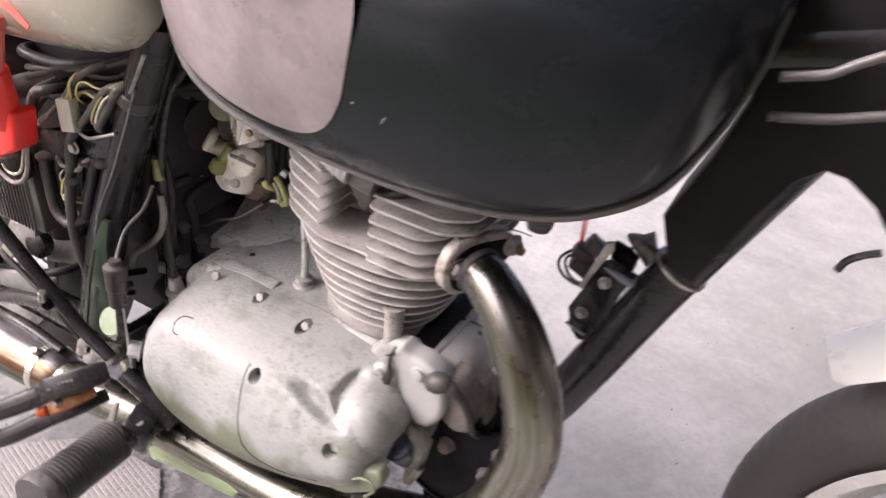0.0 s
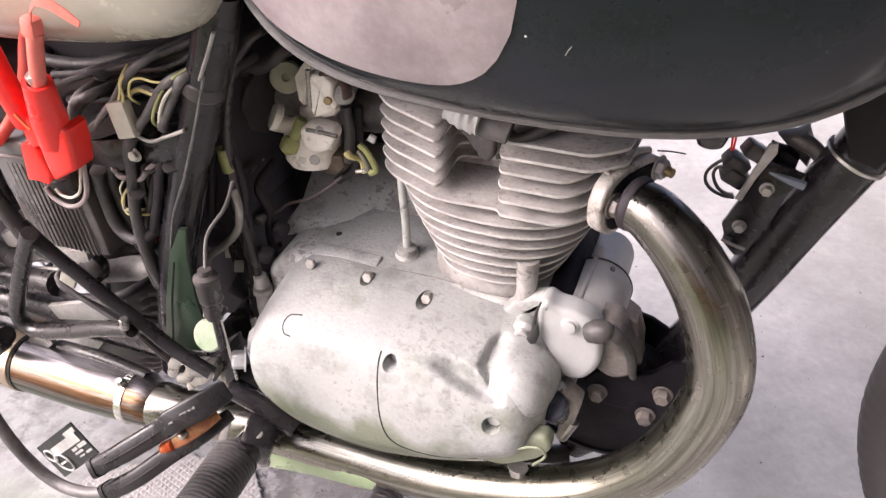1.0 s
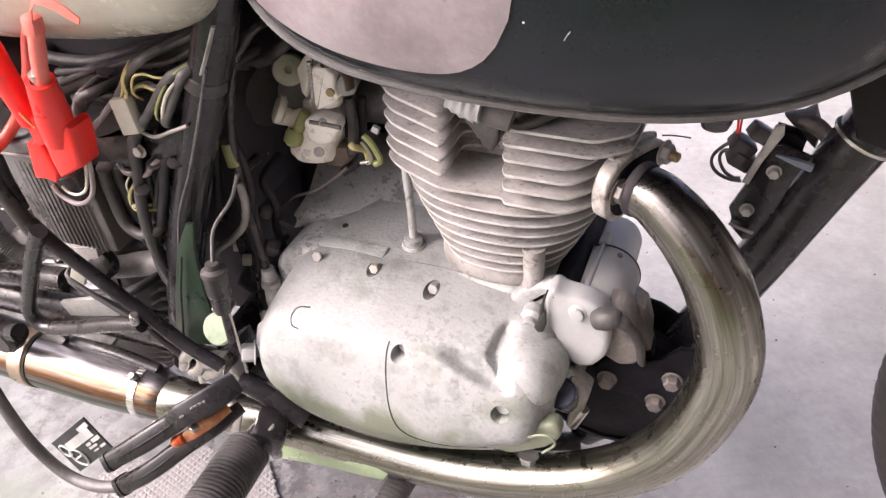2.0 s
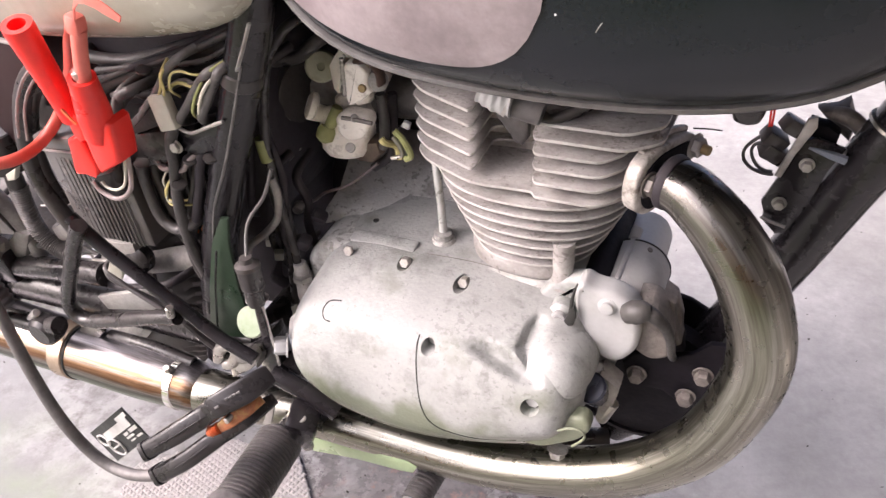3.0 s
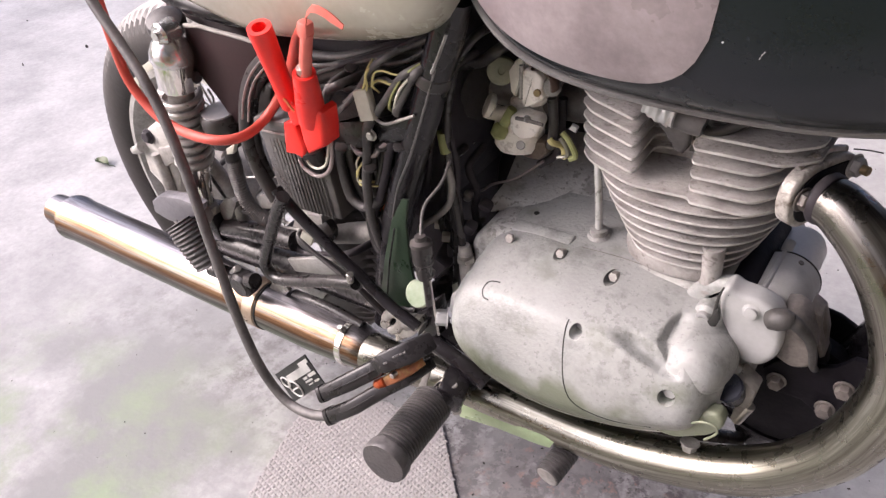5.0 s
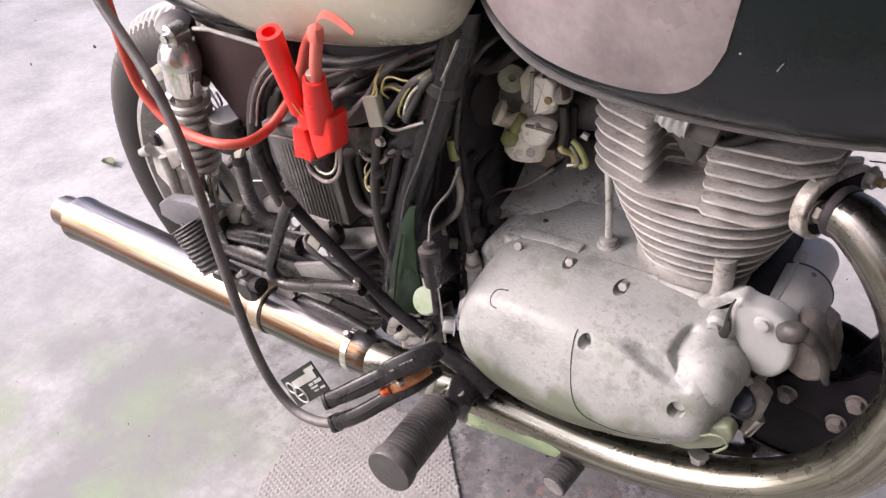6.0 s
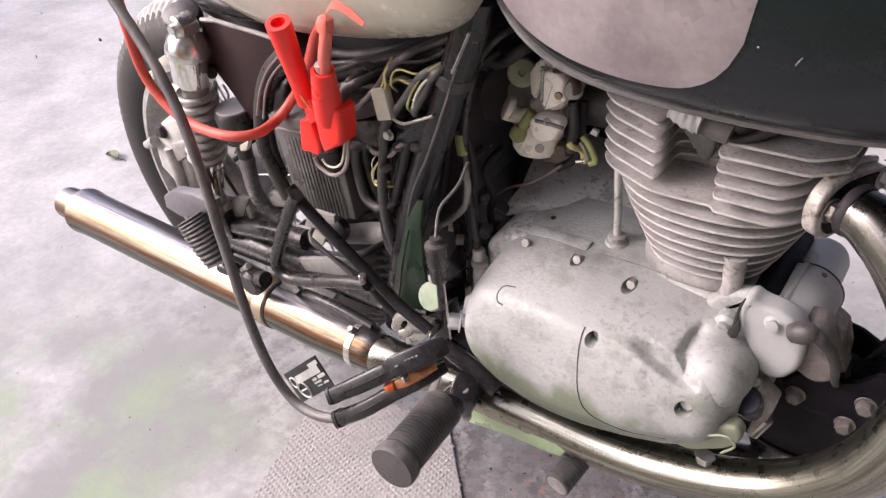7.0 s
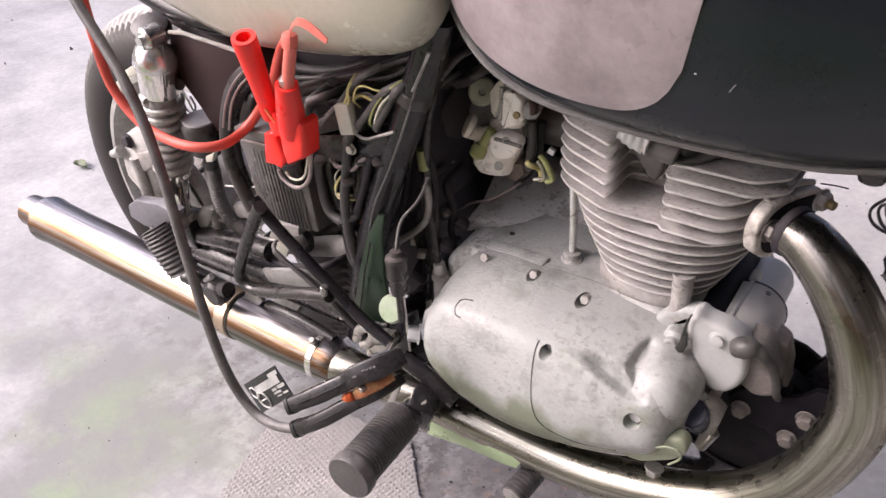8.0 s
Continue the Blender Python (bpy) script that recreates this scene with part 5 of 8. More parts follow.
# ---- frame ----
def build_frame():
    f = part("frame_downtube", tube([(0.335, 0, 0.72), (0.262, 0, 0.540), (0.2215, 0, 0.428), (0.19, 0, 0.35), (0.15, 0.0, 0.255), (0.12, 0, 0.215)], 0.0175, 18), M_FRAME, bike, "black painted frame tube")
    part("tube_sleeve", tube([(0.335, 0, 0.725), (0.2665, 0, 0.552)], [0.0168, 0.0165], 18), M_FRAME, f)
    part("sleeve_ring", lathe([(0.0172, 0), (0.0192, 0.001), (0.0192, 0.003), (0.0172, 0.004)], (0.2635, 0, 0.544), (0.073, 0, 0.18), 26), M_STEEL, f)
    part("mount_plate", plate3([(0.199, -0.008, 0.486), (0.215, -0.008, 0.534), (0.221, -0.008, 0.537), (0.239, -0.008, 0.532), (0.232, -0.008, 0.513), (0.224, -0.008, 0.467), (0.212, -0.008, 0.462), (0.202, -0.008, 0.472), (0.202, -0.008, 0.478)], 0.004, 0.001), M_FRAME, f)
    part("plate_edge", tube([(0.201, -0.012, 0.477), (0.209, -0.012, 0.474), (0.217, -0.012, 0.472)], 0.0012, 6), M_STEEL, f)
    hexbolt((0.22, -0.009, 0.519), (0, -1, 0), 0.0034, 0.005, f, "plate_bolt")
    hexbolt((0.21, -0.009, 0.488), (0, -1, 0), 0.0034, 0.005, f, "plate_bolt")
    part("bracket_foot", plate3([(0.218, 0, 0.462), (0.23, 0, 0.486), (0.236, 0, 0.473), (0.227, 0, 0.45), (0.216, 0, 0.445)], 0.006, 0.001), M_FRAME, f)
    # connectors tied to the downtube
    part("bracket_arm", plate3([(0.203, -0.012, 0.509), (0.21, -0.012, 0.535), (0.214, -0.012, 0.551), (0.219, -0.012, 0.553), (0.22, -0.012, 0.546), (0.212, -0.012, 0.526), (0.207, -0.012, 0.508)], 0.004, 0.001), M_ALUDARK, f)
    part("connector", box((0.1985, 0.0, 0.5295), (0.016, 0.013, 0.010), (10, 32, 20), 0.0018), M_PLASTIC, f)
    part("connector", box((0.1995, 0.0, 0.5200), (0.017, 0.013, 0.011), (10, 32, 20), 0.0018), M_PLASTIC, f)
    part("connector", box((0.2075, -0.006, 0.5425), (0.015, 0.012, 0.010), (0, 32, 20), 0.0018), M_PLASTIC, f)
    part("connector_latch", box((0.1975, -0.006, 0.5345), (0.006, 0.002, 0.003), (10, 32, 20), 0.0006), M_DARK, f)
    part("horn_bracket", plate3([(0.2166, 0, 0.544), (0.2225, 0, 0.5425), (0.2278, 0, 0.5418), (0.2346, 0, 0.537), (0.2339, 0, 0.527), (0.2169, 0, 0.5253)], 0.012, 0.003), M_BLACK, f)
    part("harness_lump", plate3([(0.2201, 0.016, 0.5427), (0.2306, 0.016, 0.5455), (0.2371, 0.016, 0.5512), (0.2439, 0.016, 0.5365), (0.2429, 0.016, 0.522), (0.2345, 0.016, 0.529)], 0.016, 0.005), M_GRIME, f)
    part("harness_tape", tube([(0.2285, 0.014, 0.5440), (0.2360, 0.012, 0.5440), (0.2440, 0.010, 0.5400), (0.2500, 0.006, 0.5330)], [0.0045, 0.0055, 0.0050, 0.004], 12), M_GRIME, f)
    part("small_clip", box((0.2365, -0.004, 0.5275), (0.006, 0.006, 0.006), (10, 20, 0), 0.001), M_ALUDARK, f)
    part("blue_wire", tube([(0.2181, -0.015, 0.5341), (0.2306, -0.015, 0.5311), (0.2396, -0.015, 0.5290)], [0.0008, 0.0026, 0.0030], 8), mat("blue_grey_wire", (0.16, 0.18, 0.22), 0.4), f)
    part("wire_loop", tube([(0.197, 0, 0.532), (0.19, 0, 0.529), (0.183, 0, 0.52), (0.183, 0, 0.512), (0.188, 0, 0.506), (0.196, 0, 0.503), (0.203, 0, 0.503)], 0.0012, 6), M_PLASTIC, f)
    part("wire_loop", tube([(0.193, 0, 0.525), (0.188, 0, 0.523), (0.187, 0, 0.517), (0.191, 0, 0.509), (0.197, 0, 0.505), (0.202, 0, 0.505)], 0.0012, 6), M_PLASTIC, f)
    for dx in (-0.0012, 0.0012):
        part("red_wire", tube([(0.1932 + dx, 0, 0.561), (0.1940 + dx * 0.8, 0, 0.548), (0.1948 + dx * 0.5, 0, 0.534)], 0.0007, 6), M_RED, f)
    part("fuel_tap", lathe([(0.0085, 0), (0.0105, 0.006), (0.0105, 0.018), (0.0085, 0.021), (0.0092, 0.023), (0.0088, 0.029), (0.005, 0.0335), (0, 0.0345)], (0.180, -0.06, 0.606), (0, 0, -1), 20), M_PLASTIC, f)
    part("tap_bowl", lathe([(0.0086, 0), (0.0090, 0.003), (0.0074, 0.008), (0.003, 0.0105), (0, 0.011)], (0.180, -0.06, 0.580), (0, 0, -1), 20), M_PLASTIC, f)
    # backbone and steering head
    part("backbone", tube([(0.335, 0, 0.72), (0.15, 0, 0.665), (-0.02, 0, 0.622), (-0.12, 0, 0.60)], 0.022, 16), M_FRAME, f)
    part("steering_head", rod((0.325, 0, 0.80), (0.385, 0, 0.66), 0.03), M_FRAME, f)
    # seat post of the right side
    post = part("seat_post", tube([(-0.107, -0.088, 0.636), (-0.122, -0.088, 0.598), (-0.138, -0.088, 0.561), (-0.162, -0.088, 0.507), (-0.186, -0.088, 0.451), (-0.206, -0.088, 0.4), (-0.223, -0.088, 0.343), (-0.241, -0.088, 0.271)], 0.0135, 18), M_FRAME, bike, "black frame post behind the carburettor")
    # the gusset's green is a reflection, laid into its base colour
    part("post_gusset", plate3([(-0.2290, -0.1035, 0.3150), (-0.2105, -0.1035, 0.3770), (-0.1925, -0.1035, 0.4270), (-0.1760, -0.1035, 0.4550), (-0.1690, -0.1035, 0.4560), (-0.1755, -0.1035, 0.4290), (-0.1790, -0.1035, 0.3850), (-0.1765, -0.1035, 0.3350), (-0.1900, -0.1035, 0.3210)], 0.004, 0.001), mat("green_reflection_gloss", (0.016, 0.036, 0.018), 0.4, 0.0, (0.010, 0.024, 0.012), 25, 240, 0.08, dust=0.06, spec=0.3), post, "dark gusset plate with a green reflection put into its colour")
    part("gusset_edge", tube([(-0.1865, -0.107, 0.423), (-0.2015, -0.107, 0.376), (-0.2165, -0.107, 0.318)], 0.0010, 6), M_FRAME, post)
    part("second_post", tube([(-0.108, -0.075, 0.631), (-0.122, -0.075, 0.593), (-0.141, -0.075, 0.55), (-0.162, -0.075, 0.505), (-0.185, -0.075, 0.448), (-0.207, -0.075, 0.39)], 0.0075, 12), M_FRAME, post)
    # a highlight on the glossy post, built as a flat pale strip
    part("post_highlight", tube([(-0.1231, -0.104, 0.5835), (-0.1138, -0.104, 0.6001), (-0.1054, -0.104, 0.6158)], 0.0020, 8, flat=0.5), M_ALU, post)
    part("post_weld", tube([(-0.122, -0.101, 0.585), (-0.139, -0.101, 0.546), (-0.16, -0.101, 0.501), (-0.181, -0.101, 0.461), (-0.197, -0.101, 0.412)], 0.0012, 6), M_CABLE, post)
    part("post_conduit", tube([(-0.119, -0.085, 0.636), (-0.131, -0.085, 0.609), (-0.143, -0.085, 0.58), (-0.152, -0.085, 0.56), (-0.171, -0.07, 0.525)], 0.0032, 8), M_CABLE, post)
    part("cable_clip", plate3([(-0.155, -0.088, 0.575), (-0.148, -0.088, 0.576), (-0.142, -0.088, 0.568), (-0.136, -0.088, 0.568), (-0.138, -0.088, 0.564), (-0.15, -0.088, 0.563)], 0.006, 0.002), M_STEEL, post)
    part("tape_band", lathe([(0.0138, 0), (0.0148, 0.001), (0.0148, 0.010), (0.0138, 0.011)], (-0.136, -0.088, 0.566), (0.35, 0, 1), 18), M_PLASTIC, post)
    part("left_post", tube([(-0.13, 0.09, 0.62), (-0.2, 0.09, 0.44), (-0.235, 0.09, 0.30)], 0.0135, 14), M_FRAME, post)
    part("cross_tube", rod((-0.347, -0.04, 0.319), (-0.265, -0.04, 0.348), 0.0125), M_ALUDARK, post)
    part("cross_boss", lathe([(0.012, 0), (0.015, 0.004), (0.015, 0.012), (0.010, 0.016), (0, 0.017)], (-0.327, -0.06, 0.349), (0, -1, 0.1), 18), M_DUSTY, post)
    part("pivot_tube", tube([(-0.19, -0.095, 0.300), (-0.19, 0.09, 0.300)], 0.016, 14), M_DUSTY, post)
    part("lower_tube", tube([(-0.235, -0.065, 0.285), (-0.20, -0.065, 0.262), (-0.12, -0.066, 0.248), (0.0, -0.066, 0.222), (0.12, -0.02, 0.212)], 0.0125, 14), M_DUSTY, post)
    # right-hand footrest hanger: bent rod and flat bar
    hang = part("footrest_hanger", tube([(-0.298, -0.132, 0.441), (-0.315, -0.132, 0.416), (-0.344, -0.132, 0.368), (-0.36, -0.132, 0.336), (-0.349, -0.132, 0.321), (-0.315, -0.132, 0.329), (-0.267, -0.132, 0.348), (-0.227, -0.132, 0.361)], 0.0067, 14, 8), M_DUSTY, bike, "bent black rod footrest hanger")
    part("hanger_pin", rod((-0.227, -0.136, 0.376), (-0.229, -0.136, 0.365), 0.0035), M_STEEL, hang)
    bar = part("subframe_bar", tube([(-0.314, -0.125, 0.441), (-0.294, -0.125, 0.419), (-0.262, -0.125, 0.393), (-0.225, -0.125, 0.365), (-0.194, -0.125, 0.341), (-0.163, -0.125, 0.326)], 0.0062, 12, flat=0.8), M_FRAME, bike, "flat black sub-frame bar")
    part("white_tab", plate3([(-0.311, -0.112, 0.382), (-0.296, -0.112, 0.378), (-0.304, -0.112, 0.365), (-0.317, -0.112, 0.372)], 0.004, 0.001), M_WHITE, bar)
    part("thin_rod", tube([(-0.24, -0.115, 0.335), (-0.215, -0.115, 0.313), (-0.192, -0.115, 0.3)], 0.004, 8), M_DUSTY, bar)
    part("lower_strut", tube([(-0.356, -0.11, 0.277), (-0.304, -0.11, 0.279), (-0.257, -0.11, 0.272)], 0.006, 10), M_DUSTY, bar)
    part("strut_plate", plate3([(-0.365, -0.1, 0.317), (-0.313, -0.1, 0.337), (-0.268, -0.1, 0.349), (-0.265, -0.1, 0.339), (-0.295, -0.1, 0.32), (-0.358, -0.1, 0.302)], 0.006, 0.001), M_ALU, bar)
    part("dusty_lump", plate3([(-0.362, -0.075, 0.367), (-0.32, -0.075, 0.374), (-0.323, -0.075, 0.343), (-0.347, -0.075, 0.326), (-0.384, -0.075, 0.326)], 0.02, 0.006), M_ALUDARK, bar)
    part("chain_case", slab(rounded([(-0.50, 0.35), (-0.25, 0.37), (-0.20, 0.33), (-0.25, 0.28), (-0.50, 0.25)], 0.02), 0.05, 0.08, "y", 0.005), M_DARK, bike)
    # silver linkage by the footrest
    link = part("brake_linkage", tube([(-0.213, -0.118, 0.301), (-0.207, -0.118, 0.316), (-0.195, -0.118, 0.325), (-0.189, -0.118, 0.319), (-0.196, -0.118, 0.304), (-0.206, -0.118, 0.297)], 0.0055, 12), M_STEEL, bike, "scuffed metal brake linkage")
    part("link_arm", plate3([(-0.202, -0.12, 0.299), (-0.181, -0.12, 0.323), (-0.165, -0.12, 0.33), (-0.163, -0.12, 0.318), (-0.181, -0.12, 0.298), (-0.203, -0.12, 0.281)], 0.012, 0.003), M_STEEL, link)
    part("link_spring", tube([(-0.186, -0.115, 0.314), (-0.175, -0.115, 0.319), (-0.165, -0.115, 0.316)], 0.0075, 12, ribs=6, rib_h=0.0015), M_BOLT, link)
    part("pivot_bracket", plate3([(-0.178, -0.11, 0.325), (-0.152, -0.11, 0.348), (-0.15, -0.11, 0.309), (-0.131, -0.11, 0.303), (-0.153, -0.11, 0.276), (-0.173, -0.11, 0.285)], 0.02, 0.003), M_FRAME, link)
    part("lower_bar", tube([(-0.153, -0.12, 0.307), (-0.124, -0.12, 0.296), (-0.094, -0.12, 0.279)], 0.0085, 12), M_FRAME, link)


build_frame()


def build_battery_tray_and_airbox():
    # dark sheet added to hide bright floor below the carburettor
    part("rear_dark_backing", plate3([(-0.203, 0.075, 0.406), (-0.174, 0.075, 0.417), (-0.159, 0.075, 0.401), (-0.161, 0.075, 0.356), (-0.188, 0.075, 0.306), (-0.217, 0.075, 0.28), (-0.224, 0.075, 0.319)], 0.006, 0.0015), M_DARK, bike)
    # the air box and guard double as dark filler for the unlit space
    ab = part("air_box", slab(rounded([(-0.30, 0.40), (-0.325, 0.575), (-0.17, 0.585), (-0.155, 0.50), (-0.19, 0.38)], 0.02), -0.045, 0.085, "y", 0.008), M_DARK, bike, "black air filter box")
    part("intake_duct", tube([(-0.18, 0.01, 0.515), (-0.15, 0.0, 0.515)], 0.026, 16), M_RUBBER, ab)
    part("inner_guard", slab(rounded([(-0.33, 0.28), (-0.34, 0.42), (-0.18, 0.42), (-0.20, 0.28)], 0.02), -0.02, 0.07, "y", 0.004), M_DARK, ab)
    # far cover, made large to keep the gaps dark
    part("left_cover", slab(rounded([(-0.34, 0.40), (-0.34, 0.64), (-0.01, 0.64), (-0.01, 0.38), (-0.10, 0.36)], 0.03), 0.095, 0.115, "y", 0.005), M_PLASTIC, ab)
    part("coil_body", box((-0.135, 0.05, 0.47), (0.06, 0.04, 0.035), (0, 20, 0), 0.004), M_DARK, ab)

    part("bright_clip", plate3([(-0.178, 0, 0.46), (-0.174, 0, 0.463), (-0.166, 0, 0.458), (-0.169, 0, 0.455)], 0.003, 0.001), M_STEEL, ab)


build_battery_tray_and_airbox()


# ---- footrest, brake pedal ----
def build_footrest():
    a, b = Vector((-0.1345, -0.150, 0.2635)), Vector((-0.128, -0.2385, 0.2715))
    d = (b - a).normalized()
    prof = [(0.013, 0), (0.0175, 0.001)]
    n = 19
    L = (b - a).length
    for i in range(n):
        h = 0.004 + (L - 0.016) * i / n
        w = (L - 0.016) / n
        prof += [(0.0196, h), (0.0203, h + w * 0.2), (0.0203, h + w * 0.58), (0.0194, h + w * 0.72), (0.0184, h + w * 0.80), (0.0186, h + w * 0.94)]
    prof += [(0.0222, L - 0.012), (0.0226, L - 0.003), (0.0212, L - 0.0006), (0.016, L), (0, L + 0.0004)]
    peg = part("footrest", lathe(prof, a, d, 28), M_PEG, bike, "ribbed black rubber footrest")
    part("peg_bracket", box(tuple(a + Vector((0.012, 0.015, 0.006))), (0.028, 0.030, 0.034), (8, 20, 15), 0.005), M_FRAME, peg)
    part("peg_fork", tube([(-0.115, -0.10, 0.268), (-0.12, -0.125, 0.272), (-0.128, -0.15, 0.268)], 0.014, 12), M_FRAME, peg)
    part("peg_plate", plate3([(-0.163, -0.14, 0.258), (-0.147, -0.14, 0.291), (-0.142, -0.14, 0.292), (-0.156, -0.14, 0.254)], 0.003, 0.001), M_BOLT, peg)
    part("peg_pin", rod((-0.118, -0.14, 0.285), (-0.118, -0.14, 0.245), 0.005), M_BOLT, peg)
    part("stay", tube([(-0.12, -0.11, 0.27), (-0.10, -0.09, 0.285), (-0.06, -0.07, 0.27)], 0.011, 12), M_FRAME, peg)


build_footrest()


def build_pedal():
    # plated steel, coloured with the green that it reflects
    green = mat("green_reflection_steel", (0.44, 0.56, 0.33), 0.35, 0.2, (0.34, 0.43, 0.26), 20, 200, 0.05)
    arm = part("brake_pedal", plate3([(-0.133, -0.122, 0.221), (-0.123, -0.122, 0.239), (-0.095, -0.122, 0.243), (-0.058, -0.122, 0.242), (-0.031, -0.122, 0.242), (-0.022, -0.122, 0.238), (-0.027, -0.122, 0.227), (-0.04, -0.122, 0.224), (-0.084, -0.122, 0.22), (-0.131, -0.122, 0.21)], 0.006, 0.0015), green, bike, "plated brake pedal arm with rubber pad")
    a, b = Vector((-0.0195, -0.100, 0.204)), Vector((-0.0235, -0.1345, 0.2005))
    d = b - a
    L = d.length
    prof = [(0.010, 0)]
    for i in range(7):
        h = L * i / 8
        prof += [(0.0128, h + 0.0005), (0.0128, h + 0.0024), (0.0118, h + 0.003), (0.0118, h + 0.0042)]
    prof += [(0.0128, L - 0.003), (0.0126, L - 0.0005), (0.011, L), (0, L)]
    part("pedal_rubber", lathe(prof, a, d, 22), M_PEG, arm, "ribbed rubber pedal pad")
    part("pad_face", lathe([(0.0112, 0), (0.0108, 0.0006), (0, 0.0008)], b, d, 22), M_ALUDARK, arm)
    part("pedal_neck", rod((-0.0195, -0.075, 0.206), (-0.0195, -0.102, 0.204), 0.006), M_FRAME, arm)
    part("pivot_arm", tube([(-0.135, -0.10, 0.196), (-0.15, -0.098, 0.20), (-0.158, -0.095, 0.23), (-0.165, -0.09, 0.28)], 0.007, 10), M_FRAME, arm)


build_pedal()


# ---- rear end ----
def build_wheel(name, label, at, R, r=0.043, wide=1.0, turn=0.0, groove=0.005, rim_material=None, tread=M_TREAD):
    w = part(name, tube_ring(R, r, wide, groove), M_TYRE, bike, label)
    w.data.materials.append(tread)
    for p in w.data.polygons:
        if math.hypot(p.center.x, p.center.z) > R - 0.42 * r:
            p.material_index = 1
    w.matrix_basis = pose(*at, 0, 0, turn)
    rr = R - 2.06 * r
    rim_prof = [(rr + 0.010, -0.030), (rr + 0.013, -0.034), (rr + 0.004, -0.036), (rr - 0.004, -0.028), (rr - 0.010, -0.012), (rr - 0.010, 0.012), (rr - 0.004, 0.028), (rr + 0.004, 0.036), (rr + 0.013, 0.034), (rr + 0.010, 0.030), (rr + 0.003, 0.0)]
    seg = 144
    rings = []
    for k in range(seg):
        a = 2 * math.pi * k / seg
        rings.append([(r * math.cos(a), y, r * math.sin(a)) for r, y in rim_prof])
    rings.append(rings[0])
    part("rim", loft(rings, caps=False), rim_material or M_ALU, w)
    hub = part("hub", lathe([(0.02, -0.065), (0.055, -0.06), (0.062, -0.04), (0.062, 0.04), (0.055, 0.06), (0.02, 0.065)], (0, 0, 0), (0, 1, 0), 28), M_ALUDARK, w)
    spoke = part("spoke", rod((0, 0, 0.055), (0, 0, rr - 0.004), 0.0016, seg=6), M_STEEL, w)
    for k in range(36):
        a = 360 * k / 36
        m = pose(0, 0, 0, 0, a, 0) @ pose(0.03 * (-1) ** (k // 2), 0.035 * (-1) ** k, 0, 6.5 * (-1) ** k, -8 * (-1) ** (k // 2), 0)
        if k == 0:
            spoke.matrix_basis = m
        else:
            share("spoke", spoke, m, w)
    part("axle", rod((0, -0.10, 0), (0, 0.10, 0), 0.008), M_STEEL, w)
    return w


def tube_ring(R, r, wide, groove):
    """A tyre about the y axis with slanting grooves cut into its tread."""
    seg, sec = 330, 26
    rings = []
    for k in range(seg):
        ring = []
        for j in range(sec):
            b = 2 * math.pi * j / sec
            rad, y = math.cos(b), math.sin(b)
            lean = 0.022 * abs(y) if rad > 0.4 else 0.0
            a = 2 * math.pi * k / seg + lean
            h = (R - r * 1.05) + r * 1.05 * rad
            if rad > 0.42 and abs(y) > 0.2 and k % 3 == 0:
                h -= groove
            if rad > 0.5 and 0.1 < abs(y) < 0.2:
                h -= 0.003
            ring.append((h * math.cos(a), y * r * wide, h * math.sin(a)))
        rings.append(ring)
    return loft(rings + [rings[0]], caps=False)


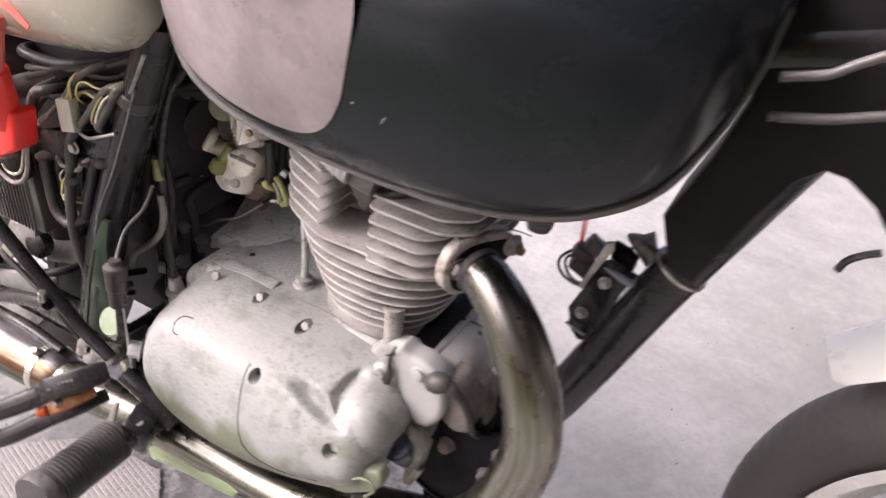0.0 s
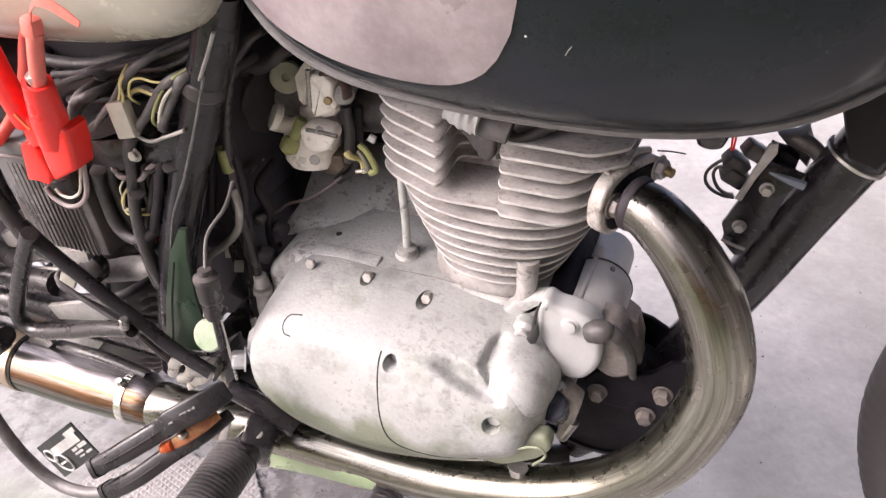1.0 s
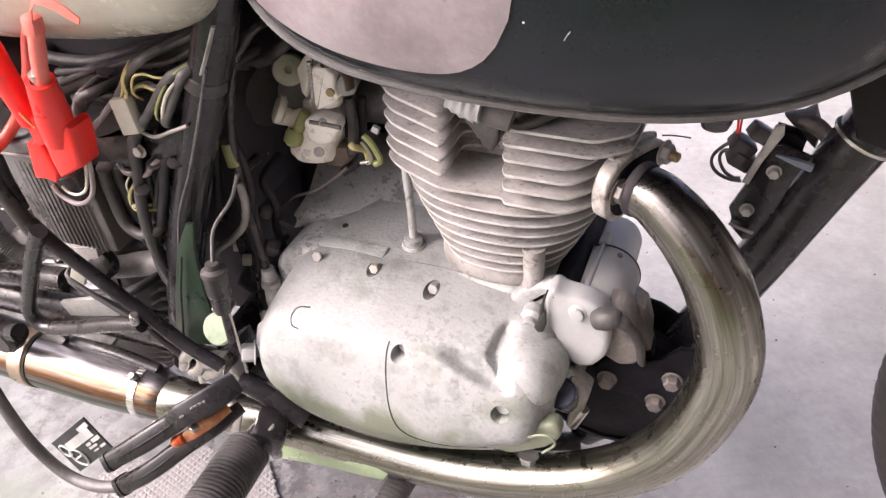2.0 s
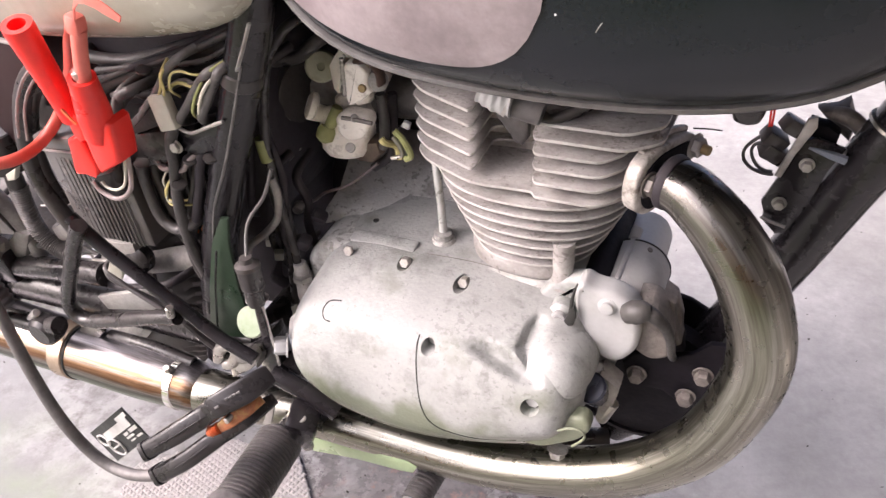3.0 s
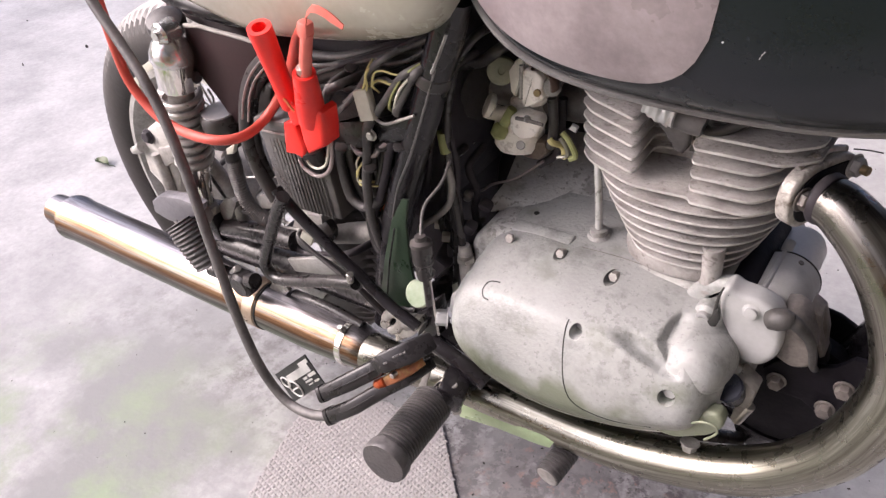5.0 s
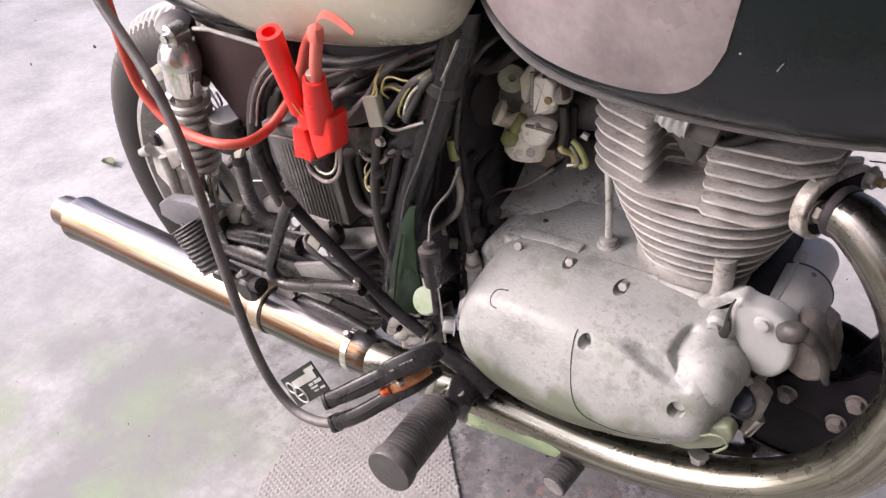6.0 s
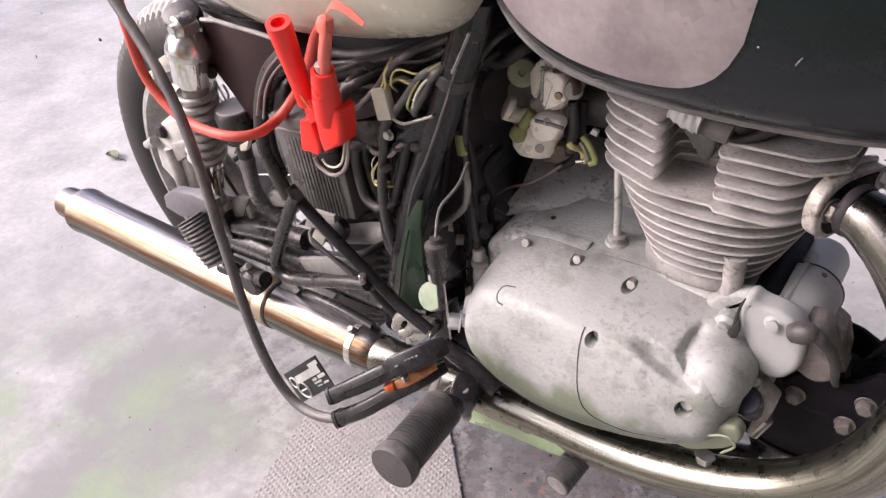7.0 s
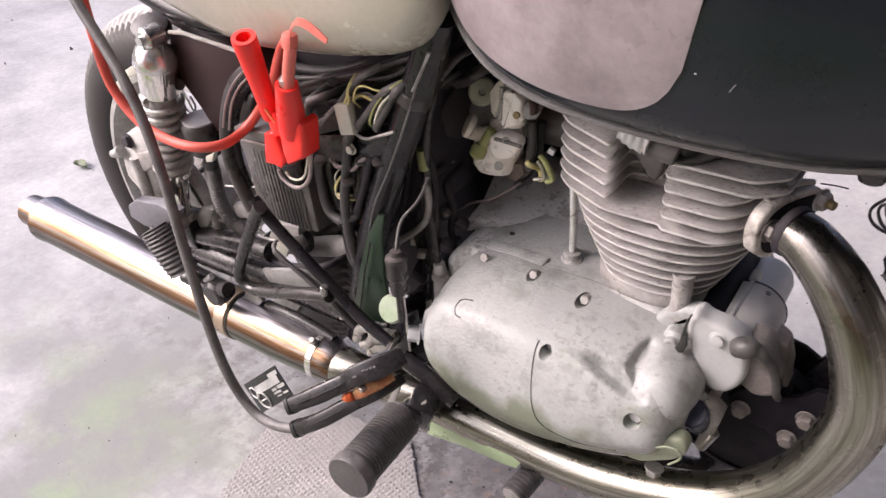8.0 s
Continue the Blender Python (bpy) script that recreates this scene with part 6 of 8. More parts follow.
def build_rear():
    w = build_wheel("rear_wheel", "spoked rear wheel with dusty black tyre", (-0.541, 0.0, 0.308), 0.249, r=0.040)
    # mudguard
    def guard(R, a0, a1, half, thick, name, material, label, at, turn=0.0):
        rings = []
        n = 40
        for i in range(n + 1):
            t = i / n
            a = radians(a0 + (a1 - a0) * t)
            e = min(t, 1 - t) * n / 2.4
            hw = half * min(1.0, math.sqrt(max(0.0, 1 - (1 - min(e, 1)) ** 2)) * 0.9 + 0.1)
            ring = []
            for s_, off in ((1, 0.0), (-1, -thick)):
                for j in range(13):
                    u = -1 + 2 * j / 12
                    u *= s_
                    rad = R + off - 0.028 * (abs(u) ** 2.6) * (hw / half)
                    ring.append((rad * math.cos(a), hw * u, rad * math.sin(a)))
            rings.append(ring)
        g = part(name, loft(rings), material, bike, label, 60)
        g.matrix_basis = pose(*at, 0, 0, turn)
        return g
    guard(0.325, 20, 86, 0.062, 0.003, "rear_mudguard", M_BROWN, "dark brown plastic rear mudguard", (-0.527, 0.0, 0.282))
    guard(0.326, 146, 30, 0.050, 0.003, "front_mudguard", M_WHITEPAINT, "white painted front mudguard", (0.620, 0.0, 0.285), -25)
    build_wheel("front_wheel", "spoked front wheel with black tyre", (0.620, 0.0, 0.285), 0.285, r=0.034, wide=1.1, turn=-25, groove=0.0012, rim_material=M_POLISH, tread=M_TYRE)
    # swinging arm
    arm = part("swing_arm", tube([(-0.19, -0.085, 0.300), (-0.32, -0.085, 0.296), (-0.45, -0.085, 0.29), (-0.555, -0.085, 0.283)], 0.0165, 14, flat=1.15), M_DUSTY, bike, "black steel swinging arm, dusty")
    part("left_arm", tube([(-0.19, 0.085, 0.300), (-0.45, 0.085, 0.29), (-0.555, 0.085, 0.283)], 0.0165, 12), M_FRAME, arm)
    part("axle_plate", slab(rounded([(-0.50, 0.262), (-0.50, 0.305), (-0.575, 0.30), (-0.575, 0.265)], 0.012), -0.108, -0.09, "y", 0.003), M_FRAME, arm)
    hexbolt((-0.532, -0.108, 0.283), (0, -1, 0), 0.011, 0.014, arm, "axle_nut", M_BOLT)
    part("brake_rod", tube([(-0.48, -0.08, 0.4), (-0.462, -0.08, 0.371), (-0.454, -0.08, 0.33), (-0.405, -0.08, 0.335), (-0.348, -0.08, 0.347)], 0.0045, 8), M_BOLT, arm)
    part("torque_arm", tube([(-0.486, -0.08, 0.41), (-0.469, -0.08, 0.392), (-0.453, -0.08, 0.358), (-0.45, -0.08, 0.328)], 0.008, 10), M_ALUDARK, arm)
    part("swing_tube", tube([(-0.518, -0.09, 0.307), (-0.466, -0.09, 0.32), (-0.414, -0.09, 0.33), (-0.353, -0.09, 0.34)], 0.012, 12), M_DUSTY, arm)
    part("dirty_lug", plate3([(-0.496, -0.09, 0.335), (-0.458, -0.09, 0.367), (-0.438, -0.09, 0.367), (-0.461, -0.09, 0.334), (-0.494, -0.09, 0.315)], 0.02, 0.005), M_ALUDARK, arm)
    part("dirty_lug", plate3([(-0.419, -0.08, 0.373), (-0.387, -0.08, 0.39), (-0.371, -0.08, 0.384), (-0.391, -0.08, 0.363), (-0.416, -0.08, 0.356)], 0.02, 0.005), M_ALUDARK, arm)
    part("white_clip", plate3([(-0.494, -0.1, 0.34), (-0.47, -0.1, 0.356), (-0.483, -0.1, 0.333), (-0.495, -0.1, 0.325)], 0.004, 0.001), M_WHITE, arm)
    # alloy brake unit at the rear wheel
    br = part("brake_anchor", plate3([(-0.567, -0.095, 0.432), (-0.536, -0.095, 0.451), (-0.515, -0.095, 0.45), (-0.515, -0.095, 0.424), (-0.53, -0.095, 0.383), (-0.541, -0.095, 0.344), (-0.569, -0.095, 0.331), (-0.577, -0.095, 0.355), (-0.593, -0.095, 0.369), (-0.589, -0.095, 0.4)], 0.03, 0.008, seg=3), mat("dusty_grey_casting", (0.62, 0.60, 0.58), 0.6, 0.15, (0.36, 0.34, 0.32), 60, 260, 0.3, dust=0.3), bike, "dusty grey cast brake anchor")
    hexbolt((-0.557, -0.096, 0.428), (0, -1, 0.1), 0.0068, 0.006, br, "anchor_bolt", M_DARK)
    part("anchor_ear", tube([(-0.572, -0.1, 0.413), (-0.592, -0.1, 0.403), (-0.594, -0.1, 0.407)], [0.007, 0.005, 0.003], 10), M_ALU, br)
    part("anchor_rib", tube([(-0.549, -0.099, 0.409), (-0.547, -0.099, 0.388), (-0.549, -0.099, 0.356)], 0.007, 10), M_ALUDARK, br)
    part("anchor_step", plate3([(-0.544, -0.1, 0.416), (-0.512, -0.1, 0.428), (-0.519, -0.1, 0.404), (-0.548, -0.1, 0.387)], 0.01, 0.004), M_ALUDARK, br)
    part("light_flag", plate3([(-0.567, -0.07, 0.5), (-0.541, -0.07, 0.513), (-0.538, -0.07, 0.504), (-0.565, -0.07, 0.492)], 0.004, 0.001), M_WHITE, br)
    part("flag_stem", plate3([(-0.598, -0.065, 0.479), (-0.586, -0.065, 0.486), (-0.592, -0.065, 0.467), (-0.599, -0.065, 0.469)], 0.004, 0.001), M_WHITE, br)


build_rear()


def build_shock():
    top, bot = Vector((-0.4425, -0.10, 0.569)), Vector((-0.489, -0.10, 0.347))
    d = (bot - top).normalized()
    L = (bot - top).length
    sh = part("shock_absorber", lathe([(0.006, 0.0), (0.0062, 0.215)], top, d, 14), M_STEEL, bike, "chrome coil-spring shock absorber")
    part("top_eye", lathe([(0.009, -0.011), (0.0115, -0.009), (0.0115, 0.009), (0.009, 0.011), (0.005, 0.011), (0.005, 0.015), (0.0, 0.015)], top - d * 0.002, (0, -1, 0), 20), M_POLISH, sh)
    part("top_cap", lathe([(0.008, 0.002), (0.013, 0.005), (0.0180, 0.010), (0.0212, 0.018), (0.0222, 0.026), (0.021, 0.0285)], top, d, 28), M_POLISH, sh, "polished alloy top cap")
    part("sleeve", lathe([(0.019, 0.027), (0.0202, 0.028), (0.0202, 0.0575), (0.0195, 0.0585)], top, d, 32), M_CHROME, sh)
    turns = 8.5
    pts = []
    m = frame_of(top, d)
    for i in range(int(turns * 16) + 1):
        a = 2 * math.pi * i / 16
        pts.append(m @ Vector((0.0192 * math.cos(a), 0.0192 * math.sin(a), 0.062 + 0.094 * i / (turns * 16))))
    part("spring", tube(pts, 0.0033, 8, 1), M_SPRING, sh)
    part("damper", lathe([(0.0135, 0.058), (0.0135, 0.158)], top, d, 20), M_ALUDARK, sh)
    part("body", lathe([(0.0188, 0.155), (0.0188, 0.161), (0.0122, 0.164), (0.0122, 0.212), (0.010, 0.216)], top, d, 24), M_CHROME, sh)
    part("bottom_eye", lathe([(0.010, -0.014), (0.0125, -0.012), (0.0125, 0.012), (0.010, 0.014)], bot + d * 0.004, (0, 1, 0), 18), M_BOLT, sh)
    part("lower_bracket", box(tuple(bot + Vector((-0.004, 0.01, -0.022))), (0.035, 0.028, 0.045), (0, -8, 0), 0.004), M_FRAME, sh)
    part("mount_dome", lathe([(0.019, 0), (0.020, 0.005), (0.018, 0.012), (0.011, 0.016), (0, 0.017)], (-0.461, -0.085, 0.566), (0.25, -0.3, 0.9), 22), M_RUBBER, sh)


build_shock()


def build_rear_bits():
    # passenger footrest, folded
    fr = part("passenger_footrest", tube([(-0.464, -0.15, 0.371), (-0.456, -0.15, 0.358), (-0.447, -0.15, 0.341), (-0.436, -0.15, 0.321)], [0.0165, 0.0175, 0.017, 0.0155], 20, 8, ribs=11, rib_h=0.0016), M_RUBBER, bike, "folded ribbed rubber passenger footrest")
    part("rest_end", plate3([(-0.517, -0.145, 0.379), (-0.497, -0.145, 0.392), (-0.457, -0.145, 0.4), (-0.425, -0.145, 0.399), (-0.435, -0.145, 0.385), (-0.468, -0.145, 0.361), (-0.497, -0.145, 0.357), (-0.521, -0.145, 0.362)], 0.016, 0.004), mat("grey_lilac_cap", (0.17, 0.165, 0.185), 0.4, 0.0, (0.09, 0.085, 0.10), 40, 260, 0.1, dust=0.2), fr)
    part("rest_joint", tube([(-0.452, -0.14, 0.301), (-0.427, -0.14, 0.303), (-0.403, -0.14, 0.303), (-0.377, -0.14, 0.311)], 0.009, 12), M_DUSTY, fr)
    part("rest_knuckle", lathe([(0.012, 0), (0.016, 0.004), (0.016, 0.016), (0.012, 0.02)], (-0.399, -0.13, 0.3), (0, -1, 0), 18), M_DUSTY, fr)
    part("rest_bolt", rod((-0.433, -0.14, 0.292), (-0.401, -0.14, 0.321), 0.004), M_BOLT, fr)
    # fluid bottle with its corrugated hose
    cup = part("fluid_cup", lathe([(0.014, -0.03), (0.019, -0.026), (0.0215, -0.004), (0.0215, 0.006), (0.019, 0.010), (0, 0.0105)], (-0.423, -0.085, 0.472), (0.05, -0.05, 1), 28), M_PLASTIC, bike, "black round fluid cup with grey lid")
    part("cup_lid", lathe([(0.0185, 0), (0.018, 0.0015), (0, 0.002)], (-0.4225, -0.0855, 0.4822), (0.05, -0.05, 1), 28), mat("grey_plastic_lid", (0.40, 0.38, 0.39), 0.5, 0.0, (0.28, 0.265, 0.27), 60, 260, 0.1), cup)
    part("cup_clip", plate3([(-0.411, -0.1, 0.448), (-0.393, -0.1, 0.458), (-0.402, -0.1, 0.444), (-0.412, -0.1, 0.441)], 0.006, 0.001), M_WHITE, cup)
    part("cup_neck", tube([(-0.424, -0.085, 0.442), (-0.427, -0.085, 0.421)], 0.008, 12), M_PLASTIC, cup)
    part("corrugated_hose", tube([(-0.426, -0.085, 0.424), (-0.429, -0.085, 0.402), (-0.428, -0.085, 0.373), (-0.415, -0.085, 0.356), (-0.395, -0.085, 0.349)], 0.0072, 14, 10, ribs=34, rib_h=0.0016), mat("grey_hose_plastic", (0.22, 0.205, 0.20), 0.5, 0.0, (0.12, 0.11, 0.11), 60, 260, 0.1), cup, "grey corrugated hose")
    # brown inner guard between shock absorber and battery
    g = part("inner_mudguard", plate3([(-0.434, -0.085, 0.572), (-0.4, -0.085, 0.572), (-0.339, -0.085, 0.569), (-0.326, -0.085, 0.56), (-0.346, -0.085, 0.536), (-0.373, -0.085, 0.5), (-0.39, -0.085, 0.474), (-0.402, -0.085, 0.473), (-0.419, -0.085, 0.499), (-0.439, -0.085, 0.523), (-0.445, -0.085, 0.543)], 0.004, 0.0015), M_BROWN, bike, "dark brown plastic inner mudguard")
    part("guard_lip", tube([(-0.429, -0.088, 0.574), (-0.407, -0.088, 0.576), (-0.391, -0.088, 0.575), (-0.357, -0.088, 0.573), (-0.331, -0.088, 0.571)], 0.0022, 8), M_ALUDARK, g)
    part("hoop", tube([(-0.305, -0.098, 0.567), (-0.331, -0.098, 0.547), (-0.351, -0.098, 0.521), (-0.367, -0.098, 0.485), (-0.372, -0.098, 0.452), (-0.365, -0.098, 0.424), (-0.355, -0.098, 0.4)], 0.0075, 12), M_PLASTIC, g)
    part("hoop_inner", tube([(-0.309, -0.092, 0.557), (-0.333, -0.092, 0.539), (-0.351, -0.092, 0.516), (-0.365, -0.092, 0.483), (-0.369, -0.092, 0.45), (-0.364, -0.092, 0.421)], 0.006, 12), M_PLASTIC, g)
    part("hoop_edge", tube([(-0.293, -0.112, 0.574), (-0.318, -0.112, 0.554), (-0.337, -0.112, 0.53), (-0.351, -0.112, 0.502)], 0.0012, 6), M_SLEEVE, g)
    part("hoop_edge", tube([(-0.293, -0.106, 0.568), (-0.32, -0.106, 0.547), (-0.338, -0.106, 0.525), (-0.351, -0.106, 0.496)], 0.0012, 6), M_SLEEVE, g)
    part("guard_screw", rod((-0.442, -0.086, 0.516), (-0.433, -0.092, 0.521), 0.006), M_DARK, g)
    part("spring_wire", tube([(-0.452, -0.07, 0.495), (-0.448, -0.07, 0.483), (-0.459, -0.07, 0.467), (-0.451, -0.07, 0.459)], 0.0012, 6), M_STEEL, g)
    part("seat_rail", tube([(-0.19, -0.03, 0.600), (-0.25, -0.055, 0.592), (-0.40, -0.075, 0.588), (-0.55, -0.075, 0.63)], 0.011, 12), M_FRAME, g)


build_rear_bits()


# ---- pale side cover below the seat ----
def build_side_cover():
    ZBOT = [(-0.45, 0.64), (-0.40, 0.621), (-0.357, 0.607), (-0.292, 0.5925), (-0.216, 0.5965), (-0.159, 0.6045), (-0.113, 0.6185), (-0.092, 0.645), (-0.084, 0.68)]
    rings = []
    for i in range(41):
        x = -0.45 + 0.366 * (0.5 - 0.5 * math.cos(math.pi * i / 40))
        zb = smooth_interp(ZBOT, x)
        e = min(1.0, (x + 0.462) / 0.09) * min(1.0, (-0.076 - x) / 0.07)
        e = max(0.02, e) ** 0.5
        w = 0.02 + 0.038 * e
        outer, inner = [], []
        for j in range(15):
            t = j / 14
            a = min(1.0, t / 0.45) * math.pi / 2
            y = -0.100 - w * math.sin(a) * 0.62 + 0.020 * max(0, t - 0.45) / 0.55
            z = zb + 0.045 * e * (1 - math.cos(a)) + 0.14 * max(0, t - 0.30) / 0.70
            outer.append((x, y, z))
            inner.append((x, y + 0.006, z + 0.003))
        rings.append(outer + inner[::-1])
    sc = part("side_cover", loft(rings), M_BEIGE, bike, "pale beige glossy side cover", 60)
    part("seat_base", slab(rounded([(-0.47, 0.62), (-0.40, 0.612), (-0.12, 0.63), (-0.10, 0.70), (-0.47, 0.74)], 0.02), -0.09, 0.10, "y", 0.01), M_PLASTIC, sc)


build_side_cover()


# ---- front end, seen at the start ----
def build_front():
    for y in (-0.075, 0.075):
        low, mid = (0.620 + 0.423 * y, 0.906 * y, 0.285), (0.545 + 0.423 * y, 0.906 * y, 0.53)
        leg = part("fork_leg", tube([low, mid, (0.44 + 0.423 * y, 0.906 * y, 0.80)], [0.024, 0.021, 0.016], 16), M_FRAME, bike, "black fork leg")
        part("fork_gaiter", lathe([(0.022, 0), (0.026, 0.006), (0.026, 0.016), (0.02, 0.02)], (0.52 + 0.423 * y, 0.906 * y, 0.595), (-0.41, 0, 0.91), 20), M_RUBBER, leg)
    part("triple_clamp", box((0.405, 0, 0.715), (0.06, 0.22, 0.035), (0, -24, 0), 0.008), M_FRAME, bike)
    part("steering_cowl", plate3([(0.244, -0.02, 0.587), (0.259, -0.02, 0.63), (0.27, -0.02, 0.672), (0.263, -0.02, 0.714), (0.256, -0.02, 0.741), (0.323, -0.02, 0.755), (0.366, -0.02, 0.654), (0.361, -0.02, 0.621), (0.35, -0.02, 0.633), (0.331, -0.02, 0.644), (0.319, -0.02, 0.645), (0.307, -0.02, 0.634), (0.294, -0.02, 0.604), (0.274, -0.02, 0.548), (0.257, -0.02, 0.553)], 0.07, 0.004), mat("matt_black_plastic", (0.010, 0.008, 0.009), 0.6, 0.0, (0.005, 0.004, 0.005), 12, 200, 0.1, spec=0.25), bike, "black cowl round the steering head")
    part("throttle_cable", tube([(0.282, -0.07, 0.703), (0.291, -0.07, 0.706), (0.302, -0.07, 0.71), (0.311, -0.07, 0.717), (0.321, -0.07, 0.724)], 0.0026, 10), M_CABLE, bike)
    part("brake_hose", tube([(0.283, -0.06, 0.68), (0.295, -0.06, 0.683), (0.31, -0.06, 0.687), (0.323, -0.06, 0.692), (0.333, -0.06, 0.696)], 0.0026, 10), M_CABLE, bike)
    part("front_cable", tube([(0.354, 0.05, 0.557), (0.357, 0.05, 0.566), (0.365, 0.05, 0.574), (0.373, 0.05, 0.579)], 0.0028, 8), M_PLASTIC, bike)


build_front()


# ---- wiring behind the battery ----
def build_wiring():
    loom = part("wiring_loom", tube([(-0.31, -0.07, 0.526), (-0.262, -0.07, 0.547), (-0.22, -0.07, 0.562), (-0.181, -0.07, 0.577), (-0.151, -0.07, 0.584)], 0.0075, 12), M_RUBBER, bike, "dusty grey taped wiring loom")

    def wire(name, pts, r, m, label=""):
        pts = [Vector(p) for p in pts]
        r = r * 0.78 if name == "cable" and r > 0.0034 else r
        back = 0.0 if "sleeve" in name or "lead" in name else 0.03 if r > 0.003 else 0.010
        a, b = (pts[0] - pts[1]).normalized(), (pts[-1] - pts[-2]).normalized()
        pts = [pts[0] + a * 0.010 * (back > 0) + Vector((0, back, -0.15 * back))] + pts + [pts[-1] + b * 0.010 * (back > 0) + Vector((0, back, -0.2 * back))] if back else pts
        part(name, tube(pts, r, 10, 6), m, loom, label)
    wire("cable", [(-0.283, -0.07, 0.54), (-0.239, -0.07, 0.555), (-0.194, -0.07, 0.568), (-0.159, -0.07, 0.579)], 0.0055, M_RUBBER)
    wire("cable", [(-0.273, -0.075, 0.532), (-0.245, -0.075, 0.54), (-0.204, -0.075, 0.558)], 0.004, M_CABLE)
    wire("cable", [(-0.256, -0.1, 0.492), (-0.25, -0.1, 0.521), (-0.24, -0.1, 0.545), (-0.225, -0.1, 0.554)], 0.0055, M_RUBBER)
    wire("cable", [(-0.238, -0.1, 0.55), (-0.248, -0.1, 0.527), (-0.245, -0.1, 0.506)], 0.0042, M_CABLE)
    wire("cable", [(-0.242, -0.098, 0.492), (-0.246, -0.098, 0.458), (-0.242, -0.098, 0.435), (-0.227, -0.098, 0.428), (-0.212, -0.098, 0.438)], 0.006, M_RUBBER)
    wire("cable", [(-0.197, -0.102, 0.526), (-0.206, -0.102, 0.495), (-0.215, -0.102, 0.458), (-0.217, -0.102, 0.42), (-0.219, -0.095, 0.382), (-0.226, -0.08, 0.333), (-0.238, -0.06, 0.273)], 0.0058, M_RUBBER)
    wire("cable", [(-0.181, -0.095, 0.508), (-0.194, -0.095, 0.477), (-0.208, -0.095, 0.444), (-0.218, -0.095, 0.423)], 0.005, M_DARK)
    wire("cable", [(-0.225, -0.1, 0.532), (-0.205, -0.1, 0.552), (-0.186, -0.1, 0.574), (-0.172, -0.1, 0.585)], 0.003, M_CABLE)
    wire("cable", [(-0.188, -0.1, 0.535), (-0.176, -0.1, 0.55), (-0.159, -0.1, 0.57), (-0.147, -0.1, 0.579)], 0.0042, M_CABLE)
    wire("yellow_wire", [(-0.198, -0.104, 0.551), (-0.192, -0.104, 0.563), (-0.187, -0.104, 0.574)], 0.0010, M_YELLOW)
    wire("yellow_wire", [(-0.193, -0.104, 0.552), (-0.19, -0.104, 0.561), (-0.189, -0.104, 0.572)], 0.0010, M_YELLOW)
    wire("yellow_wire", [(-0.186, -0.102, 0.561), (-0.182, -0.102, 0.572), (-0.173, -0.102, 0.576), (-0.161, -0.102, 0.575)], 0.0009, M_YELLOW)
    wire("olive_wire", [(-0.172, -0.102, 0.545), (-0.166, -0.102, 0.558), (-0.155, -0.102, 0.572), (-0.146, -0.102, 0.58)], 0.0012, M_GREENWIRE)
    wire("olive_wire", [(-0.165, -0.104, 0.546), (-0.159, -0.104, 0.56), (-0.15, -0.104, 0.571)], 0.0012, M_WHITE)
    wire("olive_wire", [(-0.167, -0.1, 0.54), (-0.157, -0.1, 0.557), (-0.146, -0.1, 0.573), (-0.138, -0.1, 0.581)], 0.0035, M_CABLE)
    wire("yellow_wire", [(-0.218, -0.1, 0.479), (-0.225, -0.1, 0.468), (-0.226, -0.1, 0.461), (-0.22, -0.1, 0.46)], 0.0012, M_YELLOW)
    wire("rust_wire", [(-0.219, -0.09, 0.424), (-0.211, -0.09, 0.427), (-0.203, -0.09, 0.436)], 0.0022, M_COPPER)
    # long cables that hang past the frame post
    wire("long_cable", [(-0.113, -0.055, 0.595), (-0.125, -0.055, 0.583), (-0.137, -0.055, 0.567), (-0.147, -0.055, 0.538), (-0.154, -0.055, 0.505), (-0.156, -0.055, 0.472), (-0.155, -0.055, 0.437), (-0.152, -0.055, 0.4), (-0.15, -0.055, 0.377)], 0.0038, M_PLASTIC)
    wire("long_cable", [(-0.162, -0.05, 0.461), (-0.161, -0.05, 0.4), (-0.165, -0.05, 0.35), (-0.171, -0.05, 0.296)], 0.0042, M_PLASTIC)
    wire("olive_sleeve", [(-0.158, -0.056, 0.502), (-0.158, -0.056, 0.494), (-0.157, -0.056, 0.482)], 0.0050, M_GREENWIRE)
    wire("grey_lead", [(-0.154, -0.06, 0.469), (-0.152, -0.06, 0.452), (-0.158, -0.06, 0.429), (-0.175, -0.06, 0.409), (-0.195, -0.06, 0.391), (-0.201, -0.06, 0.375)], 0.0032, M_ALUDARK)
    wire("thin_lead", [(-0.176, -0.004, 0.404), (-0.160, -0.004, 0.409), (-0.146, -0.004, 0.4205), (-0.125, -0.004, 0.431), (-0.110, -0.004, 0.442), (-0.089, -0.004, 0.461)], 0.0013, M_SLEEVE)
    wire("carb_cable", [(-0.158, -0.02, 0.549), (-0.135, -0.02, 0.555), (-0.116, -0.02, 0.569)], 0.005, M_RUBBER)
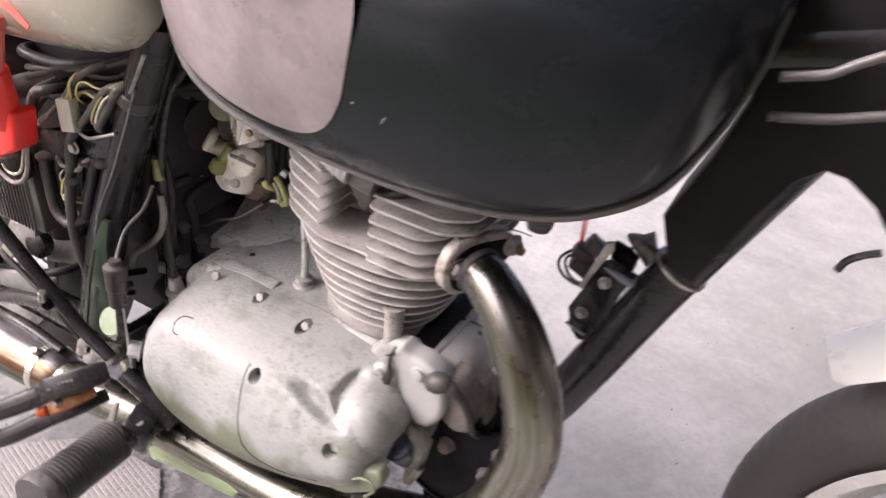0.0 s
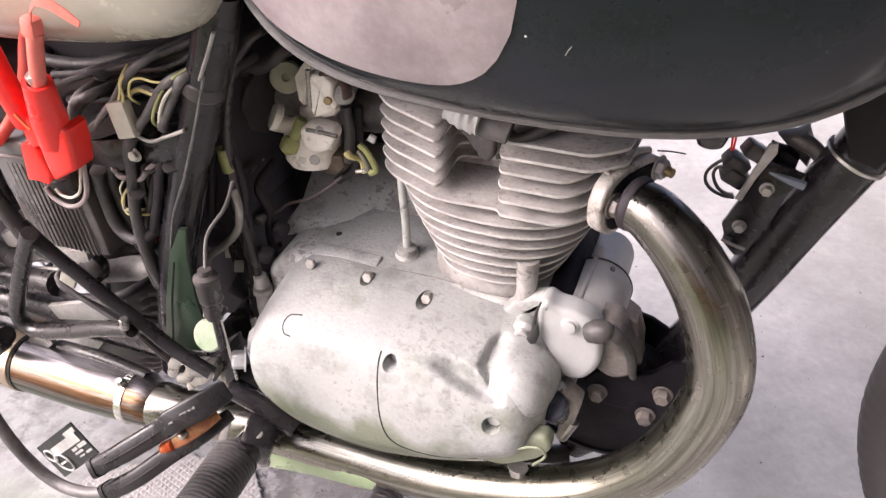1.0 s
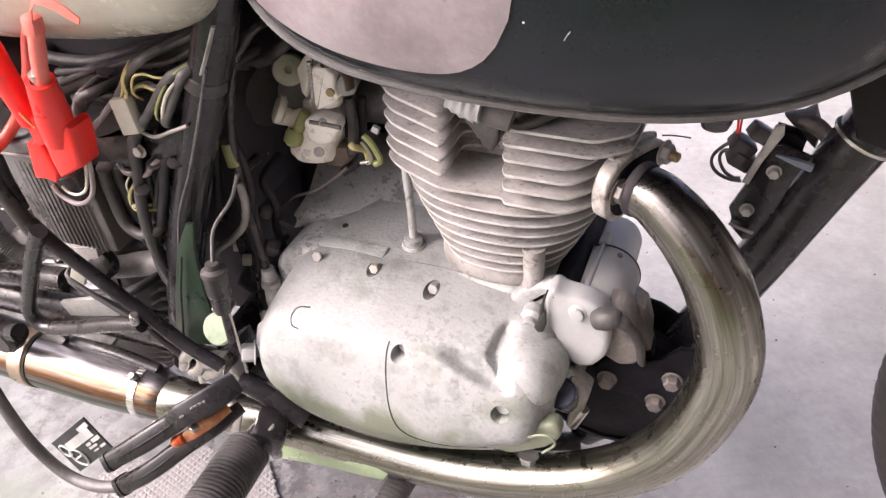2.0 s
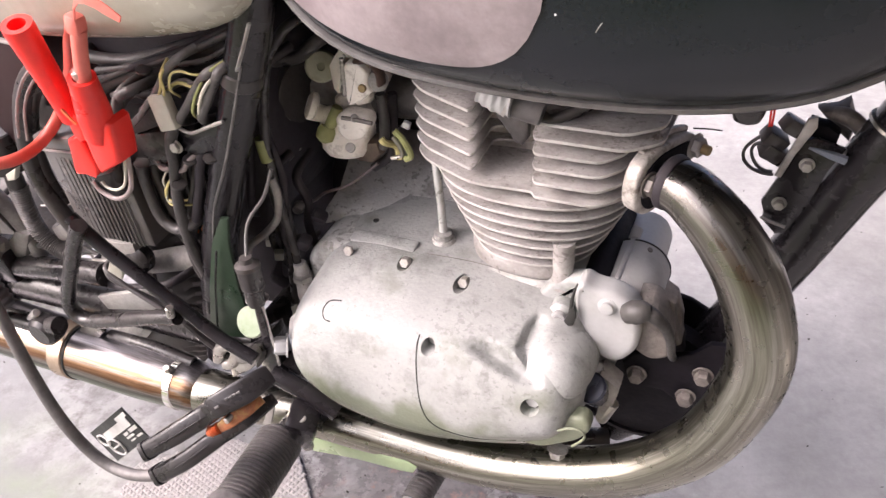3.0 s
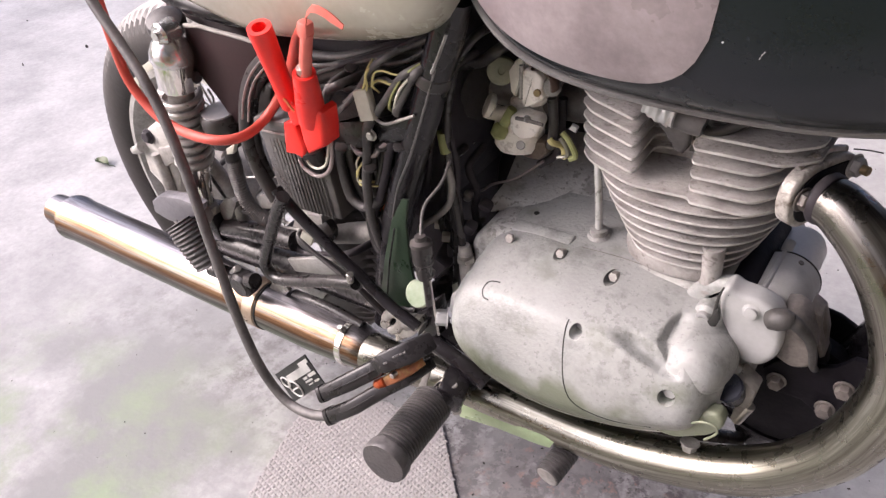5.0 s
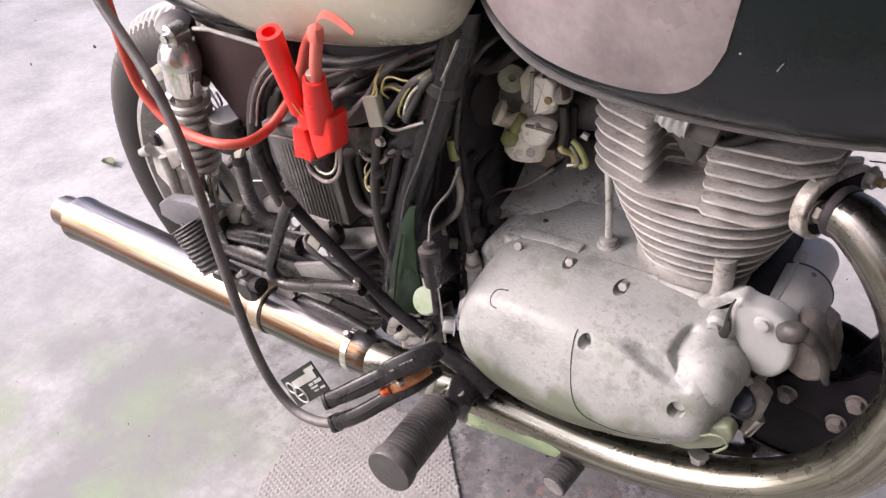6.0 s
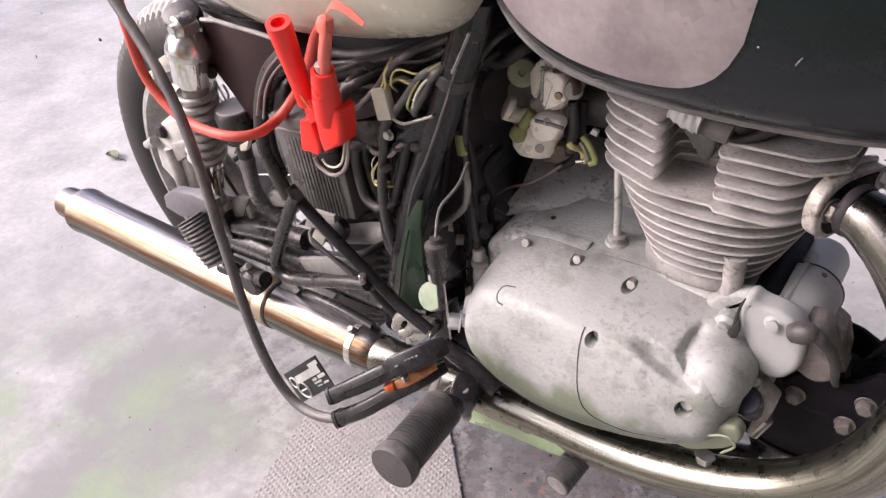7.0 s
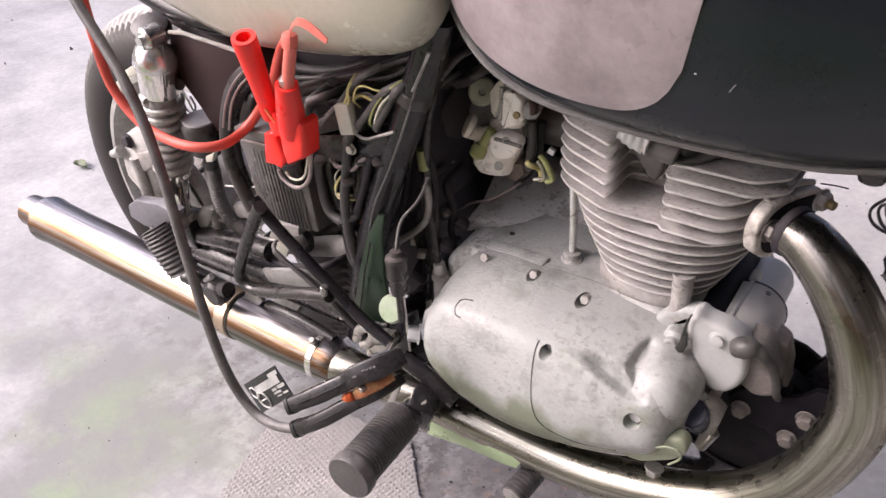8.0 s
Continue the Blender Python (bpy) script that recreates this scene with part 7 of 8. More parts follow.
    for name, pts, r, m in (
            ("cable", [(-0.27, -0.085, 0.511), (-0.256, -0.085, 0.532), (-0.24, -0.085, 0.543), (-0.223, -0.085, 0.543)], 0.0045, M_RUBBER),
            ("cable", [(-0.258, -0.09, 0.509), (-0.268, -0.09, 0.48), (-0.265, -0.09, 0.459), (-0.278, -0.09, 0.444), (-0.297, -0.09, 0.443)], 0.0042, M_CABLE),
            ("cable", [(-0.26, -0.08, 0.48), (-0.271, -0.08, 0.446), (-0.27, -0.08, 0.417), (-0.255, -0.08, 0.412), (-0.237, -0.08, 0.422)], 0.0055, M_RUBBER),
            ("cable", [(-0.225, -0.075, 0.484), (-0.238, -0.075, 0.45), (-0.246, -0.075, 0.408), (-0.247, -0.075, 0.37), (-0.238, -0.075, 0.356)], 0.0062, M_RUBBER),
            ("cable", [(-0.306, -0.06, 0.531), (-0.26, -0.06, 0.536), (-0.226, -0.06, 0.543), (-0.207, -0.06, 0.539)], 0.0035, M_RUBBER),
            ("cable", [(-0.306, -0.06, 0.555), (-0.263, -0.06, 0.555), (-0.211, -0.06, 0.57), (-0.163, -0.06, 0.584)], 0.0065, M_RUBBER),
            ("cable", [(-0.179, -0.09, 0.549), (-0.171, -0.09, 0.558), (-0.159, -0.09, 0.57), (-0.15, -0.09, 0.576)], 0.0025, M_WHITE),
            ("cable", [(-0.208, -0.07, 0.509), (-0.218, -0.07, 0.477), (-0.225, -0.07, 0.443)], 0.0045, M_DARK),
            ("cable", [(-0.24, -0.088, 0.487), (-0.243, -0.088, 0.46), (-0.237, -0.088, 0.434), (-0.222, -0.088, 0.435)], 0.0045, M_CABLE),
            ("cable", [(-0.203, -0.085, 0.498), (-0.208, -0.085, 0.474), (-0.204, -0.085, 0.451), (-0.212, -0.085, 0.417)], 0.004, M_RUBBER),
            ("cable", [(-0.204, -0.06, 0.455), (-0.204, -0.06, 0.424), (-0.212, -0.06, 0.389), (-0.22, -0.06, 0.358)], 0.005, M_DARK),
            ("cable", [(-0.173, -0.05, 0.536), (-0.173, -0.05, 0.504), (-0.182, -0.05, 0.462), (-0.19, -0.05, 0.422)], 0.0045, M_DARK),
            ("cable", [(-0.216, -0.03, 0.406), (-0.197, -0.03, 0.394), (-0.178, -0.03, 0.384), (-0.158, -0.03, 0.388)], 0.0035, M_RUBBER),
            ("cable", [(-0.153, -0.03, 0.453), (-0.147, -0.03, 0.43), (-0.151, -0.03, 0.403), (-0.145, -0.03, 0.379)], 0.005, M_DARK),
            ("cable", [(-0.312, -0.09, 0.442), (-0.305, -0.09, 0.424), (-0.287, -0.09, 0.419), (-0.257, -0.09, 0.426)], 0.0045, M_RUBBER),
            ("cable", [(-0.48, -0.08, 0.389), (-0.477, -0.08, 0.367), (-0.457, -0.08, 0.348), (-0.428, -0.08, 0.349)], 0.004, M_RUBBER),
            ("cable", [(-0.376, -0.09, 0.336), (-0.344, -0.09, 0.328), (-0.308, -0.09, 0.336), (-0.273, -0.09, 0.351)], 0.0055, M_DARK)):
        wire(name, pts, r, m)
    rng = random.Random(5)

    def strands(pts, n, spread, r, mats):
        for k in range(n):
            off = [Vector((rng.uniform(-1, 1), rng.uniform(-1, 1), rng.uniform(-1, 1))) * spread for _ in pts]
            wire("cable", [Vector(p) + o for p, o in zip(pts, off)], r * rng.uniform(0.7, 1.25), mats[k % len(mats)])
    grey = (M_RUBBER, M_PLASTIC, M_DARK)
    strands([(-0.202, -0.09, 0.501), (-0.203, -0.09, 0.472), (-0.211, -0.09, 0.44), (-0.21, -0.09, 0.405)], 4, 0.006, 0.0028, grey)
    strands([(-0.198, -0.075, 0.487), (-0.207, -0.075, 0.457), (-0.217, -0.075, 0.423), (-0.225, -0.075, 0.39)], 2, 0.003, 0.0024, (M_RUBBER, M_PLASTIC))

    strands([(-0.271, -0.08, 0.55), (-0.223, -0.08, 0.563), (-0.173, -0.08, 0.58), (-0.139, -0.08, 0.596)], 3, 0.005, 0.0026, grey)
    strands([(-0.143, -0.05, 0.561), (-0.155, -0.05, 0.519), (-0.157, -0.05, 0.463), (-0.157, -0.05, 0.401)], 2, 0.005, 0.003, (M_RUBBER, M_DARK))
    strands([(-0.256, -0.078, 0.476), (-0.256, -0.078, 0.438), (-0.244, -0.078, 0.389), (-0.222, -0.078, 0.348)], 4, 0.007, 0.0028, grey)
    strands([(-0.32, -0.105, 0.362), (-0.277, -0.105, 0.341), (-0.237, -0.105, 0.317), (-0.208, -0.105, 0.305)], 3, 0.005, 0.0026, (M_RUBBER, M_CABLE))

    strands([(-0.188, -0.03, 0.473), (-0.183, -0.03, 0.432), (-0.19, -0.03, 0.384), (-0.184, -0.03, 0.343)], 3, 0.008, 0.0026, grey)
    strands([(-0.229, -0.095, 0.532), (-0.208, -0.095, 0.549), (-0.187, -0.095, 0.563), (-0.167, -0.095, 0.562)], 3, 0.004, 0.0014, (M_CABLE, M_YELLOW, M_SLEEVE))
    strands([(-0.224, -0.099, 0.493), (-0.217, -0.099, 0.49), (-0.202, -0.099, 0.495), (-0.192, -0.099, 0.501)], 3, 0.004, 0.0018, (M_SLEEVE, M_CABLE))
    strands([(-0.219, -0.101, 0.481), (-0.226, -0.101, 0.469), (-0.225, -0.101, 0.46), (-0.218, -0.101, 0.46)], 2, 0.0022, 0.0012, (M_YELLOW, M_WHITE))
    for p in ((-0.19, -0.1, 0.502), (-0.17, -0.1, 0.507), (-0.229, -0.11, 0.497), (-0.203, -0.106, 0.481), (-0.217, -0.09, 0.565)):
        part("cable_tie", lathe([(0.0045, 0), (0.0058, 0.0006), (0.0058, 0.0026), (0.0045, 0.003)], p, (0.2, -0.1, 1), 14), M_PLASTIC, loom)
    for px, size, m in (((-0.144, -0.05, 0.4), (0.012, 0.012, 0.016), M_DARK), ((-0.134, -0.045, 0.384), (0.010, 0.010, 0.012), M_GRIME), ((-0.138, -0.03, 0.415), (0.014, 0.012, 0.010), M_DARK), ((-0.150, -0.04, 0.428), (0.010, 0.010, 0.012), M_RUBBER), ((-0.146, -0.04, 0.351), (0.016, 0.018, 0.02), M_ALUDARK), ((-0.193, -0.03, 0.336), (0.02, 0.02, 0.02), M_DARK)):
        part("grimy_fitting", box(px, size, (20, 30, 15), 0.004), m, loom)
    fit = part("cable_end", tube([(-0.148, -0.058, 0.383), (-0.147, -0.058, 0.369), (-0.147, -0.058, 0.349), (-0.15, -0.058, 0.337)], [0.0055, 0.0075, 0.0085, 0.006], 14), M_ALUDARK, loom)
    part("end_nut", lathe([(0.006, 0), (0.009, 0.001), (0.009, 0.006), (0.006, 0.007)], (-0.146, -0.06, 0.373), (0, 0, -1), 6), M_STEEL, loom)
    part("end_rod", rod((-0.15, -0.058, 0.337), (-0.155, -0.058, 0.303), 0.004), M_DARK, loom)
    part("white_tag", plate3([(-0.168, -0.06, 0.326), (-0.161, -0.06, 0.332), (-0.161, -0.06, 0.317), (-0.167, -0.06, 0.313)], 0.002, 0.0005), M_WHITE, loom)
    for px in ((-0.183, -0.04, 0.369), (-0.207, -0.02, 0.364)):
        part("tape_bit", box(px, (0.008, 0.006, 0.012), (20, 10, 30), 0.001), M_WHITE, loom)
    # connectors on the relay bracket
    part("white_connector", box((-0.195, -0.104, 0.544), (0.014, 0.010, 0.026), (-8, -12, 8), 0.0015), M_WHITE, loom, "dirty white wire connector")
    part("rubber_boot", plate3([(-0.242, -0.103, 0.525), (-0.22, -0.103, 0.541), (-0.205, -0.103, 0.552), (-0.202, -0.103, 0.549), (-0.205, -0.103, 0.53), (-0.225, -0.103, 0.521), (-0.237, -0.103, 0.517)], 0.016, 0.004), M_RUBBER, loom)
    part("relay", box((-0.23, -0.09, 0.504), (0.055, 0.02, 0.028), (0, -15, 0), 0.003), M_PLASTIC, loom)
    br = part("relay_bracket", plate3([(-0.194, -0.1, 0.531), (-0.182, -0.1, 0.527), (-0.154, -0.1, 0.538), (-0.148, -0.1, 0.542), (-0.15, -0.1, 0.521), (-0.185, -0.1, 0.507), (-0.198, -0.1, 0.512)], 0.003, 0.001), M_FRAME, loom)
    part("bracket_edge", tube([(-0.192, -0.103, 0.533), (-0.179, -0.103, 0.529), (-0.162, -0.103, 0.536), (-0.147, -0.103, 0.543)], 0.0014, 6), M_ALUDARK, br)

    hexbolt((-0.195, -0.104, 0.516), (0, -1, 0), 0.004, 0.004, br, "bracket_screw", M_STEEL)
    # brake switch with its pale disc
    sw = part("brake_switch", lathe([(0.0050, -0.004), (0.0056, 0), (0.0096, 0.002), (0.0100, 0.005), (0.0094, 0.006), (0.0090, 0.022), (0.0076, 0.024), (0.0076, 0.036), (0.0066, 0.040), (0.003, 0.041), (0.003, 0.07)], (-0.148, -0.118, 0.431), (0.05, -0.1, -1), 20), M_PLASTIC, loom, "dusty black brake light switch")
    part("switch_lead", tube([(-0.1480, -0.118, 0.431), (-0.1539, -0.100, 0.452), (-0.1380, -0.092, 0.476), (-0.1271, -0.090, 0.5)], 0.0014, 10), M_CABLE, sw)
    part("switch_clip", lathe([(0.0086, 0), (0.0092, 0.0006), (0.0092, 0.0016), (0.0086, 0.0022)], (-0.1475, -0.119, 0.4085), (0.05, -0.1, -1), 20), M_CABLE, sw)
    part("switch_ring", lathe([(0.0086, 0), (0.0094, 0.0008), (0.0086, 0.0016)], (-0.147, -0.119, 0.395), (0.05, -0.1, -1), 20), M_ALUDARK, sw)
    part("pale_disc", lathe([(0.0128, 0), (0.0132, 0.0015), (0.0120, 0.003), (0, 0.0034)], (-0.159, -0.12, 0.366), (0.05, -0.85, 0.5), 28), M_REFLECT, sw, "pale round disc with a green reflection in its colour")
    part("disc_rim", lathe([(0.0136, -0.001), (0.0138, 0.0005), (0.0134, 0.0012), (0, 0.0012)], (-0.159, -0.12, 0.366), (0.05, -0.85, 0.5), 28), M_BEIGE, sw)
    part("switch_wire", tube([(-0.142, -0.121, 0.391), (-0.142, -0.121, 0.361), (-0.142, -0.121, 0.322)], 0.0012, 6), M_STEEL, sw)


build_wiring()


# ---- battery ----
def build_battery():
    b = thing("battery", "black ribbed motorcycle battery under its red clamp", "battery", (-0.297, -0.075, 0.405))
    def local(bm):
        bm.transform(Matrix.Translation((0.297, 0.075, -0.405)))
        return bm
    rot = (0, -3, 2)
    body = part("case", local(box((-0.297, -0.075, 0.452), (0.078, 0.062, 0.092), rot, 0.003)), M_BATT, b)
    part("lid", local(box((-0.299, -0.075, 0.500), (0.084, 0.066, 0.014), rot, 0.003)), M_BATT, b, "dull grey lid")
    for i in range(14):
        x = -0.328 + i * 0.0047
        part("rib", local(box((x, -0.1064, 0.447), (0.0014, 0.0014, 0.078), rot, 0.0004)), M_BATT, body)
    part("lid_edge", local(box((-0.299, -0.1085, 0.4945), (0.082, 0.0016, 0.0022), rot, 0.0006)), M_SLEEVE, b)
    part("terminal", local(rod((-0.272, -0.10, 0.505), (-0.272, -0.10, 0.52), 0.006)), M_STEEL, b)
    part("strap", local(tube([(-0.265, -0.128, 0.488), (-0.261, -0.128, 0.48), (-0.249, -0.128, 0.475), (-0.236, -0.128, 0.48), (-0.226, -0.128, 0.492), (-0.22, -0.128, 0.513), (-0.215, -0.128, 0.54)], 0.0019, 10)), M_SLEEVE, b)
    part("strap_core", local(tube([(-0.253, -0.13, 0.491), (-0.249, -0.13, 0.486), (-0.24, -0.13, 0.486), (-0.23, -0.13, 0.493), (-0.223, -0.13, 0.509), (-0.215, -0.13, 0.536)], 0.0011, 8)), M_WHITE, b)
    part("terminal_boot", local(lathe([(0.012, 0), (0.0135, 0.004), (0.0135, 0.024), (0.010, 0.028)], (-0.263, -0.112, 0.47), (0.0, -0.1, 1), 18)), M_PLASTIC, b)


build_battery()


# ---- jumper cables ----
def build_red_clamp():
    c = thing("jumper_cable", "red jumper cable with red plastic clamp on the battery", "jumper cable", (-0.225, -0.13, 0.50))
    off = Matrix.Translation((0.225, 0.13, -0.50))

    def local(bm):
        bm.transform(off)
        return bm
    def sleeve(a, b, r0, r1, bore):
        a, b = Vector(a), Vector(b)
        h = (b - a).length
        return lathe([(r1 * 0.7, h), (r1, h * 0.98), (r1 * 1.02, h * 0.6), (r0, 0.004), (r0 * 0.97, 0), (r0 * bore, 0), (r0 * bore * 0.92, 0.012), (0, 0.0125)], a, b - a, 28)
    h1 = part("handle", local(sleeve((-0.243, -0.151, 0.621), (-0.257, -0.128, 0.542), 0.0099, 0.0083, 0.58)), M_RED, c, "bright red tapered handle")
    h2 = part("handle", local(sleeve((-0.216, -0.142, 0.585), (-0.231, -0.132, 0.535), 0.0093, 0.0114, 0.66)), M_RED, c)
    part("cable_stub", local(tube([(-0.215, -0.142, 0.583), (-0.21, -0.142, 0.599), (-0.203, -0.142, 0.618)], 0.0049, 14)), M_REDPALE, h2)
    part("crimp", local(lathe([(0.002, 0), (0.005, 0.001), (0.0045, 0.006), (0.0, 0.007)], (-0.216, -0.142, 0.585), (0, -0.3, 0.9), 12)), M_STEEL, h2)
    jaw = part("jaw_shell", local(plate3([(-0.241, -0.14, 0.535), (-0.215, -0.14, 0.552), (-0.211, -0.14, 0.549), (-0.213, -0.14, 0.531), (-0.216, -0.14, 0.518), (-0.239, -0.14, 0.505), (-0.241, -0.14, 0.519)], 0.022, 0.004, seg=3)), M_RED, c)
    part("jaw_shell", local(plate3([(-0.275, -0.128, 0.521), (-0.262, -0.128, 0.527), (-0.258, -0.128, 0.517), (-0.255, -0.128, 0.5), (-0.26, -0.128, 0.489), (-0.27, -0.128, 0.491), (-0.282, -0.128, 0.49)], 0.02, 0.003, seg=3)), M_RED, c)
    part("jaw_link", local(plate3([(-0.258, -0.135, 0.554), (-0.249, -0.135, 0.558), (-0.244, -0.135, 0.542), (-0.242, -0.135, 0.532), (-0.253, -0.135, 0.526), (-0.256, -0.135, 0.534)], 0.012, 0.002)), M_RED, c)
    part("jaw_spring", local(tube([(-0.25, -0.14, 0.556), (-0.244, -0.14, 0.549), (-0.241, -0.14, 0.546)], 0.0012, 6)), M_COPPER, c)
    cable = part("cable", local(tube([(-0.431, -0.16, 0.646), (-0.435, -0.16, 0.597), (-0.435, -0.16, 0.549), (-0.412, -0.16, 0.519), (-0.38, -0.16, 0.508), (-0.338, -0.16, 0.508), (-0.317, -0.145, 0.507), (-0.32, -0.115, 0.506), (-0.305, -0.098, 0.528), (-0.277, -0.102, 0.561), (-0.244, -0.118, 0.595), (-0.212, -0.136, 0.619)], 0.0047, 14, 8)), M_REDCABLE, c, "thick red cable looping to the clamp")
    part("crimp_band", local(box((-0.2035, -0.142, 0.621), (0.0105, 0.010, 0.014), (0, 15, 0), 0.003)), M_REDPALE, c)
    # torn strip of film at the cable's end
    rings = []
    for i, (p, w) in enumerate(zip([(-0.1985, -0.146, 0.6250), (-0.1945, -0.146, 0.6345), (-0.1872, -0.147, 0.6400), (-0.1806, -0.148, 0.6405), (-0.1739, -0.148, 0.6385), (-0.1673, -0.148, 0.6350), (-0.1603, -0.147, 0.6299)], (0.0060, 0.0062, 0.0060, 0.0056, 0.0056, 0.0056, 0.0036))):
        v = Vector(p)
        rings.append([v + Vector((w * 0.30, -0.0005, w * 0.5)), v + Vector((-w * 0.30, -0.0005, -w * 0.5)), v + Vector((-w * 0.30, 0.0005, -w * 0.5)), v + Vector((w * 0.30, 0.0005, w * 0.5))])
    part("film_strip", local(loft(rings)), M_REDPALE, c, "torn pink plastic strip")


build_red_clamp()


def build_black_clamp():
    c = thing("jumper_cable", "black jumper cable with black clamp on the footrest bracket", "jumper cable", (-0.17, -0.18, 0.30))
    off = Matrix.Translation((0.17, 0.18, -0.30))

    def local(bm):
        bm.transform(off)
        return bm
    face = Vector((0.518, -0.474, 0.713)).normalized()

    def grip(pts, wide, deep, corner=0.5):
        """A moulded bar: rounded-off square sections along a line, broad side to the open."""
        line = [Vector(p) for p in pts]
        rings = []
        for i, p in enumerate(line):
            d = (line[min(i + 1, len(line) - 1)] - line[max(i - 1, 0)]).normalized()
            side = d.cross(face).normalized()
            out = side.cross(d)
            rings.append([p + side * (wide[i] * a) + out * (deep[i] * b) for a, b in superellipse(0, 0, 1, 1, 2 / corner, 20)])
        return local(loft(rings))
    up_line = spline([(-0.1962, -0.2285, 0.3165), (-0.1711, -0.215, 0.3330), (-0.1485, -0.200, 0.3483), (-0.1400, -0.197, 0.3565)], 5)
    n = len(up_line)
    up = part("upper_handle", grip(up_line, [0.0072 + 0.0012 * min(1, i / 5) for i in range(n)], [0.0068 + 0.001 * min(1, i / 5) for i in range(n)]), M_CLAMP, c, "black moulded clamp handle")
    lo_line = spline([(-0.1903, -0.232, 0.2930), (-0.163, -0.222, 0.3130), (-0.1417, -0.205, 0.3290), (-0.1202, -0.190, 0.3430), (-0.1107, -0.170, 0.3463)], 5)
    n = len(lo_line)
    lo = part("lower_handle", grip(lo_line, [0.0074 - 0.0024 * max(0, i - n * 0.45) / (n * 0.55) for i in range(n)], [0.0072] * n), M_CLAMP, c)
    pad_line = [(-0.1425, -0.2005, 0.3560), (-0.1379, -0.198, 0.3592), (-0.1204, -0.186, 0.3685), (-0.1100, -0.171, 0.3720), (-0.1085, -0.168, 0.3722)]
    pad = part("clamp_pad", grip(pad_line, [0.0078, 0.0092, 0.0098, 0.0086, 0.0074], [0.0052, 0.0068, 0.0070, 0.0064, 0.005], 0.28), M_CLAMP, c, "black pad with raised print")
    d = (Vector(pad_line[2]) - Vector(pad_line[1])).normalized()
    side = d.cross(face).normalized()
    top = side.cross(d)
    for k, (f, w) in enumerate(((0.10, 0.0035), (0.50, 0.0022), (0.64, 0.0028), (0.80, 0.0022), (0.95, 0.0026))):
        p = Vector(pad_line[1]).lerp(Vector(pad_line[2]), f) + top * 0.0069 + side * (-0.001 if k else 0.001)
        part("print", local(tube([p - d * w * 0.5, p + d * w * 0.5], 0.0010, 6, 1)), M_CABLE, pad)
    for aside, lift in ((-0.0032, 0.0056), (0.0012, 0.0068)):
        part("grip_ridge", local(tube([p + side * aside + top * (lift + 0.0012) for p in up_line[2:-3]], 0.0007, 6, 1)), M_CLAMP, up)
        part("grip_ridge", local(tube([p + side * aside * 0.8 + top * (lift + 0.0004) for p in lo_line[1:10]], 0.0007, 6, 1)), M_CLAMP, lo)
    part("end_stop", grip([(-0.1900, -0.2320, 0.2932), (-0.1868, -0.2308, 0.2956)], [0.0082, 0.0082], [0.0080, 0.0080]), M_CLAMP, lo)
    part("end_stop", grip([(-0.1962, -0.2285, 0.3165), (-0.1930, -0.2270, 0.3186)], [0.0080, 0.0080], [0.0076, 0.0076]), M_CLAMP, up)
    part("copper_jaw", grip([(-0.1400, -0.2045, 0.3375), (-0.1290, -0.199, 0.3470), (-0.1195, -0.191, 0.3545), (-0.1120, -0.180, 0.3585)], [0.0038, 0.0056, 0.0062, 0.0050], [0.0026] * 4), M_RUSTCOPPER, c, "rusty copper jaw lining")
    part("spring", local(tube([(-0.1455, -0.206, 0.3345), (-0.1430, -0.206, 0.3365), (-0.1405, -0.205, 0.3385), (-0.1375, -0.204, 0.3405)], 0.0036, 12, 6, ribs=6, rib_h=0.0012)), M_COPPER, c, "orange copper coil spring")
    part("pivot_pin", local(rod((-0.1290, -0.204, 0.3510), (-0.1270, -0.178, 0.3490), 0.0025)), M_STEEL, c)
    part("cable", local(tube([(-0.186, -0.231, 0.297), (-0.196, -0.234, 0.292), (-0.216, -0.236, 0.286), (-0.239, -0.236, 0.286), (-0.256, -0.236, 0.301), (-0.268, -0.236, 0.332), (-0.283, -0.23, 0.37), (-0.296, -0.222, 0.413), (-0.31, -0.213, 0.453), (-0.321, -0.205, 0.491), (-0.339, -0.195, 0.536), (-0.361, -0.187, 0.572), (-0.389, -0.18, 0.601), (-0.415, -0.175, 0.629), (-0.43, -0.17, 0.649)], 0.0047, 14, 8)), M_CABLE, c, "long grey-black cable")
    # printed card on the cable
    p = [Vector(q) for q in [(-0.282, -0.214, 0.283), (-0.224, -0.214, 0.34), (-0.208, -0.214, 0.31), (-0.265, -0.214, 0.252)]]
    card = part("label_card", local(loft([[q + Vector((0, -0.0004, 0)) for q in p], [q + Vector((0, 0.0006, 0)) for q in p]])), M_CARD, c, "black card with white printed symbols")
    o, ux, uy = p[0], p[1] - p[0], p[3] - p[0]

    def mark(u0, v0, u1, v1):
        q = [o + ux * u + uy * v + Vector((0, -0.0012, 0)) for u, v in ((u0, v0), (u1, v0), (u1, v1), (u0, v1))]
        bm = loft([q, [k + Vector((0, 0.0004, 0)) for k in q]])
        part("print", local(bm), M_INK, card)
    for a in ((0.25, 0.22, 0.92, 0.46), (0.72, 0.10, 0.98, 0.22), (0.62, 0.52, 0.74, 0.60), (0.62, 0.64, 0.82, 0.70), (0.78, 0.50, 0.98, 0.60), (0.84, 0.74, 0.97, 0.80), (0.66, 0.76, 0.78, 0.80)):
        mark(*a)
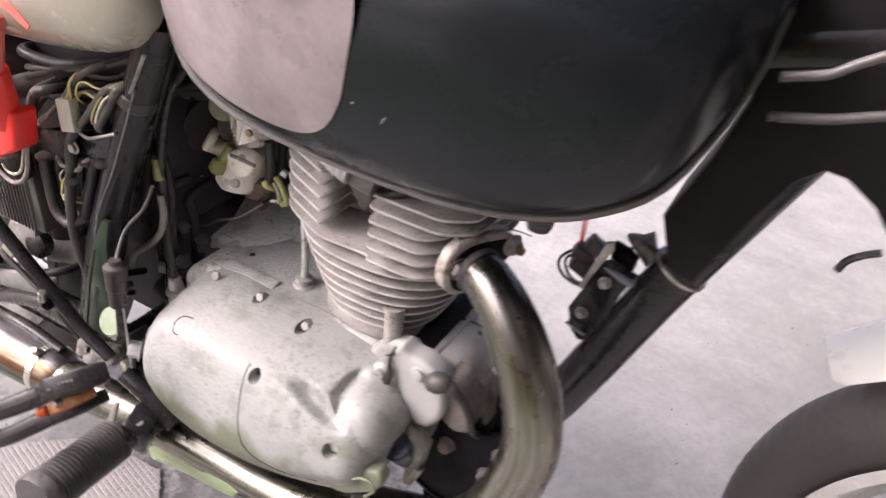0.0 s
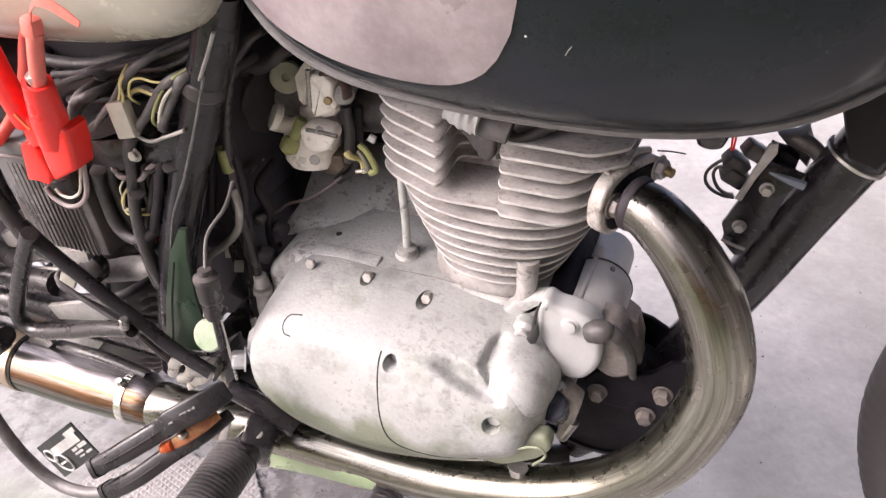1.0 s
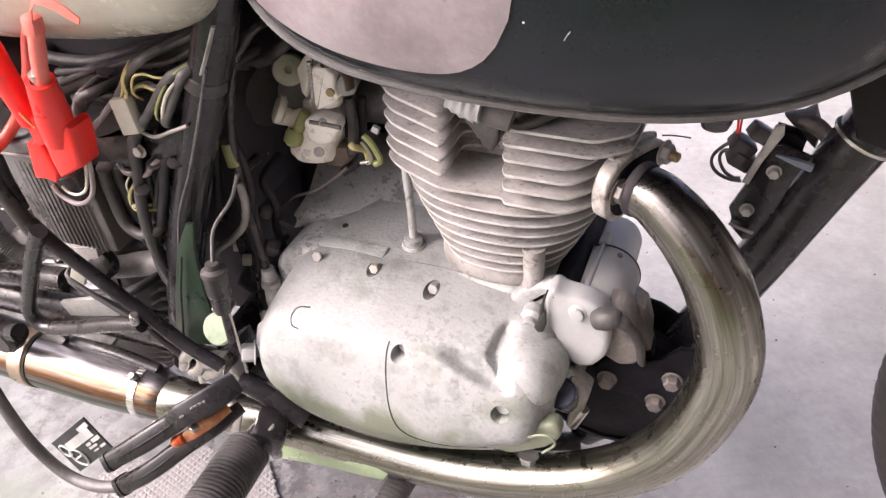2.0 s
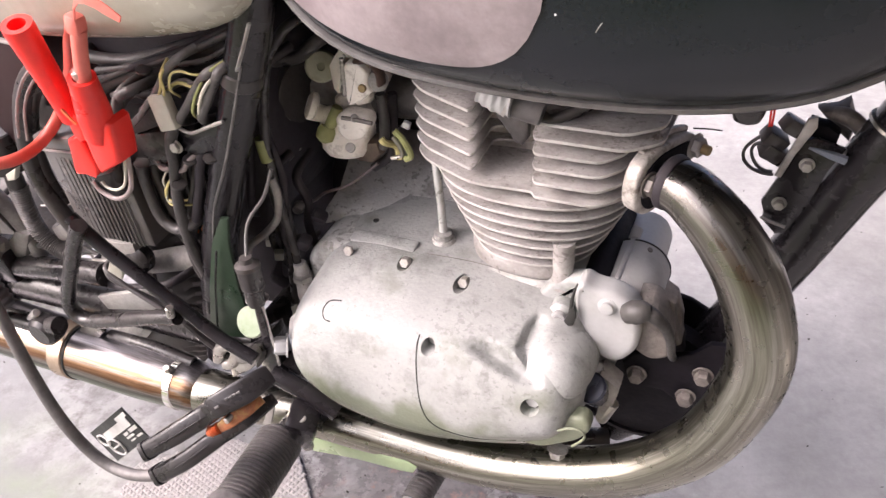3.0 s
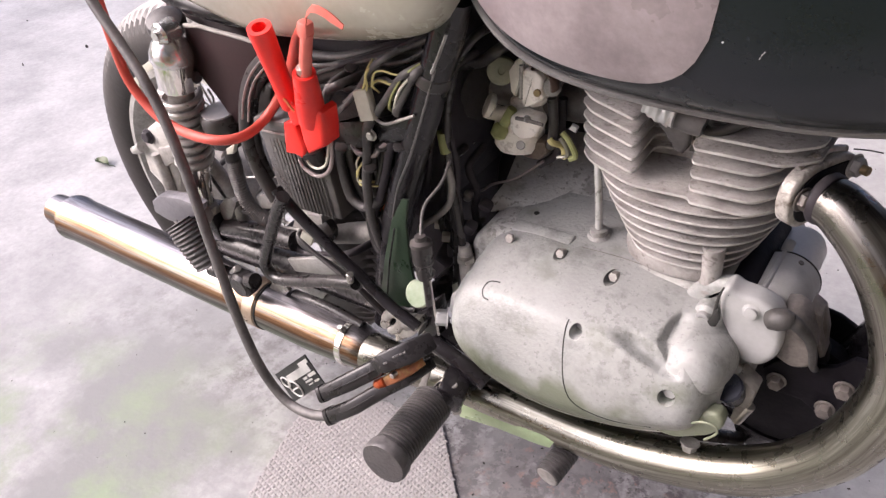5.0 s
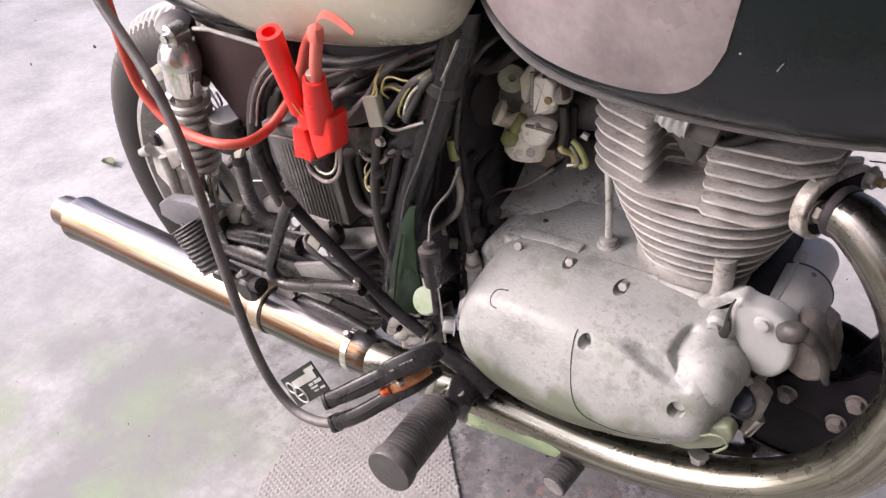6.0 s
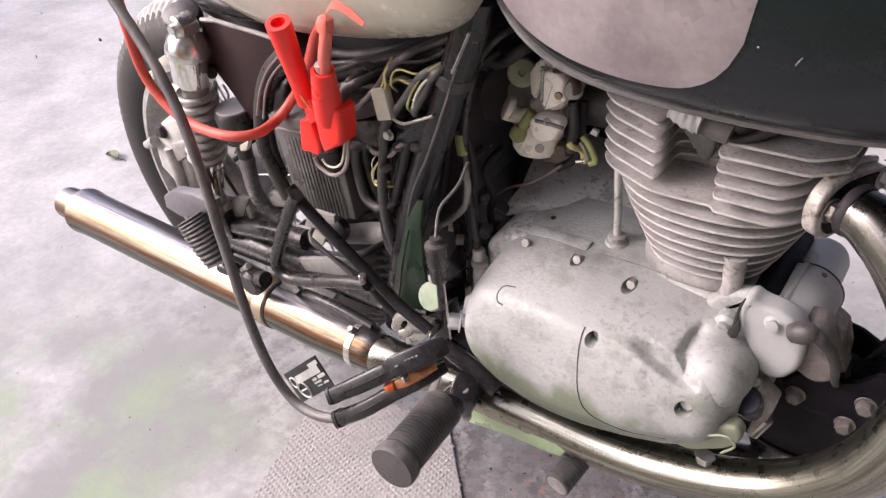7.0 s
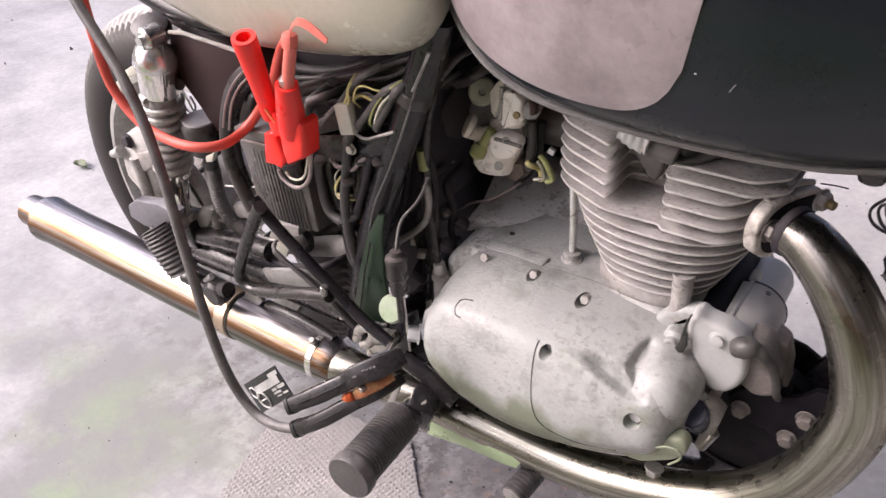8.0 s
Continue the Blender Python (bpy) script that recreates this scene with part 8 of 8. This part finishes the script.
    for cu, cv, rr in ((0.28, 0.68, 0.0095), (0.15, 0.36, 0.0062)):
        ctr = o + ux * cu + uy * cv + Vector((0, -0.0011, 0))
        e1 = ux.normalized()
        e2 = (uy - e1 * uy.dot(e1)).normalized()
        ring = [ctr + e1 * (rr * math.cos(2 * math.pi * k / 20)) + e2 * (rr * math.sin(2 * math.pi * k / 20)) for k in range(21)]
        part("print", local(tube(ring, 0.0009, 6, 1)), M_INK, card)
    ctr = o + ux * 0.28 + uy * 0.68 + Vector((0, -0.0011, 0))
    part("print", local(tube([ctr - ux.normalized() * 0.006, ctr + ux.normalized() * 0.006], 0.0009, 6, 1)), M_INK, card)


build_black_clamp()


# ---- things on the floor ----
def build_mat():
    grey = mat("grey_woven_mat", (0.42, 0.40, 0.40), 0.8, 0.0, (0.30, 0.285, 0.28), 9, 200, 0.2, dust=0.2)
    ob = thing("floor_mat", "grey rubber mat with a small raised check, dirty", "mat", (-0.2, -0.15, 0.0))
    off = (0.2, 0.15)
    edge = [(-0.447, -0.096), (-0.412, -0.235), (-0.345, -0.50), (-0.05, -0.46), (-0.13, -0.145), (-0.255, -0.015), (-0.36, -0.02)]
    base = part("sheet", slab([(x + off[0], y + off[1]) for x, y in edge], 0.0005, 0.003, "z", 0.0008, seg=1), grey, ob)
    rng = random.Random(4)
    verts, faces = [], []
    e1, e2 = Vector((0.25, 0.968)), Vector((0.968, -0.25))
    pitch = 0.0064
    for i in range(-74, 75):
        for j in range(-86, 87):
            q = Vector((-0.2, -0.15)) + e1 * (i * pitch) + e2 * (j * pitch)
            inside = False
            for k in range(len(edge)):
                (x0, y0), (x1, y1) = edge[k], edge[(k + 1) % len(edge)]
                if (y0 > q.y) != (y1 > q.y) and q.x < (x1 - x0) * (q.y - y0) / (y1 - y0) + x0:
                    inside = not inside
            if not inside or q.x > 0.05:
                continue
            h = 0.0038 + rng.uniform(-0.0003, 0.0003)
            a, b = e1 * 0.0026, e2 * 0.0026
            c, d = e1 * 0.0015, e2 * 0.0015
            n = len(verts)
            for p, z in ((a + b, 0.0029), (b - a, 0.0029), (-a - b, 0.0029), (a - b, 0.0029), (c + d, h), (d - c, h), (-c - d, h), (c - d, h)):
                verts.append((q.x + p.x + off[0], q.y + p.y + off[1], z))
            faces += [(n + 4, n + 5, n + 6, n + 7)] + [(n + k, n + (k + 1) % 4, n + 4 + (k + 1) % 4, n + 4 + k) for k in range(4)]
    me = bpy.data.meshes.new("raised_check")
    me.from_pydata(verts, [], faces)
    me.materials.append(grey)
    tagged(new("raised_check", me), kind="stuff").parent = ob


build_mat()


def build_leaf():
    at = (-1.382, 0.219, 0)
    ob = thing("leaf", "small curled green leaf lying on the cement floor", "leaf", at)
    rings = []
    for i in range(9):
        t = i / 8
        w = 0.012 * math.sin(math.pi * min(1, t * 0.98 + 0.01)) + 0.0006
        rings.append([(-0.025 + 0.05 * t, u * w, 0.002 + 0.008 * abs(u) + 0.004 * math.sin(3 * t)) for u in (-1, -0.5, 0, 0.5, 1)] + [(-0.025 + 0.05 * t, u * w, 0.0012 + 0.008 * abs(u) + 0.004 * math.sin(3 * t)) for u in (1, 0.5, 0, -0.5, -1)])
    part("blade", loft(rings), M_LEAF, ob)
    part("stalk", tube([(0.025, 0, 0.004), (0.035, 0.004, 0.003), (0.042, 0.003, 0.002)], 0.0008, 6), M_LEAF, ob)


build_leaf()


def build_grit():
    """Crumbs of dirt and small stones scattered on the floor."""
    rng = random.Random(11)
    bm = bmesh.new()
    spots = []
    for _ in range(320):
        spots.append((rng.gauss(-0.22, 0.16), rng.gauss(0.06, 0.12), rng.uniform(0.0008, 0.0026)))
    for _ in range(150):
        spots.append((rng.uniform(-1.2, -0.3), rng.uniform(-0.35, 0.9), rng.uniform(0.0006, 0.0018)))
    for _ in range(26):
        spots.append((rng.uniform(-2.8, -0.9), rng.uniform(0.2, 1.8), rng.uniform(0.003, 0.010)))
    for _ in range(130):
        spots.append((rng.uniform(0.0, 0.7), rng.uniform(-0.1, 0.9), rng.uniform(0.0008, 0.0022)))
    for x, y, r in spots:
        m = Matrix.Translation((x, y, r * 0.45)) @ Euler((rng.uniform(0, 6), rng.uniform(0, 6), rng.uniform(0, 6))).to_matrix().to_4x4() @ Matrix.Diagonal((r, r * rng.uniform(0.3, 0.8), r * rng.uniform(0.15, 0.4), 1))
        bmesh.ops.create_icosphere(bm, subdivisions=1, radius=1.0, matrix=m)
    ob = part("floor_grit", bm, mat("dirt_crumbs", (0.10, 0.09, 0.085), 0.9, 0.0, (0.05, 0.045, 0.042), 40, 200, 0.1))
    tagged(ob, "dark crumbs of dirt scattered on the floor", "dirt", kind="stuff")


build_grit()
